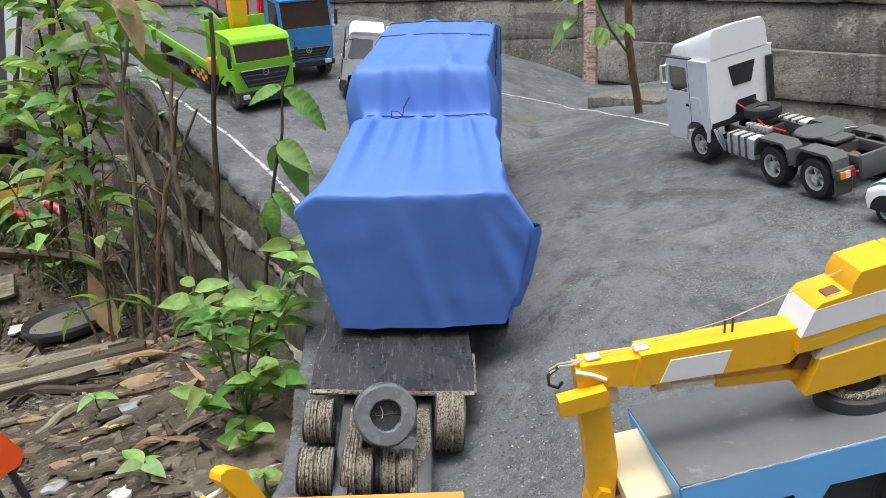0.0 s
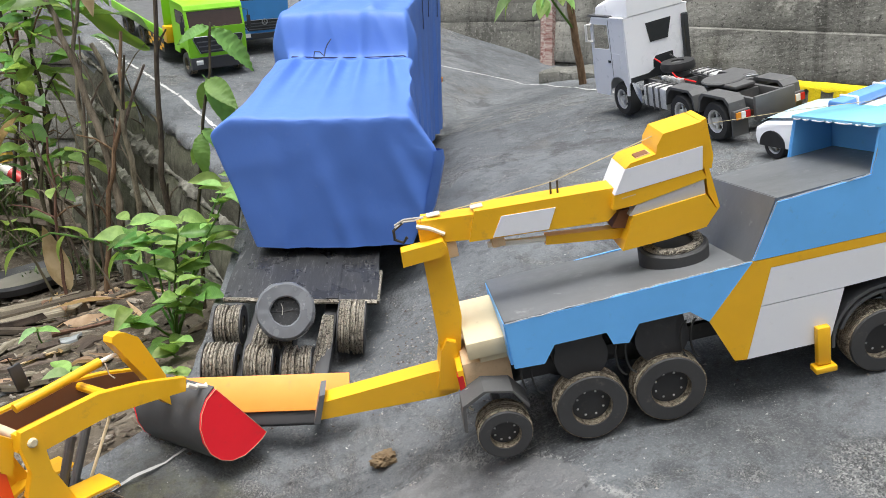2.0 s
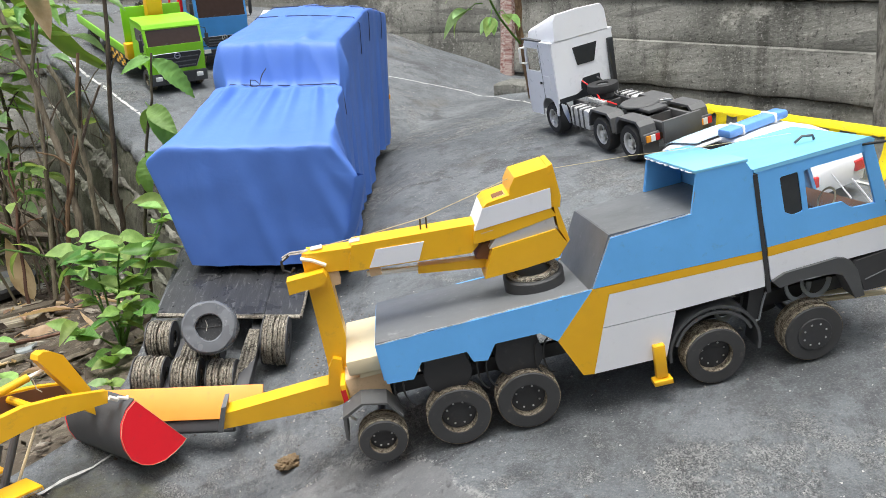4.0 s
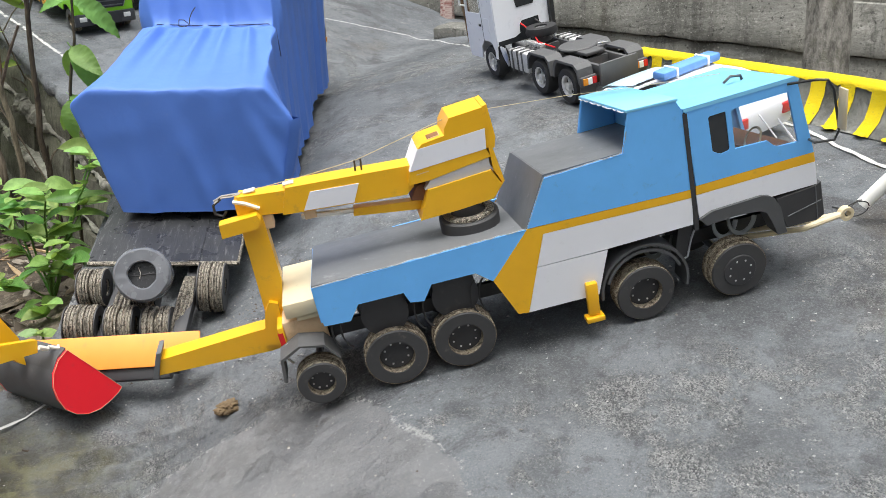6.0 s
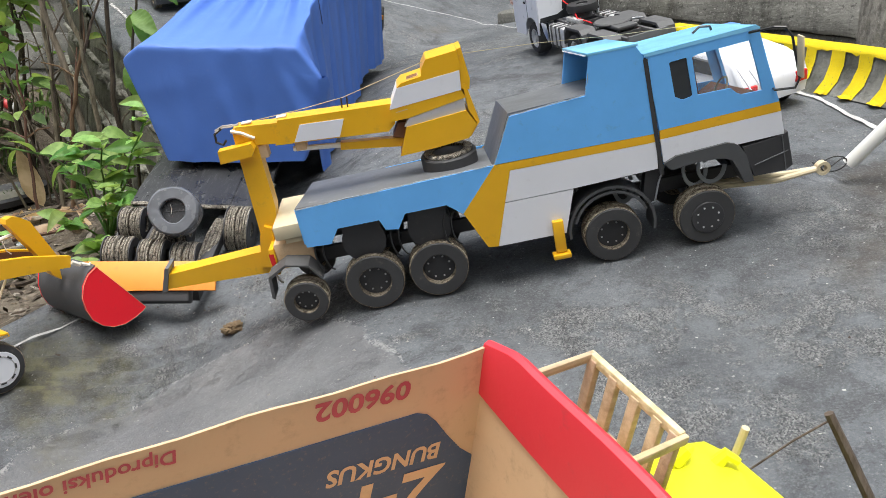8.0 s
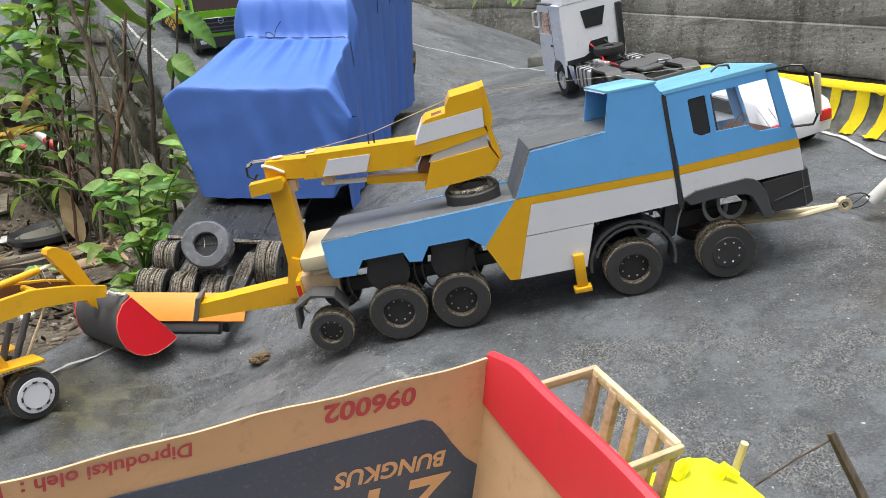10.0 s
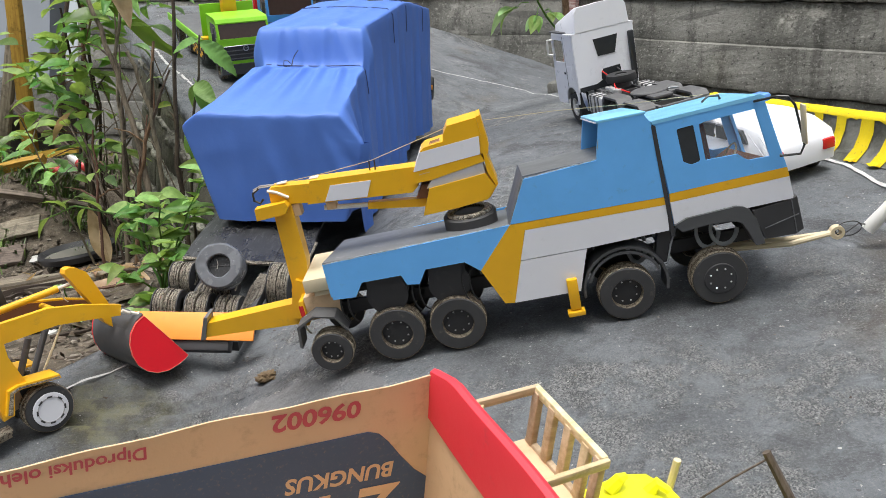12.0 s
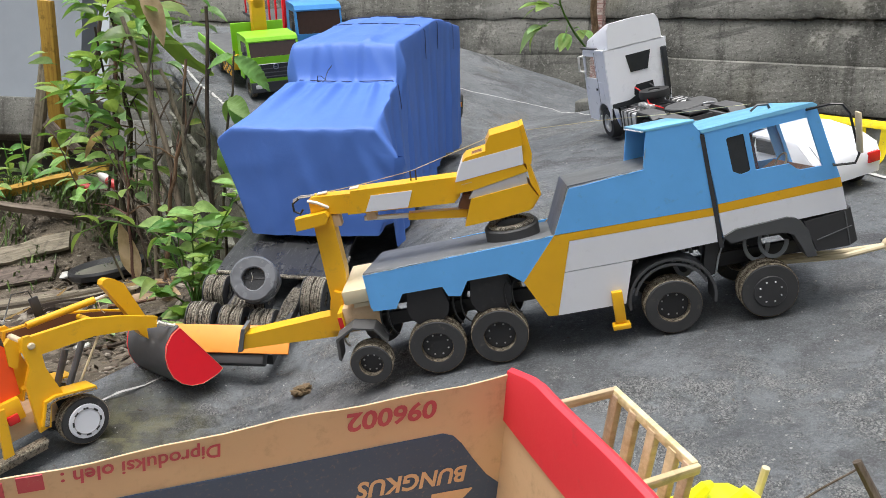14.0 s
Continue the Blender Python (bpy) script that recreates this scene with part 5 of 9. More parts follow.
# ---- white tractor unit ----
def make_tractor():
    w = thing("tractor_truck", ROAD @ axes_pose(Vector((0.208, 1.423, 0)), Vector((-0.2959, 0.9552, 0)), Vector((-0.9552, -0.2959, 0)), Vector((0, 0, 1))),
              "white model tractor unit with sleeper cab and bare chassis", "toy truck")
    # local: x forward, y to the left; the visible side is y = 0 and the truck reaches to y = -0.2
    W = -0.2
    side = [(-0.05, 0.272), (-0.05, 0.10), (-0.044, 0.062), (-0.034, 0.062), (-0.036, 0.085), (-0.022, 0.106), (0.0, 0.112), (0.03, 0.108), (0.05, 0.09), (0.056, 0.052), (0.135, 0.05), (0.141, 0.09), (0.128, 0.262), (0.118, 0.272)]
    door_win = [(0.034, 0.188), (0.034, 0.256), (0.114, 0.256), (0.122, 0.186)]
    for y in (0.0, W):
        part("cab_side", plate(B(), side, y - 0.002, y + 0.002, "uh", [door_win]), M_WHITE, w, "white cab side with an open window")
    part("cab_back", plate(B(), [(0.0, 0.10), (W, 0.10), (W, 0.275), (0.0, 0.275)], -0.054, -0.0495, "vh"), M_WHITE, w, "flat white cab back")
    part("cab_front", plate(B(), [(0.131, 0.05), (0.136, 0.05), (0.143, 0.09), (0.137, 0.17), (0.132, 0.17)], W + 0.002, -0.002), M_WHITE, w)
    part("windscreen", plate(B(), [(0.133, 0.17), (0.137, 0.17), (0.128, 0.262), (0.124, 0.262)], W + 0.006, -0.006), M_GLASS, w)
    part("cab_floor", plate(B(), [(-0.05, 0.118), (0.135, 0.118), (0.135, 0.122), (-0.05, 0.122)], W + 0.002, -0.002), M_GREY, w)
    bm = plate(B(), [(-0.05, 0.270), (0.12, 0.270), (0.114, 0.277), (-0.054, 0.278)], W - 0.003, 0.003)
    part("cab_roof", bm, M_WHITE, w)
    # stepped roof deflector
    bm = B()
    rows = []
    for u, lo, hi, y0, y1 in ((0.118, 0.279, 0.282, -0.012, W + 0.012), (0.112, 0.279, 0.306, -0.01, W + 0.01), (0.03, 0.279, 0.330, -0.008, W + 0.008), (-0.04, 0.279, 0.352, -0.01, W + 0.01), (-0.055, 0.279, 0.352, -0.012, W + 0.012)):
        rows.append([(u, y0, lo), (u, y0 - 0.004, lo + (hi - lo) * 0.75), (u, y0 - 0.014, hi), (u, (y0 + y1) / 2, hi + 0.003), (u, y1 + 0.014, hi), (u, y1 + 0.004, lo + (hi - lo) * 0.75), (u, y1, lo)])
    vs = grid_sheet(bm, rows)
    bm.faces.new(vs[0])
    bm.faces.new(vs[-1])
    part("roof_deflector", bm, M_WHITE, w, "tall white roof deflector")
    bm = B()
    block(bm, (0.02, W - 0.003, 0.277), (0.134, 0.003, 0.2815))
    part("sun_visor", bm, M_DARK, w, "dark sun visor")
    back = lambda pts, name, mat: part(name, plate(B(), pts, -0.056, -0.0535, "vh"), mat, w)
    back([(-0.065, 0.250), (-0.146, 0.251), (-0.131, 0.197), (-0.075, 0.197)], "rear_window", M_TINT)
    back([(-0.078, 0.125), (-0.08, 0.146), (-0.088, 0.156), (-0.143, 0.158), (-0.146, 0.12)], "rear_hatch", M_TINT)
    back([(-0.002, 0.099), (-0.004, 0.113), (-0.06, 0.114), (-0.09, 0.127), (-0.198, 0.127), (-0.198, 0.10)], "rear_skirt", M_TINT)
    bm = B()
    block(bm, (-0.066, -0.196, 0.122), (-0.054, -0.177, 0.252), bevel=0.004)
    part("air_intake", bm, M_TINT, w, "black upright air intake")
    for pts in ([(0.026, 0.108), (0.026, 0.27), (0.0275, 0.27), (0.0275, 0.108)],):
        part("door_seam", plate(B(), pts, 0.0018, 0.0028), M_DECK, w)
    bm = B()
    block(bm, (0.032, 0.002, 0.150), (0.046, 0.004, 0.157), bevel=0.001)
    part("door_handle", bm, M_TINT, w)
    part("locker_door", plate(B(), [(-0.02, 0.13), (-0.02, 0.178), (0.02, 0.178), (0.02, 0.13)], 0.0016, 0.003), M_WHITE, w)
    bm = tube(B(), [(0.12, 0.002, 0.255), (0.128, 0.016, 0.255), (0.13, 0.018, 0.21), (0.122, 0.003, 0.205)], 0.004, 6)
    part("mirror", bm, M_PIPE, w)
    for u in (0.06, 0.02):
        bm = B()
        block(bm, (u - 0.02, -0.15, 0.122), (u + 0.02, -0.05, 0.15), bevel=0.005)
        part("seat", bm, M_GREY, w)
    # chassis
    bm = B()
    for y in (-0.062, -0.148):
        block(bm, (-0.50, y - 0.005, 0.072), (-0.03, y + 0.005, 0.098), bevel=0.001)
    for u in (-0.49, -0.40, -0.29, -0.16):
        block(bm, (u, -0.148, 0.075), (u + 0.01, -0.062, 0.095))
    part("chassis_frame", bm, M_GREY, w, "dark grey ladder frame")
    for u in (0.0, -0.278, -0.414):
        part("axle", tube(B(), [(u, -0.02, 0.048), (u, -0.18, 0.048)], 0.008, 8), M_BLACK, w)
    for y0, y1 in ((-0.045, 0.0), (W, W + 0.045)):
        for u in (-0.278, -0.414):
            bm = plate(B(), [(u - 0.062, 0.062), (u - 0.055, 0.10), (u - 0.04, 0.112), (u + 0.042, 0.112), (u + 0.056, 0.10), (u + 0.062, 0.062), (u + 0.058, 0.062), (u + 0.05, 0.092), (u + 0.036, 0.106), (u - 0.036, 0.106), (u - 0.05, 0.092), (u - 0.058, 0.062)], y0, y1)
            part("mudguard", bm, M_GREY, w, "dark grey angular mudguard")
        bm = B()
        block(bm, (-0.215, y0 + 0.002, 0.045), (-0.11, y1 - 0.002, 0.102), bevel=0.006)
        part("fuel_tank", bm, M_CHROME, w, "crinkled silver fuel tank")
        bm = B()
        for u in (-0.19, -0.165, -0.135):
            block(bm, (u, y0, 0.043), (u + 0.006, y1, 0.104))
        part("tank_straps", bm, M_GREY, w)
        bm = B()
        for k in range(3):
            tube(bm, [(-0.06 - 0.012 * k, y1 - 0.005, 0.1), (-0.08 - 0.01 * k, y1 - 0.002, 0.075), (-0.1, y1 - 0.004, 0.05)], 0.003, 6)
        part("hoses", bm, M_STEEL, w)
        for u, name, mat in ((-0.487, "red_lamp", M_LAMP_RED), (-0.487, "white_lamp", M_LAMP_WHITE), (-0.487, "orange_lamp", M_LAMP_ORANGE)):
            k = {"red_lamp": 0, "white_lamp": 1, "orange_lamp": 2}[name]
            bm = B()
            block(bm, (u - 0.004, y0 + 0.003 + 0.013 * k, 0.062), (u, y0 + 0.015 + 0.013 * k, 0.078))
            part(name, bm, mat, w)
        bm = B()
        block(bm, (-0.487, y0, 0.058), (-0.478, y1, 0.082), bevel=0.001)
        part("lamp_box", bm, M_GREY, w)
        part("mud_flap", plate(B(), [(y0, 0.02), (y1, 0.02), (y1, 0.06), (y0, 0.06)], -0.478, -0.475, "vh"), M_GREY, w)
    bm = B()
    block(bm, (-0.505, -0.158, 0.052), (-0.496, -0.046, 0.108), bevel=0.002)
    part("rear_beam", bm, M_GREY, w)
    bm = B()
    puck(bm, 0.052, 0.108, 0.116, (-0.315, -0.105, 0), 30, 0.003, "z")
    block(bm, (-0.40, -0.135, 0.102), (-0.33, -0.075, 0.112), bevel=0.004)
    part("fifth_wheel", bm, M_GREY, w, "dark round coupling plate")
    bm = tube(B(), [(-0.35, -0.155, 0.115), (-0.37, -0.165, 0.114), (-0.36, -0.14, 0.116)], 0.003, 6)
    part("release_lever", bm, M_STEEL, w)
    bm = B()
    lathe(bm, [(0.018, 0.118), (0.044, 0.118), (0.047, 0.126), (0.044, 0.140), (0.018, 0.140)], (-0.115, -0.115, 0), 28, axis="z")
    part("spare_tyre", bm, M_RUBBER, w, "spare tyre lying on the chassis")
    bm = B()
    puck(bm, 0.03, 0.10, 0.136, (-0.115, -0.115, 0), 20, 0.002, "z")
    part("spare_rim", bm, M_GREY, w)
    for u in (-0.278, -0.414):
        bm = B()
        puck(bm, 0.022, -0.125, -0.085, (u, 0, 0.056), 18, 0.004)
        part("differential", bm, M_RUST, w, "rusty brown axle housing")
    for y in (-0.080, -0.130):
        part("air_hose", tube(B(), [(-0.06, y, 0.150), (-0.10, y - 0.012, 0.128), (-0.17, y + 0.010, 0.112), (-0.24, y, 0.104)], 0.0022, 6), M_LAMP_RED if y > -0.1 else M_BLACK, w)
    bm = B()
    for k in range(6):
        block(bm, (-0.20 + 0.015 * k, -0.075, 0.1), (-0.192 + 0.015 * k, -0.058, 0.112), bevel=0.001)
    part("air_valves", bm, M_CHROME, w)
    for u in (0.0, -0.278, -0.414):
        # the outer face looks along +y, so the wheel lies behind it
        model_wheel(w, u, -0.001, 0.048, 0.048, 0.04, False)
        model_wheel(w, u, W + 0.001, 0.048, 0.048, 0.04, True)
    # a bar added to give the red inside the front wheel arch
    part("suspension", tube(B(), [(-0.02, -0.03, 0.06), (0.03, -0.03, 0.06)], 0.006, 6), M_LAMP_RED, w, "added red bar behind the front wheel")


make_tractor()


# ---- tarp-covered truck and its trailer ----
TARP_Y0, TARP_Y1 = 0.685, 1.86


def tarp_point(p, q, r):
    """Place on the tarpaulin in the road's frame: p across, q along, r up, each 0 to 1."""
    y = TARP_Y0 + q * (TARP_Y1 - TARP_Y0)
    up = 0.5 + 0.5 * math.tanh((y - 1.042) / 0.013)
    cx = -0.53 + 0.13 * (y - 0.685)
    top = 0.327 + 0.19 * (y - 0.685)
    pinch = math.exp(-((y - 1.02) / 0.022) ** 2)
    top += up * (0.078 - 0.135 * (y - 1.05)) - 0.012 * pinch - 0.24 * smax(0, y - 1.55, 0.05)
    width_top = 0.325 - 0.055 * up - 0.03 * min(1, max(0, (y - 0.69) / 0.3)) * (1 - up)
    width_low = 0.318 + 0.005 * min(1, max(0, (y - 0.7) / 0.35))
    wing = math.exp(-((y - 0.685) / 0.085) ** 2)
    ear_left = np.interp(r, (0, 0.45, 0.88, 1), (0, 0.024, 0.054, 0.008))
    ear_right = np.interp(r, (0, 0.3, 0.72, 1), (-0.008, 0.026, 0.052, 0))
    rr = r
    width = width_low + (width_top - width_low) * rr ** 0.8 - 0.03 * pinch * rr
    hem = road_z(cx, y) + 0.055 + 0.012 * math.sin(13 * y) + 0.02 * wing * (1 - (2 * p - 1) ** 2) * -0.5
    hem = max(hem, 0.06 + 0.02 * (y - 0.7)) if y < 0.8 else hem
    x = cx + (p - 0.5) * width - (0.135 + 0.10 * min(1, max(0, (y - 0.7) / 0.9))) * (top - hem) * (1 - rr)
    x += wing * (ear_right * max(0, 2 * p - 1) ** 2 - ear_left * max(0, 1 - 2 * p) ** 2)
    x += 0.012 * p * min(1, max(0, (y - 0.95) / 0.35))
    shoulder = math.exp(-((y - 1.075) / 0.035) ** 2) * np.interp(r, (0, 0.45, 0.86, 1), (0, 0.006, 0.024, 0.004))
    x += shoulder * (max(0, 2 * p - 1) ** 2 - max(0, 1 - 2 * p) ** 2)
    tilt = -0.205 * (x - cx)
    z = hem + (top - hem) * rr + tilt
    z += 0.006 * up * math.sin(3.1 * p) - 0.004 * math.sin(math.pi * p) * (1 - up)
    return Vector((x, y - 0.01 * wing * (1 - r), z))


def cloth(v, n, amount):
    """Folds: long soft ridges and finer creases, pushed along the normal."""
    a = noise.noise(Vector((v.x * 9, v.y * 5, v.z * 3 + 4)))
    b = noise.noise(Vector((v.x * 24 + v.z * 12, v.y * 20, v.z * 5)))
    c = abs(noise.noise(Vector((v.x * 7 + v.y * 6, v.y * 3, v.z * 11 + 9))))
    return v + n * amount * (0.9 * a + 0.35 * b + 0.7 * (0.25 - c))


def make_tarp():
    bm = B()
    np_, nq, nr = 44, 156, 26
    pts = {}

    def at(i, j, k):
        key = (i, j, k)
        if key not in pts:
            # round the long edges and corners a little
            p, q, r = i / np_, j / nq, k / nr
            v = tarp_point(p, q, r)
            pts[key] = bm.verts.new(v)
        return pts[key]

    for j in range(nq):
        for i in range(np_):
            bm.faces.new((at(i, j, nr), at(i + 1, j, nr), at(i + 1, j + 1, nr), at(i, j + 1, nr)))
        for k in range(nr):
            bm.faces.new((at(0, j, k), at(0, j, k + 1), at(0, j + 1, k + 1), at(0, j + 1, k)))
            bm.faces.new((at(np_, j, k), at(np_, j + 1, k), at(np_, j + 1, k + 1), at(np_, j, k + 1)))
    for i in range(np_):
        for k in range(nr):
            bm.faces.new((at(i, 0, k), at(i + 1, 0, k), at(i + 1, 0, k + 1), at(i, 0, k + 1)))
            bm.faces.new((at(i, nq, k), at(i, nq, k + 1), at(i + 1, nq, k + 1), at(i + 1, nq, k)))
    bmesh.ops.recalc_face_normals(bm, faces=bm.faces)
    for _ in range(1):
        bmesh.ops.smooth_vert(bm, verts=bm.verts, factor=0.5, use_axis_x=True, use_axis_y=True, use_axis_z=True)
    bm.normal_update()
    moved = [(v, cloth(v.co, v.normal, 0.0035)) for v in bm.verts]
    # folds: a crest with a shallow trough beside it
    def fold(d, height, width):
        return height * (math.exp(-(d / width) ** 2) - 0.6 * math.exp(-((d - 2.2 * width) / (1.6 * width)) ** 2))

    for v, c in moved:
        cx = -0.53 + 0.13 * (v.co.y - 0.685)
        off = v.co.x - cx
        push = 0.0
        if v.normal.z > 0.6 and v.co.y < 1.043:
            # fanning out from the tie to the near edge
            s = min(1, max(0, (1.02 - v.co.y) / 0.33))
            fade = min(1, 6 * s) * min(1, 1.15 - s)
            for at, spread, h in ((-0.105, -0.035, 0.012), (-0.055, -0.03, 0.007), (-0.008, -0.012, 0.011), (0.035, 0.012, 0.008), (0.085, 0.04, 0.012)):
                push += fade * fold(off - at - spread * s, h * 1.15, 0.007 + 0.009 * s)
        if abs(v.normal.x) > 0.55:
            low = min(1, max(0.15, (0.42 - v.co.z) * 4))
            for k, at in enumerate((0.78, 0.87, 0.96, 1.06, 1.13, 1.22, 1.31, 1.41, 1.50, 1.60, 1.69, 1.80)):
                push += low * fold((v.co.y - at - 0.05 * (v.co.z - 0.2)) * (1 if k % 2 else -1), (0.008, 0.013, 0.006)[k % 3], 0.014 + 0.004 * (k % 2))
        if v.normal.y < -0.6 and v.co.y < 0.735:
            hang = min(1, max(0, (0.37 - v.co.z) * 4))
            for at, lean, h in ((-0.11, -0.1, 0.005), (-0.035, 0.12, 0.005), (0.05, -0.05, 0.004), (0.105, 0.22, 0.008), (0.120, 0.55, 0.005)):
                push += hang * fold(off - at - lean * (0.3 - v.co.z), h, 0.016)
        if v.normal.y < -0.35 and 0.98 < v.co.y < 1.18:
            for at, lean in ((-0.10, 0.25), (-0.02, -0.1), (0.03, 0.2), (0.09, -0.3)):
                push += fold(off - at - lean * (v.co.z - 0.4), 0.0045, 0.011)
        if v.normal.z > 0.6 and v.co.y > 1.08:
            for at, lean in ((-0.06, 0.10), (0.03, -0.16), (0.08, 0.06)):
                push += fold(off - at - lean * (v.co.y - 1.3), 0.005, 0.014)
        v.co = c + v.normal * push
    tarp = thing("tarpaulin", ROAD, "bright blue tarpaulin tied over a model truck", "tarpaulin")
    sheet = part("sheet", bm, M_TARP, tarp, "creased blue sheet", angle=60)
    mod = sheet.modifiers.new("subdivision", "SUBSURF")
    mod.levels = mod.render_levels = 1
    # dark cords tied across
    for y in (1.018, 1.36, 1.53, 1.74):
        q = (y - TARP_Y0) / (TARP_Y1 - TARP_Y0)
        loop = [tarp_point(0, q, r) + Vector((-0.004, 0, 0)) for r in np.linspace(0.82, 0.97, 5)]
        loop += [tarp_point(p, q, 1) + Vector((0, 0, 0.0035)) for p in np.linspace(0.04, 0.96, 22)]
        loop += [tarp_point(1, q, r) + Vector((0.004, 0, 0)) for r in np.linspace(0.97, 0.80, 5)]
        part("cord", tube(B(), loop, 0.0012, 6), M_CORD, tarp, "dark tying cord")
    knot = tarp_point(0.22, (1.015 - TARP_Y0) / (TARP_Y1 - TARP_Y0), 1) + Vector((0, -0.006, 0.004))
    bm = B()
    tube(bm, [knot + Vector(o) for o in ((0, 0, 0), (0.006, -0.006, 0.014), (0.018, -0.012, 0.012), (0.026, -0.01, 0.0), (0.014, -0.008, -0.004), (0, 0, 0))], 0.0012, 5)
    tube(bm, [knot + Vector(o) for o in ((0.026, -0.01, 0.0), (0.030, -0.004, 0.012), (0.037, 0, 0.022), (0.048, 0.006, 0.032))], 0.0012, 5)
    part("knot", bm, M_WIRE, tarp, "dark bow knot")
    # the folded corner that hangs at the near end
    bm, rows = B(), []
    for k in range(9):
        s = k / 8
        top = tarp_point(1, 0.0, 0.74 - 0.60 * s)
        reach = 0.030 * math.sin(math.pi * (0.12 + 0.8 * s)) ** 0.7
        rows.append([top + Vector((-0.006, -0.004, 0)), top + Vector((0.006 + 0.2 * reach, 0.3 * reach - 0.004, 0)), top + Vector((0.010 + 0.25 * reach, reach, -0.004)), top + Vector((-0.004, reach * 1.5 + 0.01, -0.002))])
    grid_sheet(bm, rows)
    part("corner_flap", bm, M_TARP, tarp, "folded hanging corner", angle=60)


make_tarp()


def make_trailer():
    x = Vector((0.9715, -0.01, -0.237)).normalized()
    y = Vector((0.06, 0.985, 0.15))
    y = (y - x * y.dot(x)).normalized()
    z = x.cross(y)
    o = Vector((-0.632, 0.533, 0.031))
    m = axes_pose(o, x, y, z)
    back = m.inverted()
    t = thing("lowbed_trailer", ROAD @ m, "weathered black card low-bed trailer with layered wheels", "toy trailer")
    bm = B()
    rows = []
    for v in (-0.006, 0.0, 0.06, 0.14, 0.24, 0.5, 0.9, 1.3):
        wob = 0.003 * math.sin(40 * v)
        rows.append([(-0.142 - wob, v, -0.005), (-0.143 - wob, v, 0.004), (-0.05, v, 0.002), (0.05, v, 0.002), (0.141 + wob, v, 0.004), (0.141 + wob, v, -0.005)])
    vs = grid_sheet(bm, rows)
    bm.faces.new(vs[0])
    part("deck", bm, M_SCUFFED, t, "scuffed black card deck", angle=40)
    bm = B()
    block(bm, (0.045, 0.0, 0.0025), (0.068, 0.3, 0.0045))
    part("deck_strip", bm, M_SCUFFED, t, "glued card strip")
    bm = B()
    tube(bm, [(-0.143, -0.006, 0.002), (-0.06, -0.008, 0.003), (0.03, -0.007, 0.001), (0.141, -0.006, 0.002)], 0.0045, 6)
    tube(bm, [(0.142, -0.006, 0.0), (0.144, 0.1, 0.0)], 0.004, 6)
    part("raw_edge", bm, M_TREAD_DARK, t, "frayed card edge of the deck")
    for u in (-0.075, 0.055):
        part("frame_rail", block(B(), (u - 0.012, -0.27, -0.045), (u + 0.012, 0.9, -0.02), bevel=0.002), M_BLACK, t)

    def dual(px, py, pz, wide, r=0.038):
        c = back @ Vector((px, py, pz))
        c.y += 0.03
        bm = B()
        prof, n = [(0.018, -wide / 2)], 9
        rnd = random.Random(int(px * 1000))
        for k in range(n):
            a = -wide / 2 + wide * k / n
            dip = 0.006 if k == n // 2 else 0.0
            q = r - dip - rnd.uniform(0, 0.0030)
            prof += [(q, a + 0.0003), (q - 0.0004, a + wide * 0.62 / n), (q - 0.0034, a + wide * 0.68 / n), (q - 0.0034, a + wide * 0.97 / n)]
        prof.append((0.018, wide / 2))
        lathe(bm, [(q, a) for q, a in prof], (0, 0, 0), 40, 0.012)
        wheel = part("wheel", bm, M_TREAD_DARK, t, "frayed layered card wheel", Matrix.Translation(c) @ Matrix.Rotation(radians(90), 4, "Z") @ Matrix.Rotation(random.Random(int(py * 999)).uniform(-0.05, 0.05), 4, "X"), 40)
        for s in (-1, 1):
            bm = B()
            lathe(bm, [(0.017, s * wide / 2), (r - 0.003, s * wide / 2), (r - 0.003, s * (wide / 2 + 0.002)), (0.017, s * (wide / 2 + 0.002))], (0, 0, 0), 32)
            part("wheel_face", bm, M_TYREFACE, wheel)
        bm = B()
        puck(bm, 0.018, -wide / 2 + 0.004, wide / 2 - 0.004, (0, 0, 0), 16)
        part("hub", bm, M_BLACK, wheel)

    dual(-0.758, 0.449, 0.031, 0.045)
    dual(-0.668, 0.449, 0.000, 0.04)
    dual(-0.548, 0.462, -0.030, 0.046, 0.051)
    dual(-0.756, 0.342, 0.012, 0.052)
    dual(-0.696, 0.350, -0.011, 0.046)
    dual(-0.637, 0.358, -0.033, 0.048)
    # spare wheel lying across the axle, its face turned to the rear
    c = back @ Vector((-0.632, 0.405, 0.072))
    m = Matrix.Translation(c) @ pose(0, 0, 0, -38, 0, 8)
    bm = B()
    lathe(bm, [(0.0235, 0.010), (0.024, -0.020), (0.026, -0.022), (0.045, -0.022), (0.049, -0.018), (0.050, -0.012), (0.049, 0.012), (0.050, 0.026), (0.046, 0.030), (0.0235, 0.030)], (0, 0, 0), 48, 0.012)
    for vert in bm.verts:
        vert.co += 0.0018 * noise.noise_vector(vert.co * 70)
    spare = part("spare_wheel", bm, M_FILM, t, "spare wheel wrapped in wrinkled grey film", m)
    bm = B()
    puck(bm, 0.0275, -0.006, 0.012, (0, 0, 0), 24, 0.001)
    part("spare_hub", bm, M_SCUFFED, spare, "dark sunken hub plate")
    bm = B()
    tube(bm, [(-0.026, -0.0065, 0.001), (-0.008, -0.0068, -0.001), (0.010, -0.0066, 0.001), (0.026, -0.0065, 0.000)], 0.0011, 5)
    part("hub_seam", bm, M_TYREFACE, spare)
    bm = B()
    tube(bm, [(-0.007, -0.0075, 0.014), (-0.004, -0.0085, 0.004), (-0.006, -0.0075, -0.006)], 0.0006, 5)
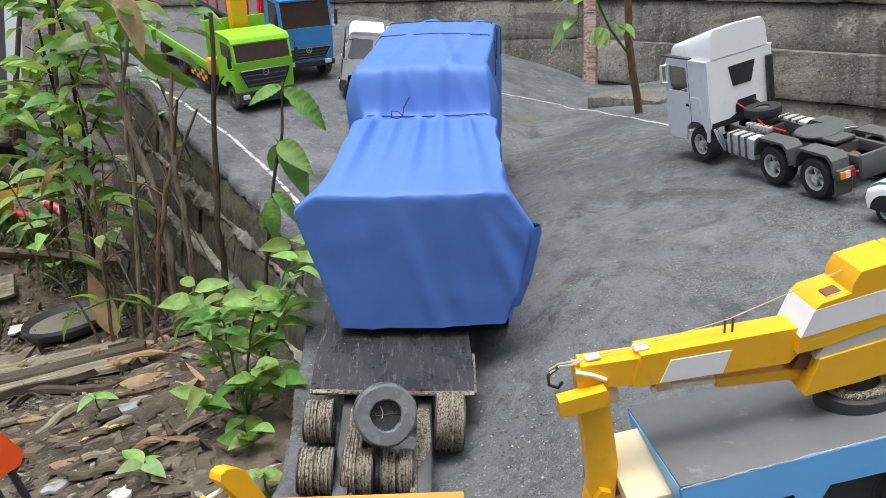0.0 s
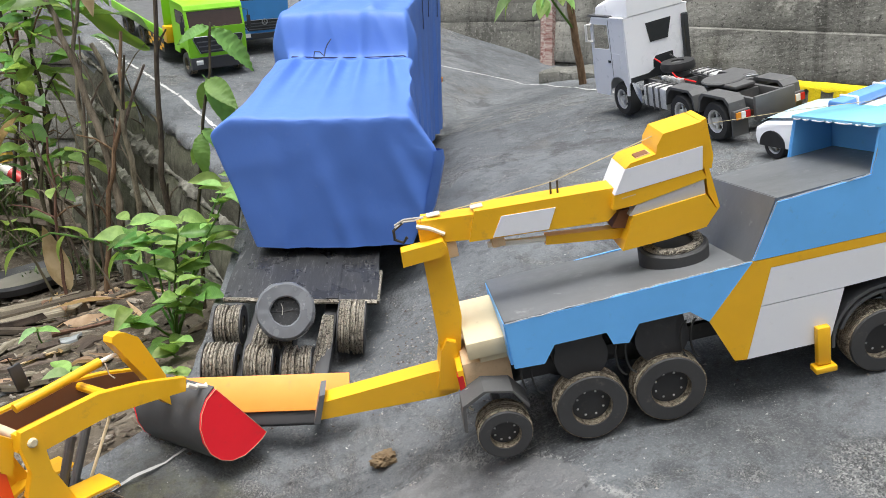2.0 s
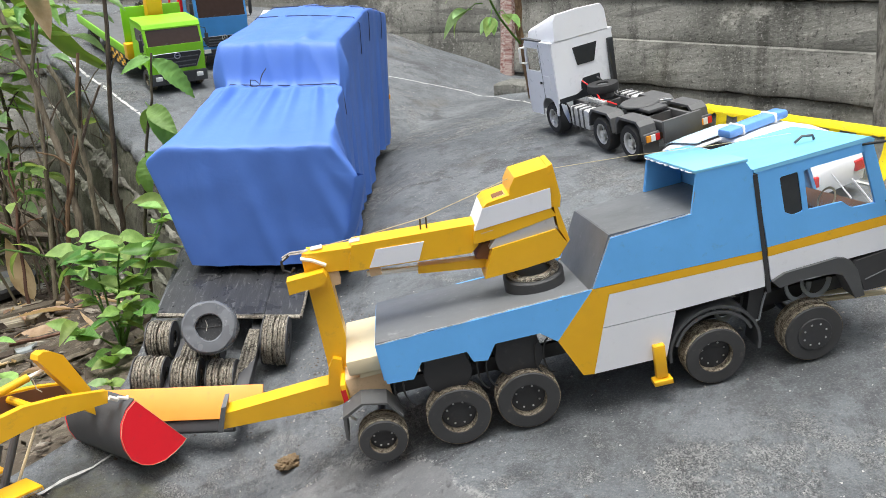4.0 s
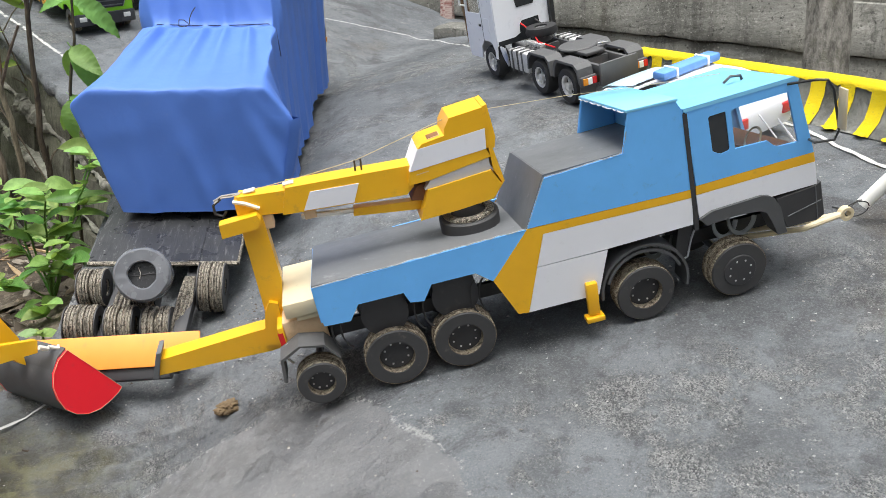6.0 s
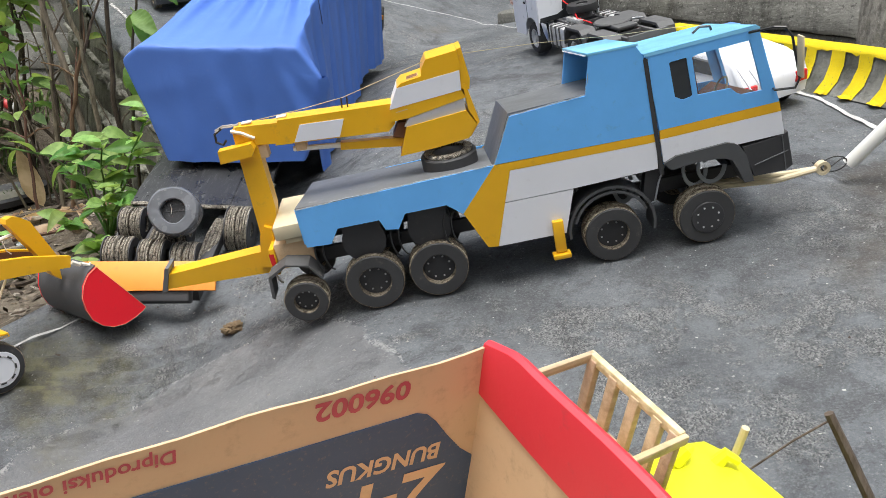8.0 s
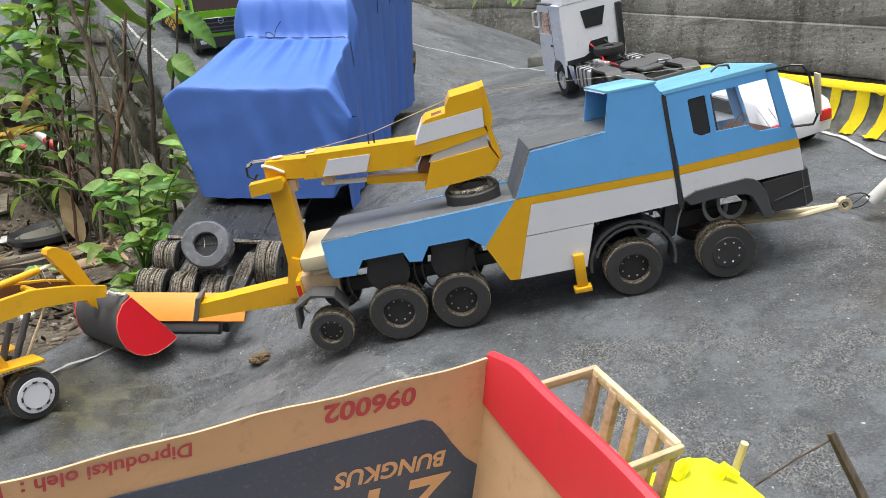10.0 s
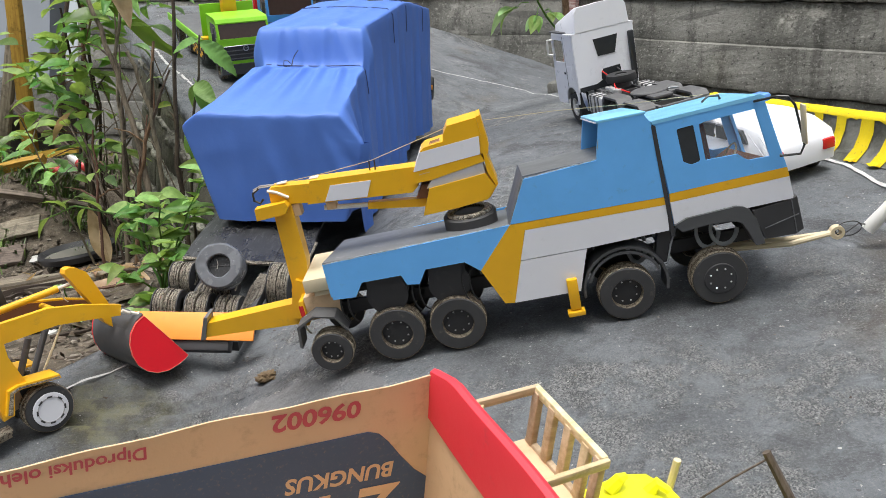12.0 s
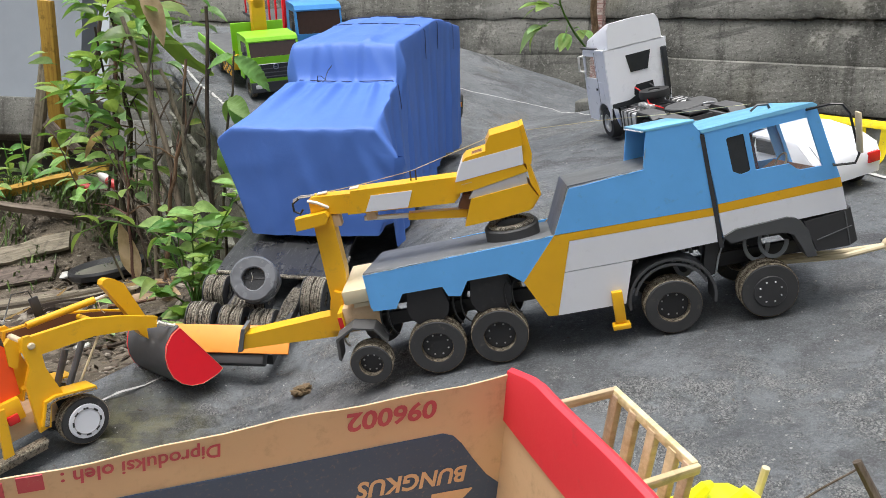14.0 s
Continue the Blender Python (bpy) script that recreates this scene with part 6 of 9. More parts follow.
    part("glue_trail", bm, M_GLUE, spare, "dried glue trail")
    # leaf springs of bent card strips
    for u in (-0.068, 0.045):
        for k in range(4):
            bm = tube(B(), [(u + 0.005 * k, -0.03, -0.015), (u + 0.006 * k, -0.10, -0.005 - 0.005 * k), (u - 0.01 + 0.006 * k, -0.2, -0.035)], 0.0035, 6)
            part("leaf_spring", bm, M_TREAD_DARK, t)
    # orange rear board carried by card legs
    p0, p1 = back @ Vector((-0.835, 0.268, 0.062)), back @ Vector((-0.528, 0.262, 0.006))
    d = (p1 - p0).normalized()
    up = Vector((0, 0.75, 0.66)).normalized()
    up = (up - d * up.dot(d)).normalized()
    m2 = axes_pose(p0, d, up.cross(d), up)
    bm = B()
    block(bm, (0.02, -0.003, -0.050), ((p1 - p0).length, 0.003, 0.006), bevel=0.001)
    part("rear_board", bm, M_ORANGE, t, "orange rear board", m2)
    bm = B()
    block(bm, (0.04, 0.004, -0.07), ((p1 - p0).length - 0.05, 0.03, -0.034), bevel=0.004)
    part("rear_axle_box", bm, M_BLACK, t, "", m2)
    bm = B()
    for s in (0.06, 0.2, 0.27):
        block(bm, (s, 0.006, -0.048), (s + 0.02, 0.012, -0.030))
    part("board_bracket", bm, M_CREAM, t, "", m2)
    # wheels and lamp of the hidden truck, at the far end
    c = back @ Vector((-0.300, 1.945, 0.115))
    for k in range(2):
        bm = B()
        lathe(bm, [(0.02, -0.02), (0.042, -0.02), (0.047, -0.012), (0.047, 0.012), (0.042, 0.02), (0.02, 0.02)], (0, 0, 0), 28)
        part("far_wheel", bm, M_RUBBER, t, "", Matrix.Translation(c + Vector((-0.01 - 0.26 * k, 0, 0.0))) @ Matrix.Rotation(radians(90), 4, "Z"))
    bm = B()
    block(bm, (-0.024, -0.07, 0.02), (0.006, -0.05, 0.075), Matrix.Translation(c), 0.002)
    part("far_bumper", bm, M_BLACK, t)
    for k, mat in enumerate((M_LAMP_RED, M_LAMP_ORANGE)):
        bm = B()
        block(bm, (-0.02 + 0.018 * k, -0.074, 0.022), (-0.003 + 0.018 * k, -0.069, 0.038), Matrix.Translation(c))
        part("far_lamp", bm, mat, t)


make_trailer()


# ---- parked model trucks on the upper road ----
def cab_truck(name, m, paint_mat, label, width, height, length, bed, grille_bars=3, badge="ring", pane=None, bumper_mat=None, screen=0.70, grille=(0.345, 0.585), bumper=(0.12, 0.29)):
    """A cab-over truck. local x forward, y left, z up; the nose is at x = 0."""
    t = thing(name, m, label, "toy truck", "parked model trucks")
    pane, bumper_mat = pane or M_TINT_BROWN, bumper_mat or paint_mat
    w, h = width / 2, height
    base = 0.28 * h
    lift = lambda f: (grille[0] + (f - 0.335) / 0.19 * (grille[1] - grille[0])) * h
    cab_l = 0.36 * width + 0.08
    side = [(-cab_l, base), (-0.105, base), (-0.095, 0.36 * h), (-0.055, 0.40 * h), (-0.018, 0.36 * h), (-0.006, base * 0.62), (0.0, base * 0.62), (0.0, (screen - 0.015) * h), (-0.07 * h, h * 0.97), (-0.1 * h, h), (-cab_l, h)]
    win = [(-cab_l * 0.72, (screen + 0.03) * h), (-0.10 * h, screen * h), (-0.05 * h, (screen + 0.03) * h), (-0.11 * h, 0.92 * h), (-cab_l * 0.72, 0.92 * h)]
    for y in (w, -w):
        part("cab_side", plate(B(), side, y - 0.002, y + 0.002, "uh", [win]), paint_mat, t)
        part("side_pane", plate(B(), win, y - 0.001, y + 0.001), pane, t)
    part("cab_nose", plate(B(), [(0.001, base * 0.62), (0.005, base * 0.62), (0.005, (screen + 0.005) * h), (0.001, (screen + 0.005) * h)], -w, w), paint_mat, t)
    part("windscreen", plate(B(), [(-0.001, screen * h), (0.003, screen * h), (-0.071 * h, 0.94 * h), (-0.076 * h, 0.94 * h)], -w + 0.006, w - 0.006), pane, t, "tinted windscreen")
    for y in (-w, w - 0.007):
        part("pillar", plate(B(), [(-0.001, (screen - 0.01) * h), (0.004, (screen - 0.01) * h), (-0.069 * h, 0.97 * h), (-0.08 * h, 0.97 * h)], y, y + 0.007), paint_mat, t)
    part("cab_roof", plate(B(), [(-cab_l, 0.985 * h), (-0.09 * h, 0.955 * h), (-0.06 * h, 0.930 * h), (-0.055 * h, 0.950 * h), (-0.09 * h, 1.005 * h), (-0.14 * h, 1.02 * h), (-cab_l, 1.025 * h)], -w - 0.002, w + 0.002), paint_mat, t)
    for q in (0.16, -0.42):
        part("wiper", tube(B(), [(0.006, w * q, (screen + 0.003) * h), (-0.010, w * (q + 0.45), (screen + 0.075) * h)], 0.0009, 5), M_WIRE, t)
    part("cab_back", plate(B(), [(-w, base), (w, base), (w, h), (-w, h)], -cab_l - 0.003, -cab_l, "vh"), paint_mat, t)
    part("grille", plate(B(), [(-w * 0.66, lift(0.335)), (w * 0.66, lift(0.335)), (w * 0.88, lift(0.50)), (w * 0.84, lift(0.525)), (-w * 0.84, lift(0.525)), (-w * 0.88, lift(0.50))], 0.004, 0.008, "vh"), M_BLACK, t, "black grille")
    for k in range(grille_bars):
        z = lift(0.355 + 0.052 * k)
        part("grille_bar", plate(B(), [(-w * (0.64 + 0.06 * k), z), (w * (0.64 + 0.06 * k), z), (w * (0.64 + 0.06 * k), z + 0.004), (-w * (0.64 + 0.06 * k), z + 0.004)], 0.007, 0.010, "vh"), M_DECK, t)
    bm = B()
    lathe(bm, [(0.009, -0.001), (0.0125, -0.001), (0.0125, 0.001), (0.009, 0.001)], (0, 0, 0), 20)
    if badge == "star":
        for k in range(3):
            a = math.pi / 2 + 2 * math.pi * k / 3
            tube(bm, [(0, 0, 0), (0.0105 * math.cos(a), 0, 0.0105 * math.sin(a))], 0.0012, 5)
    else:
        block(bm, (-0.0095, -0.001, -0.0012), (0.0095, 0.001, 0.0012))
    part("badge", bm, M_STEEL, t, "round bright metal badge", Matrix.Translation((0.012, 0, lift(0.490))) @ Matrix.Rotation(radians(90), 4, "Z"))
    part("bumper", plate(B(), [(-0.012, bumper[0] * h), (0.010, bumper[0] * h), (0.014, (bumper[0] + 0.03) * h), (0.012, bumper[1] * h), (-0.012, bumper[1] * h)], -w - 0.002, w + 0.002), bumper_mat, t, "front bumper")
    part("intake", plate(B(), [(-w * 0.52, (bumper[0] + 0.01) * h), (w * 0.52, (bumper[0] + 0.01) * h), (w * 0.62, bumper[1] * h), (-w * 0.62, bumper[1] * h)], 0.012, 0.0165, "vh"), M_BLACK, t, "black lower intake")
    for s in (-1, 1):
        part("grille_edge", tube(B(), [(0.0095, s * w * 0.66, lift(0.335)), (0.0095, s * w * 0.88, lift(0.50)), (0.0095, s * w * 0.84, lift(0.525)), (0.0095, 0, lift(0.528))], 0.0012, 5), M_STEEL, t)
    for y in (-w * 0.86, w * 0.62):
        bm = B()
        block(bm, (0.010, y, (bumper[0] + 0.07) * h), (0.0165, y + w * 0.24, (bumper[1] - 0.035) * h), bevel=0.002)
        part("headlamp", bm, M_LAMP_WHITE, t)
    for s in (-1, 1):
        bm = tube(B(), [(-0.03, s * w, 0.9 * h), (0.0, s * (w + 0.016), 0.9 * h), (0.002, s * (w + 0.018), 0.62 * h), (-0.01, s * w, 0.6 * h)], 0.0018, 5)
        part("mirror_arm", bm, M_WIRE, t)
        bm = B()
        block(bm, (-0.002, s * (w + 0.018) - 0.007, 0.64 * h), (0.004, s * (w + 0.018) + 0.007, 0.82 * h), bevel=0.002)
        part("mirror", bm, M_BLACK, t)
    bm = B()
    for y in (-w * 0.5, w * 0.35):
        block(bm, (-length, y, 0.2 * h), (-0.02, y + 0.012, 0.27 * h))
    part("chassis_frame", bm, M_BLACK, t)
    r = 0.165 * h
    for u in (-0.055, -length * 0.62, -length * 0.86):
        for s in (-1, 1):
            card_wheel(t, u, s * (w - 0.002), r, r, 0.03, s < 0)
    if bed:
        bed(t, w, h, -cab_l - 0.012, -length)
    return t


def green_bed(t, w, h, u0, u1):
    bm = B()
    u0 -= 0.065
    block(bm, (u1, -w - 0.005, 0.40 * h), (u0, w + 0.005, 0.43 * h), bevel=0.001)
    part("bed_floor", bm, M_DECK, t, "grey tilting bed floor")
    for s in (-1, 1):
        y = s * (w + 0.006)
        bm = B()
        block(bm, (u1, y - 0.003, 0.36 * h), (u0, y + 0.003, 0.50 * h), bevel=0.001)
        part("bed_side", bm, M_GREEN, t)
        bm = B()
        block(bm, (u0 - 0.2, y - 0.005, 0.16 * h), (u0 - 0.02, y + 0.001 * s, 0.36 * h))
        guard = part("side_guard", bm, M_BLACK, t, "black and yellow checked side guard")
        for k in range(6):
            for r in range(3):
                if (k + r) % 2 == 0:
                    bm = B()
                    ys = sorted((y - 0.005 * 1 if s < 0 else y + 0.001, y - 0.0065 if s < 0 else y + 0.003))
                    block(bm, (u0 - 0.2 + 0.03 * k, ys[0], (0.17 + 0.06 * r) * h), (u0 - 0.173 + 0.03 * k, ys[1], (0.225 + 0.06 * r) * h))
                    part("check", bm, M_YELLOW, guard)
    bm = B()
    block(bm, (u0 - 0.004, -w - 0.008, 0.40 * h), (u0 + 0.004, w + 0.008, 1.12 * h), bevel=0.001)
    part("headboard", bm, M_GREEN, t)
    # yellow loader crane behind the cab
    bm = B()
    block(bm, (u0 + 0.012, -0.03, 0.43 * h), (u0 + 0.055, 0.03, 1.5 * h), bevel=0.003)
    part("crane_post", bm, M_YELLOW, t, "yellow crane post")
    bm = plate(B(), [(u0 + 0.055, 1.38 * h), (u0 + 0.055, 1.56 * h), (u0 - 0.07, 1.64 * h), (u0 - 0.34, 1.60 * h), (u0 - 0.35, 1.48 * h), (u0 - 0.09, 1.5 * h), (u0 + 0.01, 1.36 * h)], -0.02, 0.02)
    part("crane_boom", bm, M_YELLOW, t, "folded yellow crane boom")
    for s in (-1, 1):
        bm = B()
        block(bm, (u0 + 0.012, s * w - 0.02, 0.36 * h), (u0 + 0.05, s * w + 0.02, 0.60 * h), bevel=0.002)
        part("control_box", bm, M_YELLOW, t)


def red_bed(t, w, h, u0, u1):
    bm = B()
    block(bm, (u1, -w - 0.008, 0.42 * h), (u0, w + 0.008, 0.47 * h))
    part("bed_floor", bm, M_DARK, t)
    for s in (-1, 1):
        for k in range(7):
            bm = B()
            u = u0 - 0.02 - (u0 - u1 - 0.04) * k / 6.5
            block(bm, (u - 0.02, s * (w + 0.006) - 0.003, 0.47 * h), (u, s * (w + 0.006) + 0.003, 1.1 * h), bevel=0.001)
            part("side_board", bm, M_RED, t)
        bm = B()
        block(bm, (u1, s * (w + 0.006) - 0.005, 1.08 * h), (u0, s * (w + 0.006) + 0.005, 1.13 * h))
        part("top_rail", bm, M_RED, t)
    bm = B()
    block(bm, (u0 - 0.004, -w - 0.01, 0.45 * h), (u0 + 0.004, w + 0.01, 1.16 * h), bevel=0.001)
    part("headboard", bm, M_RED, t)


def box_bed(t, w, h, u0, u1):
    for y in (w, -w):
        part("quarter_window", plate(B(), [(u0 + 0.017, 0.64 * h), (u0 + 0.034, 0.62 * h), (u0 + 0.036, 0.91 * h), (u0 + 0.019, 0.92 * h)], y - 0.003, y + 0.003), M_TINT, t, "narrow black quarter window")
    bm = B()
    block(bm, (u1, -w, 0.3 * h), (u0, w, 0.98 * h), bevel=0.004)
    part("van_body", bm, M_WHITE, t)


def nose_pose(x, y, deg):
    """Standing on the upper road, which is level across: x forward along deg."""
    f = Vector((math.cos(radians(deg)), math.sin(radians(deg)), 0))
    o = Vector((x, y, road_z(x, y) + 0.004))
    e = 0.05
    f.z = (road_z(x + f.x * e, y + f.y * e) - road_z(x - f.x * e, y - f.y * e)) / (2 * e)
    l = Vector((-f.y, f.x, 0))
    l.z = (road_z(x + l.x * e, y + l.y * e) - road_z(x - l.x * e, y - l.y * e)) / (2 * e)
    f.normalize()
    l = (l - f * l.dot(f)).normalized()
    return ROAD @ axes_pose(o, f, l, f.cross(l))


cab_truck("crane_truck", nose_pose(-1.085, 2.20, -58), M_GREEN, "lime green card truck with yellow folding crane", 0.215, 0.25, 0.95, green_bed, bumper_mat=M_DARK)
cab_truck("cargo_truck", nose_pose(-0.972, 2.56, -60), M_TRUCKBLUE, "blue card truck with red slatted bed", 0.215, 0.325, 1.05, red_bed, badge="star", bumper_mat=M_NAVY, screen=0.63, grille=(0.265, 0.395), bumper=(0.165, 0.235))
cab_truck("box_truck", nose_pose(-0.835, 2.42, -176), M_WHITE, "white card box truck partly behind the tarpaulin", 0.17, 0.25, 0.40, box_bed, pane=M_PANE_GREY, bumper_mat=M_DARK, screen=0.60)


# ---- small white car with a light bar ----
M_BAR = plain("blue_bar_plastic", (0.14, 0.32, 0.72), 0.25)
# bonnet colour with the sky's reflection mixed into the white
M_SKY_TINT = plain("sky_tinted_white_paint", (0.52, 0.72, 0.86), 0.25, 0, 25, 0.15)


def make_car():
    c = thing("patrol_car", ROAD @ pose(0.5235, 0.703, -0.003, 0, 0, 112), "white model patrol car with sky-tinted bonnet and light bar", "toy car")
    # local x forward, width along y
    w = 0.085
    prof = [(-0.195, 0.032), (-0.202, 0.070), (-0.192, 0.094), (-0.158, 0.118), (-0.08, 0.129), (0.03, 0.126), (0.105, 0.094), (0.19, 0.083), (0.215, 0.068), (0.220, 0.05), (0.215, 0.032)]
    bm, rows = B(), []
    for y, s, dz in ((-w, 0.975, -0.004), (-w * 0.94, 1.0, 0.0), (0, 1.01, 0.003), (w * 0.94, 1.0, 0.0), (w, 0.975, -0.004)):
        rows.append([(u * s, y * (0.86 if z > 0.1 else 1), z + (dz if z > 0.05 else 0)) for u, z in prof])
    vs = grid_sheet(bm, rows)
    bm.faces.new(vs[0])
    bm.faces.new(vs[-1])
    part("body", bm, M_WHITE, c, "glossy white car body", angle=40)
    for s in (-1, 1):
        for loop in ([(-0.135, 0.091), (-0.03, 0.091), (-0.03, 0.120), (-0.115, 0.117)], [(-0.02, 0.091), (0.09, 0.094), (0.03, 0.119), (-0.02, 0.120)]):
            part("side_window", plate(B(), loop, s * w * 0.9 - 0.005, s * w * 0.9 + 0.005), M_TINT, c)
        bm = B()
        block(bm, (0.198, s * w * 0.66 - 0.018, 0.052), (0.221, s * w * 0.66 + 0.018, 0.068), bevel=0.003)
        part("headlamp", bm, M_LAMP_WHITE, c)
        bm = B()
        block(bm, (-0.205, s * w * 0.74 - 0.014, 0.056), (-0.194, s * w * 0.74 + 0.014, 0.078), bevel=0.002)
        part("tail_lamp", bm, M_LAMP_RED, c)
        bm = B()
        block(bm, (-0.09, s * (w + 0.0005) - 0.0014, 0.048), (0.11, s * (w + 0.0005) + 0.0014, 0.062))
        part("door_stripe", bm, M_BLUE, c)
        for u in (-0.135, 0.168):
            bm = plate(B(), [(u + 0.036 * math.cos(q), 0.031 + 0.036 * math.sin(q)) for q in np.linspace(0, math.pi, 12)], s * w - 0.0015, s * w + 0.0012)
            part("wheel_arch", bm, M_RUBBER, c)
            model_wheel(c, u, s * (w - 0.004), 0.031, 0.030, 0.022, s < 0)
    part("windscreen", plate(B(), [(0.102, 0.0985), (0.034, 0.1270), (0.031, 0.1305), (0.104, 0.1015)], -w * 0.72, w * 0.72), M_TINT, c)
    bm, rows = B(), []
    for y in (-0.076, -0.03, 0.03, 0.076):
        rows.append([(u, y, z + 0.0045 + 0.0028 * (1 - abs(y) / 0.085)) for u, z in ((0.100, 0.0975), (0.15, 0.0905), (0.190, 0.0850), (0.214, 0.0720))])
    grid_sheet(bm, rows)
    part("bonnet", bm, M_SKY_TINT, c, "bonnet coloured pale blue for the reflected sky")
    bm = B()
    block(bm, (-0.012, -0.083, 0.131), (0.026, 0.083, 0.150), bevel=0.006)
    bar = part("light_bar", bm, M_BAR, c, "blue plastic light bar")
    for y in (-0.045, 0.045):
        bm = B()
        block(bm, (-0.014, y - 0.003, 0.130), (0.028, y + 0.003, 0.152), bevel=0.002)
        part("clip", bm, M_PIPE, bar)


make_car()


# ---- yellow card wheel loader ----
def make_loader():
    ph = radians(53)
    f, rt = Vector((math.cos(ph), math.sin(ph), 0)), Vector((math.sin(ph), -math.cos(ph), 0))
    l = thing("wheel_loader", ROAD @ axes_pose(Vector((-0.8368, -0.0070, -0.0375)), f, -rt, Vector((0, 0, 1))), "yellow card wheel loader with a red-ended bucket", "toy loader")
    # local x forward, y left: the near side is y = 0
    arm = [(-0.024, 0.216), (-0.030, 0.195), (-0.003, 0.179), (0.085, 0.169), (0.140, 0.152), (0.193, 0.134), (0.201, 0.152), (0.140, 0.182), (0.083, 0.203), (0.035, 0.209)]
    part("lift_arm", plate(B(), arm, 0.015, 0.028), M_YELLOW, l, "bent yellow lift arm")
    far_arm = part("lift_arm", plate(B(), arm, 0.104, 0.116), M_YELLOW, l, "bent yellow lift arm")
    # inner face of the far arm; its shadow is put into the brown
    inset = [(-0.020, 0.212), (-0.026, 0.197), (-0.002, 0.182), (0.085, 0.172), (0.140, 0.155), (0.191, 0.137), (0.198, 0.150), (0.139, 0.179), (0.082, 0.200), (0.035, 0.206)]
    part("bare_inside", plate(B(), inset, 0.1022, 0.1042), M_BROWN, far_arm, "bare card inner face, browned for its shade")
    part("cross_tube", tube(B(), [(0.10, 0.020, 0.186), (0.10, 0.112, 0.186)], 0.006, 10), M_YELLOW, l)
    part("tilt_link", plate(B(), [(0.142, 0.236), (0.146, 0.243), (0.155, 0.244), (0.166, 0.238), (0.179, 0.224), (0.196, 0.151), (0.187, 0.106), (0.176, 0.122), (0.168, 0.163)], 0.056, 0.078), M_YELLOW, l, "yellow tilt link")
    part("tilt_ram", tube(B(), [(0.010, 0.085, 0.215), (0.130, 0.085, 0.209)], 0.0066, 12), M_YELLOW, l, "yellow tilt ram")
    part("ram_rod", tube(B(), [(0.128, 0.085, 0.209), (0.156, 0.075, 0.210)], 0.0036, 8), M_GLUE, l)
    part("loose_wire", tube(B(), [(0.132, 0.076, 0.207), (0.131, 0.075, 0.190), (0.136, 0.075, 0.181)], 0.0009, 5), M_GLUE, l)
    # bucket: a rounded trough with red cheeks
    arc = [(0.224, 0.121), (0.206, 0.115), (0.190, 0.101), (0.181, 0.082), (0.178, 0.060), (0.182, 0.038), (0.193, 0.019), (0.210, 0.006), (0.231, -0.001), (0.254, 0.000), (0.270, 0.003), (0.279, 0.007)]
    far = 0.152
    bm = B()
    outer = grid_sheet(bm, [[(u, y, h) for u, h in arc] for y in np.linspace(-0.003, far, 8)])
    inner = grid_sheet(bm, [[(u + 0.004 * (0.235 - u) / 0.05, y, h + 0.0035) for u, h in arc] for y in np.linspace(-0.003, far, 8)])
    last = len(arc) - 1
    for a, b in ((0, 0), (-1, -1)):
        for i in range(last):
            bm.faces.new((outer[a][i], outer[a][i + 1], inner[b][i + 1], inner[b][i]))
    for k in range(7):
        for i in (0, last):
            bm.faces.new((outer[k][i], outer[k + 1][i], inner[k + 1][i], inner[k][i]))
    part("bucket", bm, M_DARK, l, "dark rolled card bucket", angle=60)
    for y in (-0.0065, far):
        part("bucket_cheek", plate(B(), arc, y, y + 0.0035), M_RED, l, "red card bucket end")
    bm = B()
    edge = [(u + 0.0006 * math.cos(3 * i), -0.0068, h) for i, (u, h) in enumerate(arc)]
    tube(bm, edge, 0.0004, 5)
    tube(bm, [edge[-1], edge[0]], 0.0004, 5)
    part("cheek_edge", bm, M_KRAFT, l, "raw card edge of the bucket end")
    bm = tube(B(), [(0.196, 0.010, 0.143), (0.205, 0.008, 0.134), (0.213, 0.018, 0.130), (0.222, 0.010, 0.124), (0.228, 0.020, 0.122)], 0.0042, 6, 0.0025)
    part("string_wrap", bm, M_GLUE, l, "greyish string wrapped round the joint")
    tower = [(-0.029, 0.206), (-0.022, 0.221), (-0.012, 0.220), (-0.003, 0.204), (-0.008, 0.159), (0.002, 0.105), (-0.022, 0.106), (-0.036, 0.062), (-0.053, 0.060), (-0.045, 0.146), (-0.030, 0.170)]
    for y0, y1 in ((0.003, 0.0135), (0.118, 0.1285)):
        part("tower", plate(B(), tower, y0, y1), M_YELLOW, l, "yellow arm tower")
    bm = B()
    puck(bm, 0.006, -0.001, 0.132, (-0.0155, 0, 0.203), 12)
    part("pin", bm, M_CREAM, l)
    part("rear_tower", plate(B(), [(-0.046, 0.215), (-0.036, 0.222), (-0.024, 0.208), (-0.042, 0.168), (-0.052, 0.180)], 0.026, 0.040), M_YELLOW, l)
    bm = B()
    block(bm, (-0.20, 0.035, 0.055), (-0.006, 0.118, 0.090), bevel=0.002)
    part("body", bm, M_KRAFT, l, "bare card loader body")
    bm = B()
    block(bm, (-0.25, 0.020, 0.090), (-0.058, 0.128, 0.128), bevel=0.003)
    part("engine_cover", bm, M_YELLOW, l)
    for k in range(3):
        bm = B()
        block(bm, (-0.150, 0.008 + 0.012 * k, 0.036 - 0.010 * k), (-0.045, 0.030 + 0.012 * k, 0.042 - 0.010 * k), bevel=0.001)
        part("loose_card", bm, M_TREAD, l, "frayed strip of corrugated card")
    cab = part("cab", plate(B(), [(-0.160, 0.128), (-0.052, 0.128), (-0.043, 0.205), (-0.050, 0.216), (-0.160, 0.216)], 0.030, 0.118), M_ORANGE_RED, l, "orange card cab")
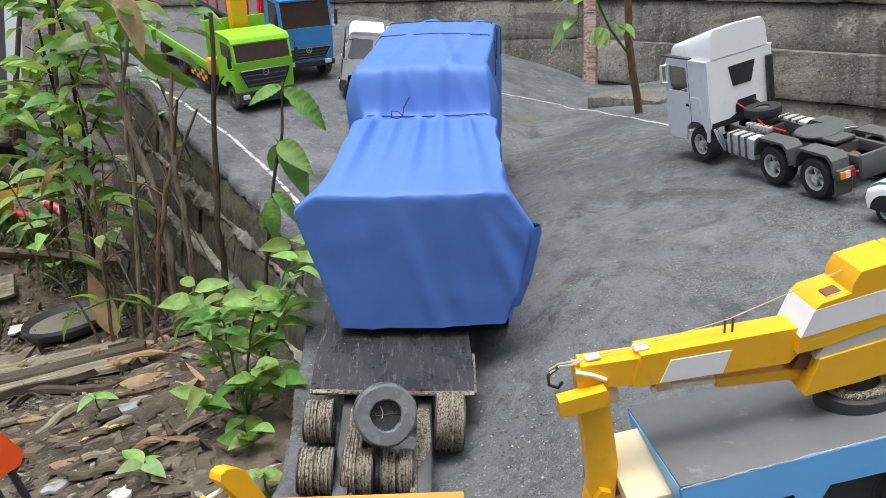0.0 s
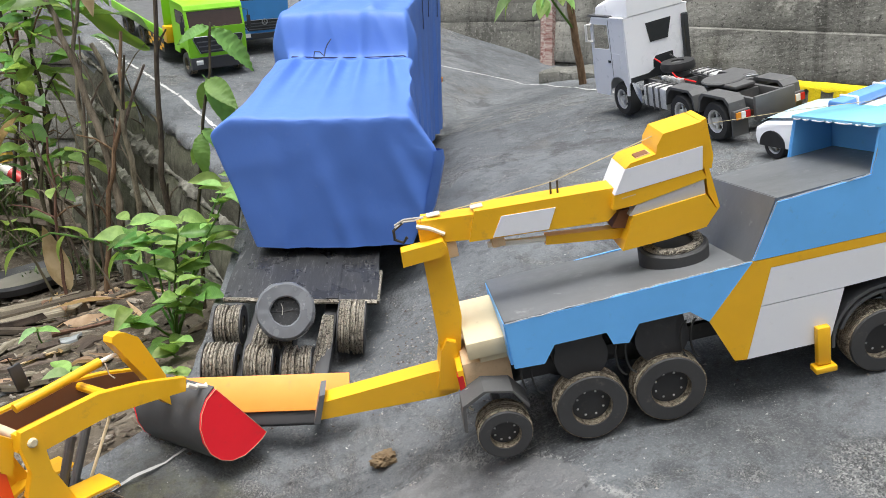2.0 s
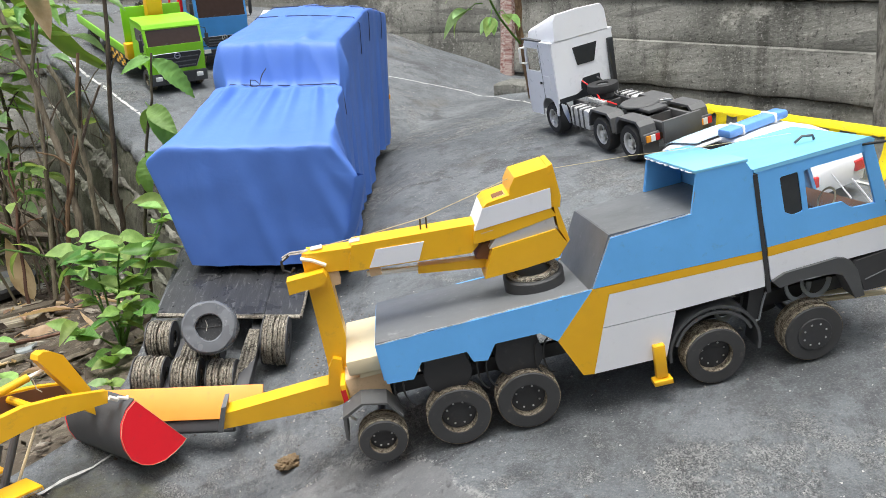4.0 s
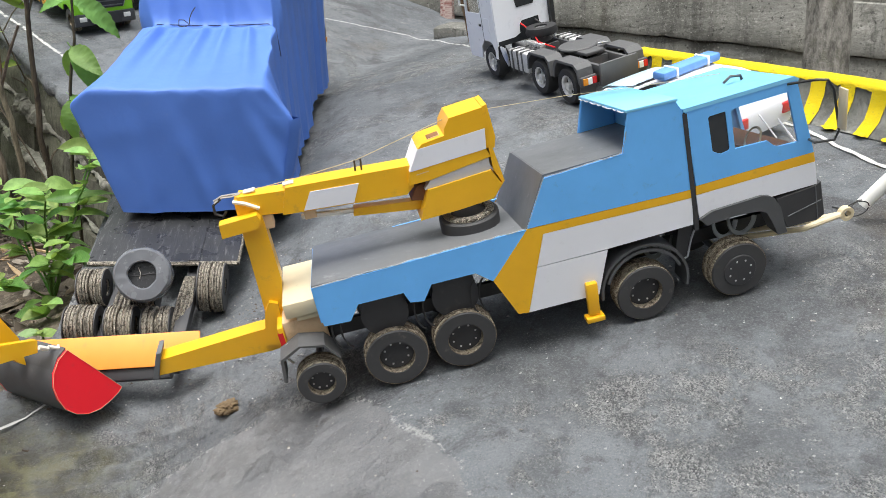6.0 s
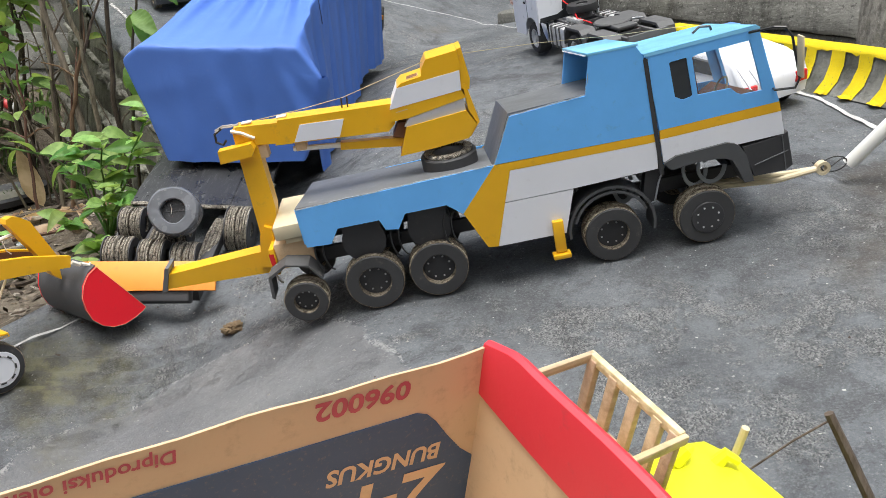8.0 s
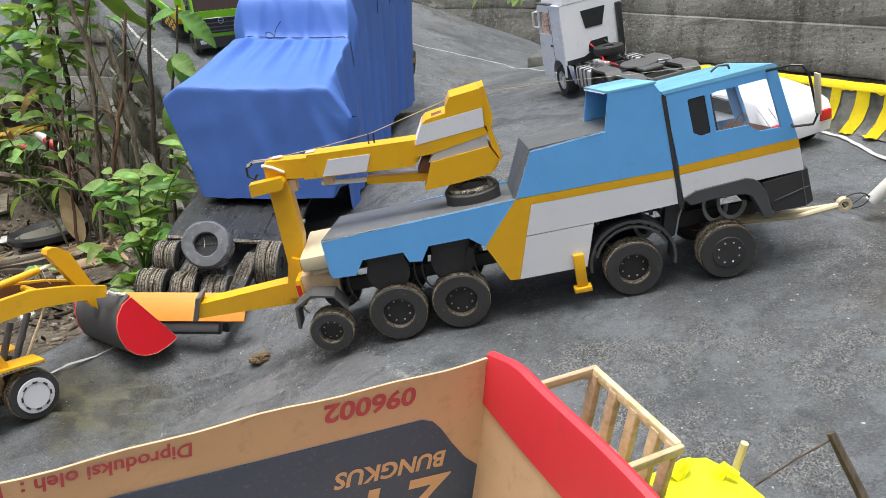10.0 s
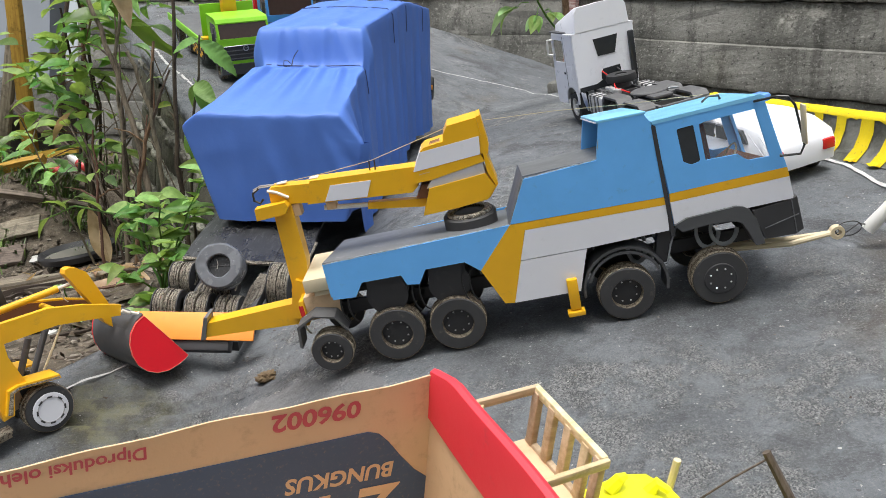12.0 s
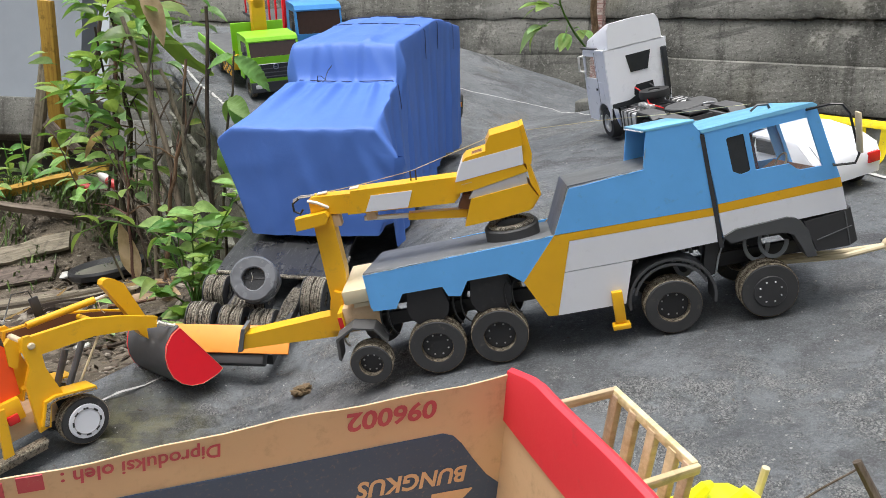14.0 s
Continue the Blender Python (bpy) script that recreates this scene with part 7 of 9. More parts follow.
    part("cab_roof", plate(B(), [(-0.165, 0.428), (-0.050, 0.424), (-0.042, 0.434), (-0.052, 0.462), (-0.165, 0.466)], 0.020, 0.128), M_ORANGE_RED, cab, "orange card cab roof")
    for u0, u1 in ((-0.048, -0.056), (-0.150, -0.152)):
        for y in (0.034, 0.114):
            part("cab_pillar", tube(B(), [(u0, y, 0.210), (u1, y, 0.430)], 0.0035, 6), M_BLACK, cab, "black cab pillar")
    part("cab_rail", tube(B(), [(-0.049, 0.034, 0.300), (-0.049, 0.114, 0.300)], 0.0025, 6), M_BLACK, cab)
    bm = B()
    block(bm, (-0.088, 0.012, 0.090), (-0.070, 0.018, 0.106), bevel=0.002)
    part("side_lamp", bm, M_LAMP_RED, l)
    part("side_plate", plate(B(), [(-0.117, 0.050), (-0.100, 0.128), (-0.088, 0.127), (-0.101, 0.050)], -0.003, 0.004), M_YELLOW, l, "yellow upright side plate")
    guard = [(-0.049, 0.070), (-0.031, 0.108), (-0.014, 0.110), (0.052, 0.094), (0.052, 0.087), (-0.012, 0.101), (-0.024, 0.099), (-0.037, 0.064)]
    flute = [(-0.046, 0.070), (-0.029, 0.1045), (-0.014, 0.1065), (0.050, 0.0915), (0.050, 0.0885), (-0.012, 0.1025), (-0.025, 0.1005), (-0.039, 0.067)]
    for y0, y1 in ((-0.006, 0.040), (0.096, 0.142)):
        g = part("mudguard", plate(B(), guard, y0, y1), M_YELLOW, l, "yellow corrugated card mudguard")
        part("guard_edge", plate(B(), flute, y0 - 0.0010, y0 - 0.0002), M_TREAD, g, "raw corrugated edge")
    for y, near in ((0.001, True), (0.136, False)):
        for u in (0.018, -0.19):
            w = card_wheel(l, u, y, 0.042, 0.042, 0.034, near, open_hub=False)
            s = 1 if near else -1
            bm = B()
            puck(bm, 0.0300, y - s * 0.004, y - s * 0.001, (u, 0, 0.042), 36, 0.001)
            disc = part("wheel_disc", bm, M_WHITE_CARD, w, "white card wheel disc")
            bm = B()
            lathe(bm, [(0.0212, y - s * 0.0046), (0.0228, y - s * 0.0046), (0.0228, y - s * 0.0040), (0.0212, y - s * 0.0040)], (u, 0, 0.042), 32)
            part("disc_groove", bm, M_BAND, disc)
            for k in range(8):
                a = 2 * math.pi * (k + 0.3) / 8
                bm = B()
                block(bm, (-0.0042, y - s * 0.0052 - 0.0004, 0.0215), (0.0042, y - s * 0.0052 + 0.0004, 0.0245), Matrix.Translation((u, 0, 0.042)) @ Matrix.Rotation(a, 4, "Y"), 0.0003)
                part("slot", bm, M_BLACK, disc)
    for y, a, b in ((0.045, (0.000, 0.095), (0.042, 0.160)), (0.075, (0.022, 0.070), (0.082, 0.152))):
        bm = tube(B(), [(a[0], y, a[1]), (b[0], y, b[1])], 0.0058, 10)
        part("lift_ram", bm, M_DARK, l, "dark lift ram")
    bm = tube(B(), [(0.035, 0.05, 0.080), (0.104, 0.048, 0.158)], 0.0022, 6)
    part("bamboo_prop", bm, M_CREAM, l, "thin pale bamboo prop")
    bm = tube(B(), [(-0.020, 0.10, 0.228), (0.020, 0.14, 0.262), (0.050, 0.150, 0.254), (0.052, 0.150, 0.240)], 0.0011, 5)
    part("mirror_arm", bm, M_WIRE, l, "bent wire mirror arm")
    bm = B()
    block(bm, (0.044, 0.146, 0.204), (0.061, 0.152, 0.241), bevel=0.002)
    part("mirror", bm, M_BLACK, l)


make_loader()



# ---- toy truck with a body cut from a printed carton ----
def printed(text, width, height, material, parent, m, bold=0.0):
    """Flat lettering of the given size as a part, its first letter at the origin."""
    cu = bpy.data.curves.new("lettering", "FONT")
    cu.body = text
    cu.offset = bold
    cu.resolution_u = 3
    ob = bpy.data.objects.new("lettering", cu)
    scene.collection.objects.link(ob)
    bpy.context.view_layer.update()
    me = bpy.data.meshes.new_from_object(ob.evaluated_get(bpy.context.evaluated_depsgraph_get()))
    bpy.data.objects.remove(ob)
    xs = [v.co.x for v in me.vertices]
    ys = [v.co.y for v in me.vertices]
    for v in me.vertices:
        v.co = ((v.co.x - min(xs)) * width / (max(xs) - min(xs)), (v.co.y - min(ys)) * height / (max(ys) - min(ys)), 0)
    me.materials.clear()
    me.materials.append(material)
    lettering = new("lettering", me)
    lettering.parent = parent
    lettering.matrix_basis = m
    return lettering


def carton_print_mat(name, c, kraft):
    """Ink on brown board: thin, with the board showing through in flecks."""
    k = Mat(name, 0.65)
    soft = k.mix(k.noise(20, 4), tuple(v * 0.85 for v in c), tuple(v * 1.15 for v in c))
    k.color(k.mix(k.mul(k.noise(350, 4, 0.7, lo=0.55, hi=0.75), 0.5), soft, kraft))
    return k.bump((k.noise(40, 4), 0.2, 0.002)).m


M_INK_BLUE = carton_print_mat("dark_blue_ink", (0.045, 0.085, 0.165), (0.22, 0.19, 0.17))
M_INK_RED = carton_print_mat("faded_red_ink", (0.50, 0.07, 0.10), (0.5, 0.3, 0.2))
M_BAMBOO = wood_mat("split_bamboo", (0.48, 0.37, 0.21), (0.70, 0.57, 0.37), 0.5)


def make_carton_truck():
    a = Vector((0.83097, 0.51869, -0.20113))
    l = Vector((-0.4771, 0.85037, 0.2219))
    u = a.cross(l)
    corner = Vector((-0.0175, -0.690, 0.350)) + a * 0.0055 + u * 0.0045
    fwd = Vector((a.x, a.y, 0)).normalized()
    side = Vector((-fwd.y, fwd.x, 0))
    base = Vector((-0.19, -0.86, 0))
    t = thing("carton_truck", ROAD @ axes_pose(base, fwd, side, Vector((0, 0, 1))), "toy truck with a body cut from a printed carton", "toy truck")
    body = axes_pose(base, fwd, side, Vector((0, 0, 1))).inverted() @ axes_pose(corner, a, l, u) @ Matrix.Scale(0.895, 4)
    # tipped-up open body: x forward, y away, the far wall at y = 0
    L, W, H = 0.40, 0.175, 0.15
    bm = B()
    rows = []
    for k in range(25):
        x = -L * k / 24
        wob = 0.0009 * math.sin(31 * x) + 0.0008 * math.sin(83 * x + 1) - 0.02 * x
        dent = 0.0
        rows.append([(x, 0.0 + dent, -H), (x, 0.0 + dent, -0.07), (x, dent, wob), (x, dent + 0.003, wob - 0.0015), (x, dent + 0.003, -H)])
    vs = grid_sheet(bm, rows)
    bm.faces.new(vs[0])
    bm.faces.new(vs[-1])
    wall = part("far_wall", bm, M_KRAFT, t, "brown corrugated board with blue and red printing", body)
    panel = [(-0.40, -0.013), (-0.222, -0.0240), (-0.150, -0.0285), (-0.047, -0.0345), (-0.039, -0.0385), (-0.032, -0.047), (-0.022, -0.063), (-0.010, -0.080), (0.0, -0.090), (0.0, -0.148), (-0.40, -0.148)]

    def on_wall(pts, off, material, name, parent):
        bm = B()
        plate(bm, pts, -0.0003 - off, 0.0012, "uh")
        bmesh.ops.triangulate(bm, faces=bm.faces)
        return part(name, bm, material, parent)

    ink = on_wall(panel, 0.0004, M_INK_BLUE, "blue_print", wall)
    upside = lambda x, z, off, turn=0.0: axes_pose(Vector((x, off, z)), Vector((-1, 0, 0)), Vector((0, 0, -1)), Vector((0, -1, 0))) @ Matrix.Rotation(radians(turn), 4, "Z")
    printed("096002", 0.060, 0.0145, M_INK_RED, wall, upside(-0.0525, -0.0055, -0.0004, -4.0), 0.03)
    printed("Diproduksi oleh :", 0.080, 0.0120, M_INK_RED, wall, upside(-0.186, 0.0010, -0.0004, -3.0), 0.02)
    # the maker's name, as plain bars
    for k, wd in enumerate((0.012, 0.03, 0.026)):
        x = -0.274 - sum((0.012, 0.03, 0.026)[:k]) - 0.006 * k
        on_wall([(x, 0.0040), (x - wd, 0.0050), (x - wd, -0.0045), (x, -0.0055)], 0.0006, M_INK_RED, "print_bar", wall)
    printed("BUNGKUS", 0.078, 0.0140, M_KRAFT, ink, upside(-0.0270, -0.0655, -0.0011, -7.0), 0.03)
    printed("24", 0.066, 0.050, M_KRAFT, ink, upside(-0.021, -0.0870, -0.0011, -7.0), 0.01)
    # front wall: red paint over the upper part of its inner face and its rim
    bm = B()
    plate(bm, [(0.004, -0.012), (0.004, -H), (-W, -H), (-W, -0.012)], 0.0, 0.005, "vh")
    front = part("front_wall", bm, M_KRAFT, t, "brown board end wall with a red upper edge", body)
    bm = B()
    rows = []
    for k in range(17):
        y = 0.002 - (W + 0.004) * k / 16
        grow = min(1, k / 2.5)
        top = 0.004 + 0.012 * grow + 0.0015 * math.sin(40 * y)
        low = -0.036 + 0.002 * math.sin(24 * y)
        rows.append([(-0.0020, y, low), (-0.0032, y, top - 0.010), (-0.0022, y, top - 0.002), (0.0010, y, top), (0.0045, y, top - 0.002), (0.0062, y, top - 0.009), (0.0062, y, low)])
    vs = grid_sheet(bm, rows)
    bm.faces.new(vs[0])
    bm.faces.new(vs[-1])
    part("painted_edge", bm, M_RED_CARD, front, "thin board edge painted bright red")
    for x0, y0, pts in ((0, 0, [(0, -H), (-L, -H), (-L, -H - 0.004), (0, -H - 0.004)]),):
        part("body_floor", plate(B(), pts, -W, 0.004, "uh"), M_KRAFT, t, "", body)
    part("near_wall", plate(B(), [(0, -H), (0, -0.125), (-L, -0.125), (-L, -H)], -W - 0.0045, -W, "uh"), M_KRAFT, t, "", body)
    # slatted bamboo rack on the nose
    y0, y1, x0, x1 = -0.008, -0.092, 0.010, 0.080
    top, low = -0.026, -0.074
    rack = part("rack_floor", plate(B(), [(x0, low - 0.004), (x1, low - 0.004), (x1, low), (x0, low)], y1, y0, "uh"), M_KRAFT, t, "brown board rack floor", body)
    for lo, hi in (((x0, y0 - 0.004, top - 0.0040), (x1 + 0.002, y0, top + 0.0030)), ((x1 - 0.002, y1, top - 0.0040), (x1 + 0.003, y0, top + 0.0030)), ((x0, y1 - 0.004, top - 0.0040), (x1 + 0.002, y1, top + 0.0030)), ((x1 - 0.002, y1, low - 0.003), (x1 + 0.003, y0, low + 0.003)), ((x0, y1 - 0.004, low - 0.003), (x1, y1, low + 0.003))):
        bm = B()
        block(bm, lo, hi, bevel=0.001)
        part("rack_rail", bm, M_BAMBOO, t, "", body)
    for x, y in ((x0 + 0.022, y0 - 0.002), (x1, y0 - 0.006), (x1, y0 - 0.026), (x1, y0 - 0.046), (x1, y0 - 0.066), (x1, y1 + 0.004), (x0 + 0.02, y1 - 0.002)):
        bm = B()
        block(bm, (x - 0.0030, y - 0.0040, low), (x + 0.0030, y + 0.0040, top), bevel=0.0012)
        part("rack_slat", bm, M_BAMBOO, t, "", body)
    # neon cab below and ahead of the rack
    bm = B()
    rows = []
    for x, z in ((0.074, -0.19), (0.074, -0.084), (0.080, -0.074), (0.125, -0.070), (0.150, -0.078), (0.175, -0.105), (0.18, -0.19)):
        rows.append([(x, -0.17, z), (x, -0.13, z + 0.003), (x, -0.09, z + 0.002), (x, -0.066, z - 0.006)])
    vs = grid_sheet(bm, rows)
    got = bmesh.ops.extrude_face_region(bm, geom=list(bm.faces))
    for v in [g for g in got["geom"] if isinstance(g, bmesh.types.BMVert)]:
        v.co = Vector((0.115 + (v.co.x - 0.115) * 0.9, v.co.y, v.co.z - 0.006))
    cab = part("cab", bm, M_NEON, t, "neon yellow cab of folded card", body)
    for pts in (((0.105, -0.078, -0.072), (0.110, -0.080, -0.062), (0.116, -0.078, -0.064)), ((0.128, -0.092, -0.072), (0.132, -0.094, -0.062), (0.138, -0.10, -0.066))):
        bm = tube(B(), pts, 0.006, 7, 0.003)
        part("torn_card", bm, M_NEON, cab)
    bm = tube(B(), [(0.150, -0.090, -0.09), (0.152, -0.089, -0.052)], 0.0028, 8)
    part("peg", bm, M_CREAM, t, "short pale peg", body)
    # chassis and wheels stand on the road
    bm = B()
    for y in (-0.045, 0.02):
        block(bm, (-0.22, y, 0.075), (0.33, y + 0.012, 0.095))
    for x, hi in ((-0.20, 0.245), (0.12, 0.165)):
        block(bm, (x, -0.045, 0.09), (x + 0.03, 0.032, hi))
    part("chassis_frame", bm, M_BLACK, t)
    for x in (-0.17, 0.25):
        for s in (-1, 1):
            card_wheel(t, x, s * 0.075, 0.045, 0.045, 0.025, s < 0)


make_carton_truck()


def make_twig():
    bm = B()
    tube(bm, [rd(0.245, -0.70, 0.0), rd(0.225, -0.685, 0.12), rd(0.200, -0.66, 0.20), rd(0.188, -0.649, 0.237)], 0.0045, 7, 0.003)
    tube(bm, [rd(0.190, -0.65, 0.233), rd(0.165, -0.652, 0.222), rd(0.125, -0.66, 0.205)], 0.0007, 5)
    solid("twig", bm, M_BARK, Matrix.Identity(4), "dry broken twig beside the carton truck", "twig")


make_twig()


# ---- leaves ----
def leaf_mesh(name, material, broad, droop, cup, ribs=0.0, n=9, curl=0.0):
    """A leaf one unit long on local x, midrib up the middle, drooping to its tip."""
    bm = B()
    rows = []
    for i in range(n + 1):
        s = i / n
        w = broad * (math.sin(math.pi * s ** 0.8)) ** 0.85 * (1 - 0.25 * s) + 0.006
        z = 0.10 * s - droop * s * s
        x = s * (1 - 0.25 * droop * s)
        row = []
        for j in range(-3, 4):
            q = j / 3
            rib = ribs * math.cos(2 * math.pi * (s * 8 - abs(q) * 1.1)) * abs(q) * (1 - abs(q) * 0.5)
            edge = 0.02 * broad * math.sin(17 * s + 5 * j)
            row.append((x, w * q * (1 - 0.3 * cup * abs(q)), z + cup * w * abs(q) ** 1.3 + rib + edge - curl * w * q * q))
        rows.append(row)
    grid_sheet(bm, rows)
    tube(bm, [(-0.14, 0, -0.03), (0, 0, 0), (0.5, 0, 0.05 - droop * 0.25 - 0.004)], 0.011, 5, 0.004)
    me = bpy.data.meshes.new(name)
    bm.to_mesh(me)
    bm.free()
    me.materials.append(material)
    shade(me, 80)
    return me


LEAVES = {k: [leaf_mesh("leaf", m, b, d, c) for b, d, c in ((0.27, 0.25, 0.3), (0.30, 0.45, 0.18), (0.25, 0.65, 0.4), (0.29, 0.1, 0.4))]
          for k, m in (("fresh", M_LEAF), ("dark", M_LEAF_DARK), ("pale", M_LEAF_PALE), ("yellow", M_LEAF_YELLOW))}
RIBBED = [leaf_mesh("leaf", M_LEAF_RIB, b, d, c, 0.03, 40) for b, d, c in ((0.23, 0.25, 0.25), (0.22, 0.5, 0.35))]
DEAD = [leaf_mesh("leaf", M_LEAF_DEAD, b, d, c, 0.022 if b == 0.26 else 0.008, 16, cu) for b, d, c, cu in ((0.24, 0.1, 0.5, 0.2), (0.18, -0.3, 0.8, 0.3), (0.28, 0.35, -0.6, 0.0), (0.15, 0.2, 0.9, 0.0), (0.26, -0.25, 0.85, 0.25))]
dice = random.Random(11)


def leaf_pose(at, ahead, size, roll=0.0, face=0.25):
    """at and ahead in the world; the leaf's face turns up as far as it can."""
    x = Vector(ahead).normalized()
    up = Vector((0, -face, 1))
    y = up.cross(x)
    y = y.normalized() if y.length > 1e-3 else Vector((0, 1, 0))
    z = x.cross(y)
    m = axes_pose(Vector(at), x, y, z) @ Matrix.Rotation(radians(roll), 4, "X")
    return m @ Matrix.Scale(size, 4)


class Plant:
    """A plant rooted at a point of the road's frame; parts are given in the world."""

    def __init__(self, name, root, label, category, group=""):
        self.at = rd(*root)
        self.t = thing(name, Matrix.Translation(self.at), label, category, group)
        self.back = Matrix.Translation(-self.at)

    def stem(self, pts, r, r_end, material, name="stem", wobble=0.006):
        w = [rd(*p) for p in pts]
        fine = []
        for i in range(len(w) - 1):
            for k in range(4):
                s = k / 4
                p = w[i].lerp(w[i + 1], s)
                if fine:
                    p = p + Vector((dice.uniform(-1, 1), dice.uniform(-1, 1), 0)) * wobble
                fine.append(p)
        fine.append(w[-1])
        bm = tube(B(), [p - self.at for p in fine], r, 8, r_end)
        part(name, bm, material, self.t)
        return fine

    def twig(self, a, b, r=0.003, material=None):
        mid = (Vector(a) + Vector(b)) / 2 + Vector((0, 0, 0.012))
        part("twig", tube(B(), [Vector(a) - self.at, mid - self.at, Vector(b) - self.at], r, 5, r * 0.6), material or M_BARK_RED, self.t)

    def leaf(self, at, ahead, size, sort="fresh", roll=0.0, me=None, face=0.45):
        piece("leaf", me or dice.choice(LEAVES[sort]), self.t, self.back @ leaf_pose(at, ahead, size, roll, face))

    def spray(self, centre, n, size, sort, spread=0.09, stem=None):
        """Leaves about a short twig that leaves the nearest point of the stem."""
        c = rd(*centre)
        if stem:
            near = min(stem, key=lambda p: (p - c).length)
            self.twig(near, c, 0.0035)
        for k in range(n):
            a = 2.4 * k + dice.uniform(-0.4, 0.4)
            d = Vector((math.cos(a), math.sin(a) * 0.8 - 0.15, dice.uniform(-0.35, 0.3)))
            off = Vector((math.cos(a), math.sin(a), 0)) * dice.uniform(0.0, spread) + Vector((0, 0, dice.uniform(-spread, spread)))
            self.leaf(c + off, d, size * dice.uniform(0.65, 1.2), dice.choice(sort), dice.uniform(-35, 35))


def make_thicket():
    # stems from the ground up, each with the sprays that grow on it
    G, D = ("fresh", "fresh", "dark"), ("dark", "dark", "fresh")
    rows = (
        ([(-2.57, 3.2, -0.45), (-2.57, 3.2, 0.2), (-2.32, 3.2, 0.72), (-2.2, 3.2, 1.0)], 0.024, M_BARK, [], "pale grey bare trunk in the littered soil"),
        ([(-2.36, 2.6, -0.46), (-2.36, 2.6, -0.32), (-2.1, 2.6, 0.2), (-1.92, 2.6, 0.66), (-1.85, 2.6, 0.9)], 0.014, M_BARK_DARK, [((-2.24, 2.45, 0.0), 5, D), ((-1.94, 2.3, 0.42), 9, D), ((-1.8, 2.3, 0.78), 12, D)], "dark slim sapling with glossy leaves"),
        ([(-2.23, 2.5, -0.44), (-2.23, 2.5, -0.3), (-2.05, 2.5, 0.15), (-1.86, 2.5, 0.66), (-1.8, 2.5, 0.9)], 0.017, M_BARK_RED, [((-1.97, 2.2, 0.38), 10, G), ((-1.89, 2.1, 0.27), 6, G), ((-1.81, 2.1, 0.53), 12, G), ((-1.62, 2.35, 0.78), 10, D)], "reddish sapling with clusters of green leaves"),
        ([(-1.95, 2.2, -0.40), (-1.95, 2.2, -0.25), (-1.77, 2.2, 0.29), (-1.66, 2.1, 0.6), (-1.6, 2.05, 0.85)], 0.012, M_BARK_DARK, [((-1.97, 2.0, 0.25), 6, G), ((-1.61, 2.0, 0.73), 14, D), ((-1.6, 2.0, 0.59), 8, G)], "slim dark sapling with broad green leaves"),
        ([(-1.57, 1.62, -0.29), (-1.43, 1.68, 0.21), (-1.38, 1.72, 0.48), (-1.3, 1.75, 0.67), (-1.25, 1.75, 0.9)], 0.012, M_BARK, [((-1.36, 1.8, 0.67), 9, D), ((-1.3, 1.75, 0.6), 4, D), ((-1.19, 1.8, 0.69), 5, D)], "grey crooked stem with dark leaves"),
        ([(-1.43, 1.58, -0.28), (-1.36, 1.6, 0.02), (-1.36, 1.65, 0.26), (-1.38, 1.7, 0.48), (-1.42, 1.75, 0.7)], 0.020, M_BARK, [((-1.53, 1.9, 0.61), 10, D), ((-1.59, 1.9, 0.52), 9, G)], "thick grey leaning trunk of a sapling"),
        ([(-1.51, 1.58, -0.28), (-1.38, 1.6, 0.06), (-1.27, 1.65, 0.29), (-1.21, 1.7, 0.51)], 0.013, M_BARK_RED, [], "bare brown stem cut off at its top"),
        ([(-1.19, 1.38, -0.22), (-1.13, 1.4, 0.12), (-1.06, 1.42, 0.37), (-0.98, 1.45, 0.66)], 0.014, M_BARK_DARK, [], "dark upright stake-like stem by the wall"),
        ([(-1.74, 1.75, -0.31), (-1.70, 1.8, 0.05), (-1.62, 1.9, 0.3), (-1.59, 1.9, 0.5)], 0.010, M_BARK_DARK, [((-1.59, 1.9, 0.42), 9, ("fresh", "pale", "fresh")), ((-1.6, 1.9, 0.22), 7, G), ((-1.68, 1.85, 0.31), 6, G)], "young shoot with bright glossy leaves"),
        ([(-1.82, 1.95, -0.33), (-1.78, 1.95, 0.0), (-1.72, 2.0, 0.35), (-1.70, 2.05, 0.7)], 0.011, M_BARK_DARK, [((-1.78, 1.95, 0.12), 6, D), ((-1.85, 1.95, 0.45), 7, G)], "thin dark stem in the thicket"),
        ([(-1.66, 1.62, -0.28), (-1.60, 1.65, 0.0), (-1.55, 1.7, 0.25)], 0.009, M_BARK_RED, [((-1.78, 1.75, 0.05), 4, ("fresh", "dark")), ((-1.53, 1.65, 0.12), 3, G)], "thin reddish stem with a few leaves"),
        ([(-1.62, 1.72, -0.29), (-1.52, 1.75, 0.0), (-1.46, 1.8, 0.3)], 0.010, M_BARK_DARK, [], "thin dark stem in the thicket"),
        ([(-2.12, 2.3, -0.4), (-2.0, 2.35, 0.1), (-1.92, 2.4, 0.5)], 0.010, M_BARK_DARK, [((-2.10, 2.25, 0.10), 6, D), ((-2.02, 2.25, 0.55), 8, D)], "slim dark sapling with glossy leaves"),
    )
    for pts, r, bark, sprays, label in rows:
        p = Plant("sapling", pts[0], label, "plant", "saplings of the thicket")
        fine = p.stem(pts, r * 0.72, r * 0.4, bark)
        for c, n, sort in sprays:
            p.spray(c, int(n * 1.4), 0.12, sort, 0.09, fine)
        # snapped side twigs
        for k in range(2 if sprays else 4):
            q = fine[dice.randrange(3, len(fine) - 2)]
            p.twig(q, q + Vector((dice.uniform(-0.1, 0.1), dice.uniform(-0.06, 0.04), dice.uniform(0.04, 0.11))), 0.004, bark)
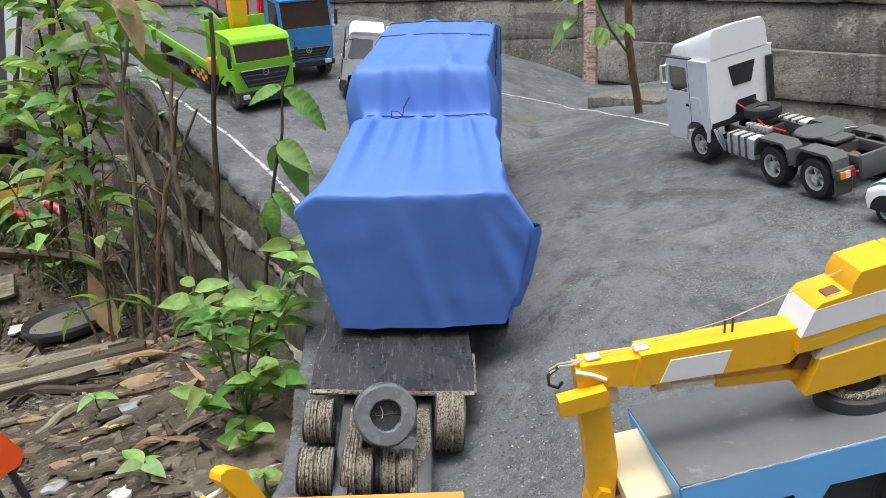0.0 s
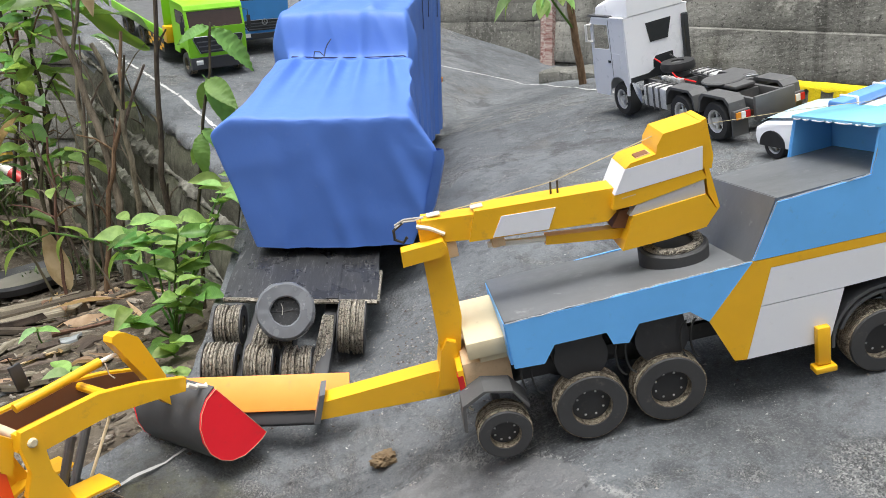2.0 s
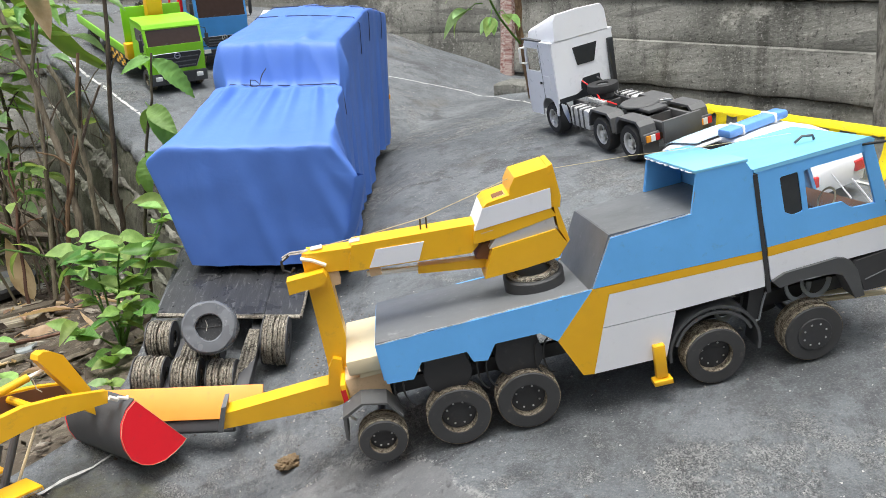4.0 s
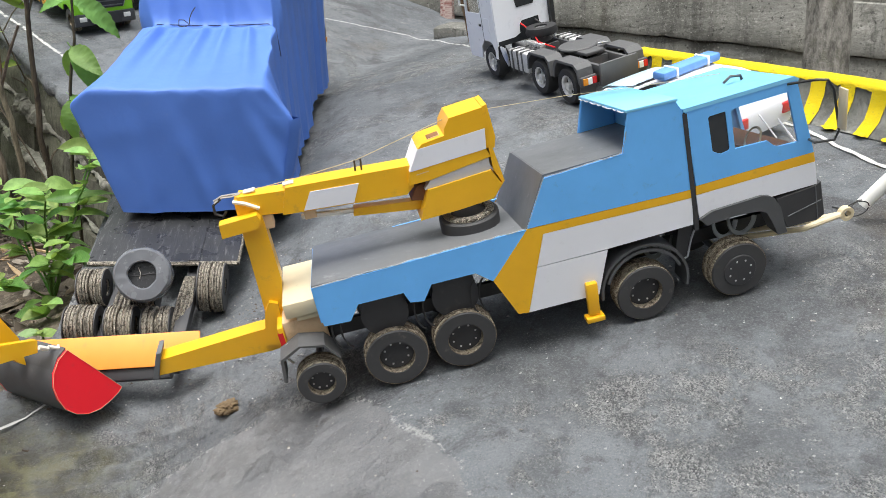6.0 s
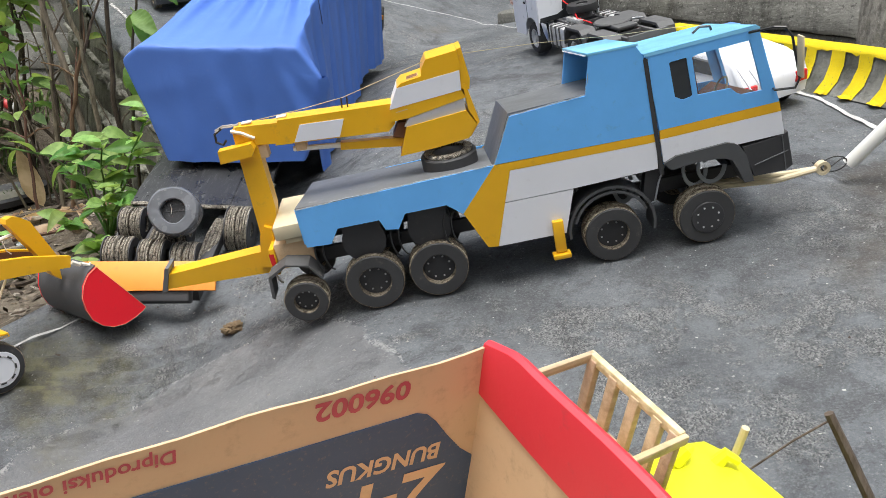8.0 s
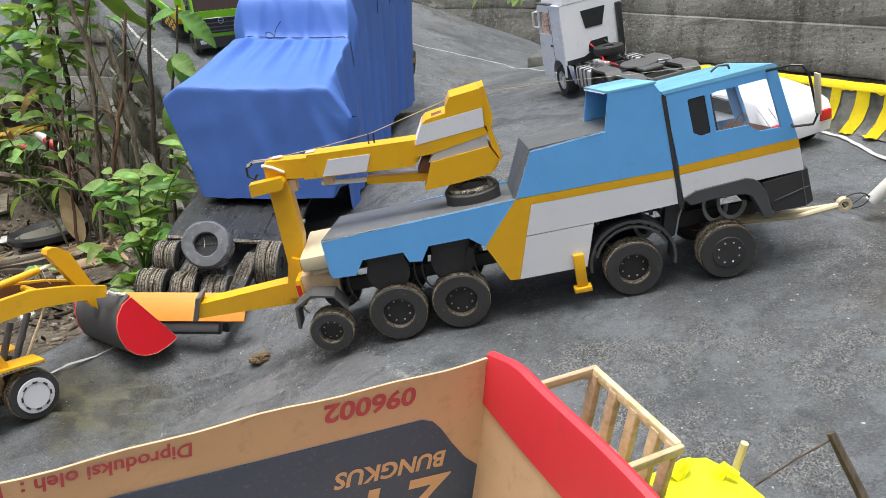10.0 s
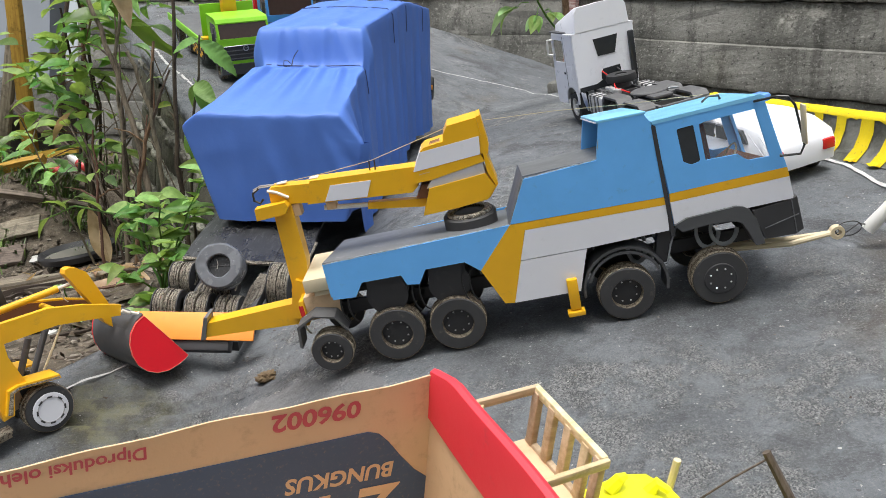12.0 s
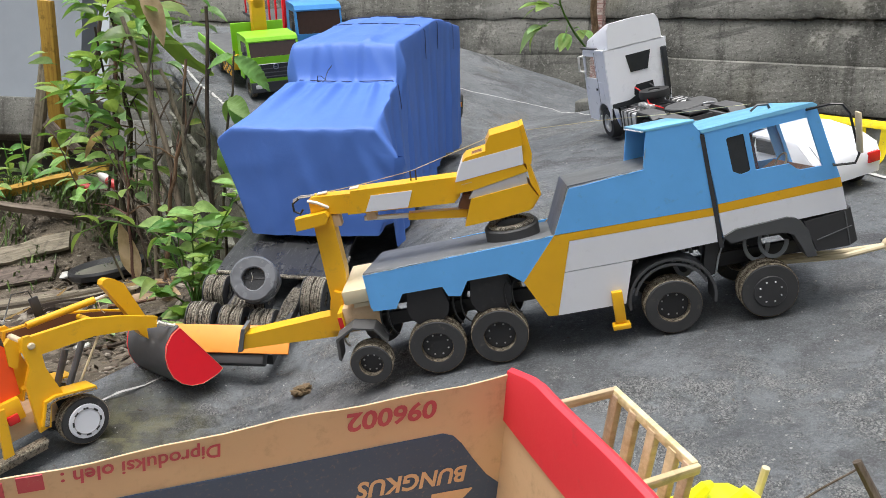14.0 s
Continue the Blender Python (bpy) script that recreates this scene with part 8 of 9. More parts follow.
    # thin bare shoots that crowd before the block wall
    shoots = random.Random(23)
    for k in range(10):
        x, y = shoots.uniform(-1.78, -1.24), shoots.uniform(1.50, 1.95)
        z, tall, over = soil_z(x, y) - 0.01, shoots.uniform(0.45, 0.85), shoots.uniform(-0.10, 0.28)
        p = Plant("sapling", (x, y, z), "thin bare shoot with short side twigs", "plant", "saplings of the thicket")
        r = shoots.uniform(0.003, 0.006)
        fine = p.stem([(x, y, z), (x + over * 0.4, y, z + tall * 0.45), (x + over, y + 0.03, z + tall)], r, r * 0.45, shoots.choice((M_BARK, M_BARK_DARK, M_BARK)), wobble=0.005)
        for q in fine[3::2]:
            p.twig(q, q + Vector((shoots.uniform(-0.11, 0.11), shoots.uniform(-0.05, 0.03), shoots.uniform(-0.01, 0.10))), r * 0.5, M_BARK)
        if k % 3 == 0:
            for q in fine[5:]:
                p.leaf(q, (shoots.uniform(-1, 1), -0.6, shoots.uniform(-0.7, 0.2)), shoots.uniform(0.05, 0.09), shoots.choice(("fresh", "pale", "yellow")), shoots.uniform(-30, 30), face=0.9)
    # forked stub in front of the wall
    p = Plant("sapling", (-1.34, 1.56, -0.25), "forked brown stub in front of the block wall", "plant", "saplings of the thicket")
    fine = p.stem([(-1.34, 1.56, -0.25), (-1.28, 1.58, 0.1), (-1.25, 1.6, 0.29), (-1.27, 1.6, 0.5)], 0.010, 0.007, M_BARK)
    p.twig(fine[7], rd(-1.14, 1.6, 0.41), 0.006, M_BARK)
    p.twig(fine[8], rd(-1.18, 1.58, 0.45), 0.006, M_BARK_DARK)
    # tall leafy growth at the far left
    for x, y, n in ((-2.62, 2.6, 9), (-2.75, 2.35, 8), (-2.95, 2.9, 9)):
        z = soil_z(x, y)
        p = Plant("weed", (x, y, z), "low leafy green weed in the soil", "plant", "weeds at the soil's edge")
        p.stem([(x, y, z), (x + 0.02, y, z + 0.14), (x + 0.04, y, z + 0.26)], 0.006, 0.003, M_LEAF_DARK, wobble=0.004)
        p.spray((x + 0.03, y, z + 0.16), n, 0.095, ("fresh", "dark"), 0.09)
        p.spray((x + 0.03, y, z + 0.06), n, 0.085, ("fresh", "dark", "dark"), 0.09)


def make_long_leaf():
    """The long blade that hangs from the thicket over the road's edge, and the dead one above it."""
    bm = B()
    rows = []
    a, b, c = Vector((-1.42, 1.84, 0.80)), Vector((-1.37, 1.92, 0.54)), Vector((-1.225, 1.95, 0.425))
    for i in range(25):
        s = i / 24
        p = a * (1 - s) ** 2 + b * 2 * s * (1 - s) + c * s * s
        w = 0.030 * math.sin(math.pi * min(1, 0.12 + 0.88 * s)) ** 0.6
        rows.append([rd(*(p + Vector((w * q * 0.8, -0.012 * abs(q), w * q * 0.7 + 0.006 * math.sin(20 * s + 2 * q))))) for q in (-1, -0.5, 0, 0.5, 1)])
    grid_sheet(bm, rows)
    solid("long_leaf", bm, M_LEAF_YELLOW, Matrix.Identity(4), "long yellowing leaf blade drooping over the wall", "leaf", angle=80)
    for at, to, size in (((-1.29, 1.7, 0.78), (-1.27, 1.68, 0.60), 0.22), ((-1.66, 1.78, 0.32), (-1.72, 1.76, 0.26), 0.14)):
        p, q = rd(*at), rd(*to)
        ob = new("dead_leaf", DEAD[0])
        ob.matrix_world = leaf_pose(p, q - p, size, 25)
        tagged(ob, "dry brown leaf hanging in the thicket", "leaf", "hanging dead leaves")


def make_bush():
    p = Plant("bush", (-1.0, 0.79, soil_z(-1.0, 0.79)), "low bush with broad pale green leaves beside the trailer", "plant")
    root = (-1.0, 0.80, soil_z(-1.0, 0.8))
    tips = ((-1.04, 0.70, -0.02), (-0.93, 0.70, 0.0), (-0.88, 0.715, 0.15), (-0.945, 0.93, 0.07), (-1.07, 1.12, 0.02), (-1.05, 0.86, 0.08), (-0.86, 0.84, 0.08), (-0.84, 0.95, 0.16), (-0.97, 0.78, 0.12), (-0.93, 0.60, -0.06), (-1.08, 0.95, 0.10), (-0.80, 0.80, 0.17), (-0.86, 0.66, 0.03))
    for k, tip in enumerate(tips):
        mid = tuple((root[i] + tip[i]) / 2 + (0.02 if i == 2 else 0) for i in range(3))
        fine = p.stem([root, mid, tip], 0.0032, 0.0018, M_LEAF_DARK, wobble=0.003)
        c = rd(*tip)
        for j in range(4 if k not in (9,) else 3):
            a = 2 * math.pi * j / 4 + k + dice.uniform(-0.3, 0.3)
            p.leaf(c + Vector((0, 0, 0.012 * j)), (math.cos(a), math.sin(a) - 0.2, dice.uniform(-0.15, 0.3)), dice.uniform(0.055, 0.088), dice.choice(("fresh", "fresh", "dark")), dice.uniform(-25, 25), face=0.9)
        for j in range(5):
            q = fine[dice.randrange(4, len(fine))]
            p.leaf(q, (dice.uniform(-1, 1), dice.uniform(-1, 0.4), 0.15), dice.uniform(0.05, 0.09), dice.choice(("fresh", "dark", "dark")), dice.uniform(-30, 30), face=0.6)
    # arching runner with narrow leaves
    fine = p.stem([(-0.98, 0.85, 0.0), (-1.15, 0.95, 0.10), (-1.28, 1.0, 0.13), (-1.42, 1.02, 0.10)], 0.0035, 0.002, M_LEAF_DARK, "runner", 0.003)
    for k, q in enumerate(fine[3::2]):
        s = 1 if k % 2 else -1
        p.leaf(q, (-0.5, -0.3, s * 0.8 - 0.2), 0.075, "fresh", 50)
    # low shoots nearer the road
    for x, y, n in ((-0.86, 0.42, 6), (-1.12, 0.56, 4), (-1.42, 1.0, 4)):
        z = soil_z(x, y)
        q = Plant("seedling", (x, y, z), "small seedling with pale green leaves in soil", "plant", "seedlings in the soil")
        q.stem([(x, y, z), (x, y, z + 0.03), (x + 0.005, y, z + 0.05)], 0.0025, 0.0015, M_LEAF_DARK, wobble=0.001)
        c = rd(x, y, z + 0.045)
        for j in range(n):
            a = 2 * math.pi * j / n + x * 9
            q.leaf(c, (math.cos(a), math.sin(a), dice.uniform(0.0, 0.4)), dice.uniform(0.045, 0.07), dice.choice(("pale", "fresh")), dice.uniform(-15, 15))


def make_coffee_sapling():
    p = Plant("sapling", (-1.0, 1.02, soil_z(-1.0, 1.02)), "slender sapling with large ribbed hanging leaves", "plant")
    z = soil_z(-1.0, 1.02)
    p.stem([(-1.0, 1.02, z), (-0.92, 1.0, 0.12), (-0.84, 0.98, 0.31), (-0.79, 0.98, 0.42), (-0.76, 1.0, 0.52)], 0.005, 0.0025, M_BARK_DARK, wobble=0.002)
    for at, tip, size, me in (((-0.765, 1.0, 0.505), (-0.69, 1.03, 0.395), 0.125, 0), ((-0.80, 0.98, 0.40), (-0.75, 0.93, 0.285), 0.125, 1), ((-0.80, 0.98, 0.405), (-0.715, 0.88, 0.33), 0.105, 0), ((-0.85, 0.975, 0.29), (-0.86, 0.93, 0.215), 0.095, 1), ((-0.765, 1.0, 0.51), (-0.83, 0.98, 0.50), 0.075, 0), ((-0.845, 0.98, 0.30), (-0.80, 0.95, 0.25), 0.08, 1), ((-0.80, 0.98, 0.40), (-0.85, 0.99, 0.33), 0.07, 0), ((-0.86, 0.985, 0.27), (-0.90, 0.97, 0.22), 0.06, 1)):
        a, b = rd(*at), rd(*tip)
        p.leaf(a, b - a, size * 1.12, "fresh", dice.uniform(-20, 15), RIBBED[me], face=1.6)


def make_wall_sapling():
    p = Plant("sapling", (0.28, 2.4, road_z(0.28, 2.4)), "sapling with lobed green leaves by the concrete wall", "plant")
    z = road_z(0.28, 2.4)
    p.stem([(0.28, 2.4, z), (0.27, 2.38, 0.2), (0.30, 2.38, 0.45), (0.32, 2.4, 0.8)], 0.016, 0.012, M_BARK_RED)
    p.stem([(0.27, 2.38, 0.12), (0.17, 2.3, 0.30), (0.14, 2.27, 0.48), (0.17, 2.27, 0.62)], 0.005, 0.003, M_LEAF_DARK, "stalk")
    for at, to, size in (((0.15, 2.28, 0.38), (0.02, 2.2, 0.42), 0.17), ((0.13, 2.26, 0.33), (-0.05, 2.19, 0.30), 0.16), ((0.15, 2.28, 0.43), (0.27, 2.22, 0.47), 0.13), ((0.16, 2.28, 0.52), (0.04, 2.2, 0.56), 0.15), ((0.17, 2.28, 0.57), (0.28, 2.2, 0.62), 0.14), ((0.16, 2.28, 0.62), (0.10, 2.2, 0.70), 0.12), ((0.19, 2.31, 0.28), (0.26, 2.2, 0.25), 0.11), ((0.17, 2.3, 0.30), (0.12, 2.2, 0.22), 0.12)):
        a, b = rd(*at), rd(*to)
        p.twig(a, a.lerp(b, 0.35), 0.0025, M_LEAF_DARK)
        for turn in (-38, 0, 38):
            d = Matrix.Rotation(radians(turn), 3, "Z") @ (b - a)
            p.leaf(a.lerp(b, 0.35), d, size * (0.75 if turn else 0.9), dice.choice(("fresh", "pale")), dice.uniform(-15, 15))


def make_kerb_tree():
    p = Plant("tree", (1.14, 1.25, -0.62), "old grey tree trunk behind the striped kerb", "tree")
    bm = B()
    rings = []
    for i in range(46):
        h = 1.9 * i / 45
        ring = []
        for q in range(30):
            a = 2 * math.pi * q / 30
            v = Vector((math.cos(a), math.sin(a), 0))
            rr = 0.056 * (1.25 - 0.18 * h) + 0.007 * noise.noise(Vector((v.x * 2.4, v.y * 2.4, h * 1.6))) + 0.0045 * abs(noise.noise(Vector((v.x * 8, v.y * 8, h * 2.2)))) + 0.002 * noise.noise(Vector((v.x * 22, v.y * 22, h * 14)))
            ring.append(bm.verts.new(v * rr + Vector((0.012 * math.sin(2 * h), 0, h))))
        rings.append(ring)
    for a, b in zip(rings, rings[1:]):
        for q in range(30):
            bm.faces.new((a[q], a[(q + 1) % 30], b[(q + 1) % 30], b[q]))
    part("trunk", bm, M_TRUNK, p.t, "fissured grey bark", angle=60)
    bm = tube(B(), [(0.068 * math.cos(a), 0.068 * math.sin(a), 1.235 + 0.006 * math.sin(3 * a)) for a in np.linspace(0, 6.28, 26)], 0.0022, 5)
    part("wire", bm, M_WIRE, p.t, "rusty wire tied round the trunk")


make_thicket()
make_kerb_tree()
make_long_leaf()
make_bush()
make_coffee_sapling()
make_wall_sapling()


# ---- litter on the soil ----
def ground_pose(x, y, turn, lift=0.0, tip=0.0, lean=0.0):
    e = 0.06
    ax = Vector((2 * e, 0, soil_z(x + e, y) - soil_z(x - e, y))).normalized()
    ay = Vector((0, 2 * e, soil_z(x, y + e) - soil_z(x, y - e)))
    ay = (ay - ax * ay.dot(ax)).normalized()
    return ROAD @ axes_pose(Vector((x, y, soil_z(x, y) + lift)), ax, ay, ax.cross(ay)) @ pose(0, 0, 0, tip, lean, turn)


def plank_mesh(length, width, thick, seed):
    d = random.Random(seed)
    bm = B()
    rows = []
    for i in range(9):
        x = (i / 8 - 0.5) * length
        e = d.uniform(-0.004, 0.004)
        ragged = d.uniform(-0.02, 0.02) if i in (0, 8) else 0
        z = 0.004 * math.sin(i * 0.8 + seed)
        w0, w1 = -width / 2 + e, width / 2 + d.uniform(-0.004, 0.004)
        rows.append([(x + ragged, w0, z), (x + ragged * 0.6, w0 + 0.002, z + thick), (x, 0, z + thick * 1.02), (x - ragged * 0.5, w1 - 0.002, z + thick), (x - ragged, w1, z), (x, 0, z)])
    for i in range(9):
        rows[i] = [bm.verts.new(p) for p in rows[i]]
    for a, b in zip(rows, rows[1:]):
        for k in range(6):
            bm.faces.new((a[k], a[(k + 1) % 6], b[(k + 1) % 6], b[k]))
    bm.faces.new(rows[0])
    bm.faces.new(rows[-1])
    return bm


def make_planks():
    rows = (
        (-1.98, 1.56, 2, 0.75, 0.13, 0.018, 0.000, M_PLANK), (-1.88, 1.43, 4, 0.80, 0.09, 0.016, 0.012, M_PLANK_DARK), (-1.84, 1.33, 5, 0.72, 0.11, 0.014, 0.004, M_PLANK), (-2.37, 2.08, 14, 0.36, 0.10, 0.014, 0.006, M_PLANK), (-2.38, 1.95, 4, 0.34, 0.12, 0.014, 0.006, M_PLANK), 
        (-2.35, 1.55, 20, 0.8, 0.16, 0.02, 0.006, M_PLANK), (-2.2, 2.29, 24, 0.75, 0.035, 0.03, 0.0, M_PLANK),
        (-1.58, 1.20, -20, 0.30, 0.03, 0.014, 0.006, M_PLANK_DARK),
        (-2.62, 2.72, 5, 0.7, 0.05, 0.04, 0.0, M_TIMBER_Y), (-2.48, 2.42, 6, 0.42, 0.045, 0.04, 0.0, M_TIMBER_Y), (-2.2, 0.72, 25, 0.5, 0.1, 0.014, 0.0, M_PLANK), (-2.45, 1.1, 14, 0.8, 0.12, 0.016, 0.0, M_PLANK), (-1.72, 1.27, 5, 0.3, 0.02, 0.02, 0.01, M_PLANK_DARK),
    )
    for k, (x, y, turn, ln, w, th, lift, mat) in enumerate(rows):
        yellow = mat is M_TIMBER_Y
        solid("timber_beam" if yellow else "plank", plank_mesh(ln, w, th, k), mat, ground_pose(x, y, turn, lift, dice.uniform(-2, 2), dice.uniform(-2, 2)),
              "yellow painted timber lying on the soil" if yellow else ("rotten dark board on the littered soil" if mat is M_PLANK_DARK else "weathered grey-brown board on the littered soil"), "timber" if yellow else "board", "timbers on the soil" if yellow else "old boards on the soil")


def make_scraps():
    """Broken bits of board and bark, each a thing."""
    meshes = [mesh_of("wood_scrap", plank_mesh(ln, w, th, 40 + k), mat) for k, (ln, w, th, mat) in enumerate((
        (0.10, 0.040, 0.008, M_PLANK_DARK), (0.12, 0.022, 0.008, M_PLANK), (0.08, 0.05, 0.006, M_PLANK_DARK), (0.16, 0.016, 0.010, M_PLANK_DARK), (0.06, 0.03, 0.006, M_PLANK)))]
    for k in range(58):
        x, y = dice.uniform(-2.3, -1.0), dice.uniform(0.15, 1.9)
        if x > -1.25 and y > 1.1:
            continue
        ob = new("wood_scrap", dice.choice(meshes))
        ob.matrix_world = ground_pose(x, y, dice.gauss(15, 45), dice.uniform(0.002, 0.012), dice.uniform(-12, 12), dice.uniform(-10, 10))
        tagged(ob, "broken scrap of old wood on the soil", "wood scrap", "wood scraps on the soil")


def make_litter():
    # dead leaves one by one
    spots = [(-1.73, 1.70, 0.17, 4), (-1.22, 1.06, 0.15, 0), (-1.48, 1.50, 0.15, 2), (-1.30, 0.86, 0.11, 0), (-1.40, 0.72, 0.10, 2), (-1.62, 1.42, 0.13, 3), (-1.15, 0.72, 0.09, 3), (-1.55, 0.9, 0.12, 1)]
    for k, (x, y, size, v) in enumerate(spots):
        ob = new("dead_leaf", DEAD[v])
        if k == 0:
            lx = Vector((-0.35, 0.15, 0.92)).normalized()
            ly = Vector((0.1, -1.0, 0.25)).cross(lx).normalized()
            ob.matrix_world = axes_pose(rd(x + 0.05, y, soil_z(x, y) + 0.01), lx, ly, lx.cross(ly)) @ Matrix.Scale(size * 1.25, 4)
        else:
            ob.matrix_world = ground_pose(x, y, dice.uniform(0, 360), 0.012, dice.uniform(-15, 15), dice.uniform(-12, 12)) @ Matrix.Scale(size, 4)
        tagged(ob, "big curled dry leaf standing in the litter" if k == 0 else "curled dry brown leaf on the soil", "leaf", "dead leaves on the soil")
    for x, y, turn, size, v in ((-1.365, 1.337, 200, 0.18, 0), (-1.43, 1.145, 30, 0.14, 2), (-1.50, 1.30, 120, 0.11, 3)):
        ob = new("dead_leaf", DEAD[v])
        ob.matrix_world = ground_pose(x, y, turn, 0.02, 8, -6) @ Matrix.Scale(size, 4)
        tagged(ob, "broad dry brown leaf lying on the soil", "leaf", "dead leaves on the soil")
    for k in range(46):
        x, y = dice.uniform(-2.3, -0.95), dice.uniform(0.25, 2.0)
        if x > -1.2 + 0.1 * y and y > 1.2:
            continue
        ob = new("dead_leaf", dice.choice(DEAD[:4]))
        ob.matrix_world = ground_pose(x, y, dice.uniform(0, 360), 0.008, dice.uniform(-20, 20), dice.uniform(-15, 15)) @ Matrix.Scale(dice.uniform(0.04, 0.10), 4)
        tagged(ob, "curled dry brown leaf on the soil", "leaf", "dead leaves on the soil")
    # sticks
    for k in range(34):
        x, y = dice.uniform(-2.2, -0.95), dice.uniform(0.2, 1.9)
        ln = dice.uniform(0.06, 0.28)
        pts = [(ln * (i / 4 - 0.5), dice.uniform(-0.006, 0.006), dice.uniform(0, 0.006)) for i in range(5)]
        r = dice.uniform(0.002, 0.008)
        solid("stick", tube(B(), pts, r, 6, r * 0.6), dice.choice((M_BARK, M_BARK_DARK, M_BARK_RED)), ground_pose(x, y, dice.gauss(15, 40), 0.006, 0, dice.uniform(-6, 6)), "dry brown stick on the littered soil", "stick", "sticks on the soil")
    # chips and crumbs, past counting
    verts, faces = [], []
    for k in range(6500):
        x, y = dice.uniform(-2.6, -0.78), dice.uniform(-0.35, 2.6)
        if x > -1.25 and y > 1.35:
            continue
        c = rd(x, y, soil_z(x, y) + dice.uniform(0.0, 0.006))
        s = dice.uniform(0.004, 0.015) * (2.4 if dice.random() < 0.14 else 1)
        a = Vector((dice.uniform(-1, 1), dice.uniform(-1, 1), dice.uniform(-0.3, 0.3))).normalized() * s
        b = a.cross(Vector((dice.uniform(-0.3, 0.3), dice.uniform(-0.3, 0.3), 1))).normalized() * s * dice.uniform(0.25, 0.7)
        h = Vector((0, 0, s * dice.uniform(0.12, 0.35)))
        n = len(verts)
        for q in (a, b, -a, -b):
            verts.append(c + q)
        for q in (a * 0.8, b * 0.8, -a * 0.8, -b * 0.8):
            verts.append(c + q + h)
        faces += [(n, n + 1, n + 5, n + 4), (n + 1, n + 2, n + 6, n + 5), (n + 2, n + 3, n + 7, n + 6), (n + 3, n, n + 4, n + 7), (n + 4, n + 5, n + 6, n + 7)]
    me = bpy.data.meshes.new("wood_chips")
    me.from_pydata(verts, [], faces)
    me.materials.append(M_CHIP)
    tagged(new("wood_chips", me), "scattered wood chips, bark and leaf crumbs on soil", "litter", kind="stuff")
    # grit on the road
    verts, faces = [], []
    for k in range(1500):
        if dice.random() < 0.5:
            x, y = dice.uniform(-0.9, 0.9), dice.uniform(-0.4, 1.9)
        else:
            x, y = dice.gauss(-0.40, 0.09), dice.gauss(0.36, 0.12)
        c = rd(x, y, road_z(x, y))
        s = dice.uniform(0.0008, 0.003)
        n = len(verts)
        for q in ((1, 0, 0), (0, 1, 0), (-1, 0, 0), (0, -1, 0), (0, 0, 1)):
            verts.append(c + Vector([v * s * dice.uniform(0.6, 1.4) for v in q]))
        faces += [(n, n + 1, n + 4), (n + 1, n + 2, n + 4), (n + 2, n + 3, n + 4), (n + 3, n, n + 4)]
    me = bpy.data.meshes.new("grit")
    me.from_pydata(verts, [], faces)
    me.materials.append(M_GRIT)
    tagged(new("grit", me), "pale grit and crumbs scattered on the road", "grit", kind="stuff")
    # grass tufts along the soil's far edge
    verts, faces = [], []
    for k in range(3800):
        if k % 4:
            x, y = dice.gauss(-2.55, 0.35), dice.gauss(2.55, 0.28)
        else:
            x, y = dice.uniform(-2.4, -1.5), dice.uniform(1.9, 2.6)
        if noise.noise(Vector((x * 4, y * 4, 2))) < -0.05:
            continue
        c = rd(x, y, soil_z(x, y) - 0.004)
        d = Vector((dice.uniform(-0.6, 0.6), dice.uniform(-0.6, 0.6), 1)) * dice.uniform(0.03, 0.10)
        w = Vector((-d.y, d.x, 0)).normalized() * dice.uniform(0.003, 0.006)
        n = len(verts)
        verts += [c - w, c + w, c + d * 0.6 + w * 0.8, c + d * 0.6 - w * 0.8, c + d + Vector((d.x, d.y, -0.02))]
        faces += [(n, n + 1, n + 2, n + 3), (n + 3, n + 2, n + 4)]
    me = bpy.data.meshes.new("grass")
    me.from_pydata(verts, [], faces)
    me.materials.append(M_GRASS)
    tagged(new("grass", me), "sparse green grass and weeds on the soil", "grass", kind="stuff")


def island_mat(name, *colours, rough=0.85):
    """Each loose bit takes a colour of its own."""
    k = Mat(name, rough, 0, 0.3)
    g = k.n.new("ShaderNodeNewGeometry")
    r = k.n.new("ShaderNodeValToRGB")
    r.color_ramp.interpolation = "CONSTANT"
    r.color_ramp.elements[0].color = rgb(colours[0])
    for i, c in enumerate(colours[1:], 1):
        e = r.color_ramp.elements[1] if i == 1 else r.color_ramp.elements.new(i / len(colours))
        e.position, e.color = i / len(colours), rgb(c)
    k.l.new(g.outputs["Random Per Island"], r.inputs[0])
    k.color(k.mix(k.noise(80, 4), r.outputs[0], (0.08, 0.06, 0.045)))
    return k.bump((k.noise(200, 4), 0.5, 0.002)).m


M_CHIP = island_mat("mixed_wood_chips", (0.15, 0.12, 0.09), (0.06, 0.05, 0.04), (0.3, 0.24, 0.17), (0.22, 0.185, 0.145), (0.46, 0.42, 0.35), (0.1, 0.085, 0.065))
M_GRIT = island_mat("pale_grit", (0.45, 0.44, 0.42), (0.3, 0.29, 0.27), (0.6, 0.59, 0.56), (0.12, 0.1, 0.09))
M_GRASS = island_mat("grass_blades", (0.10, 0.22, 0.04), (0.16, 0.32, 0.06), (0.24, 0.38, 0.08), (0.07, 0.15, 0.04), rough=0.5)
M_WATER = plain("murky_water", (0.22, 0.21, 0.18), 0.08, 0, 12, 0.2, 0.02)
M_PLASTIC = plain("clear_plastic", (0.30, 0.32, 0.33), 0.15)
M_WRAP_R = plain("red_wrapper", (0.42, 0.03, 0.03), 0.45)
M_WRAP_W = plain("white_wrapper", (0.5, 0.49, 0.46), 0.5, 0, 30, 0.3)
make_planks()
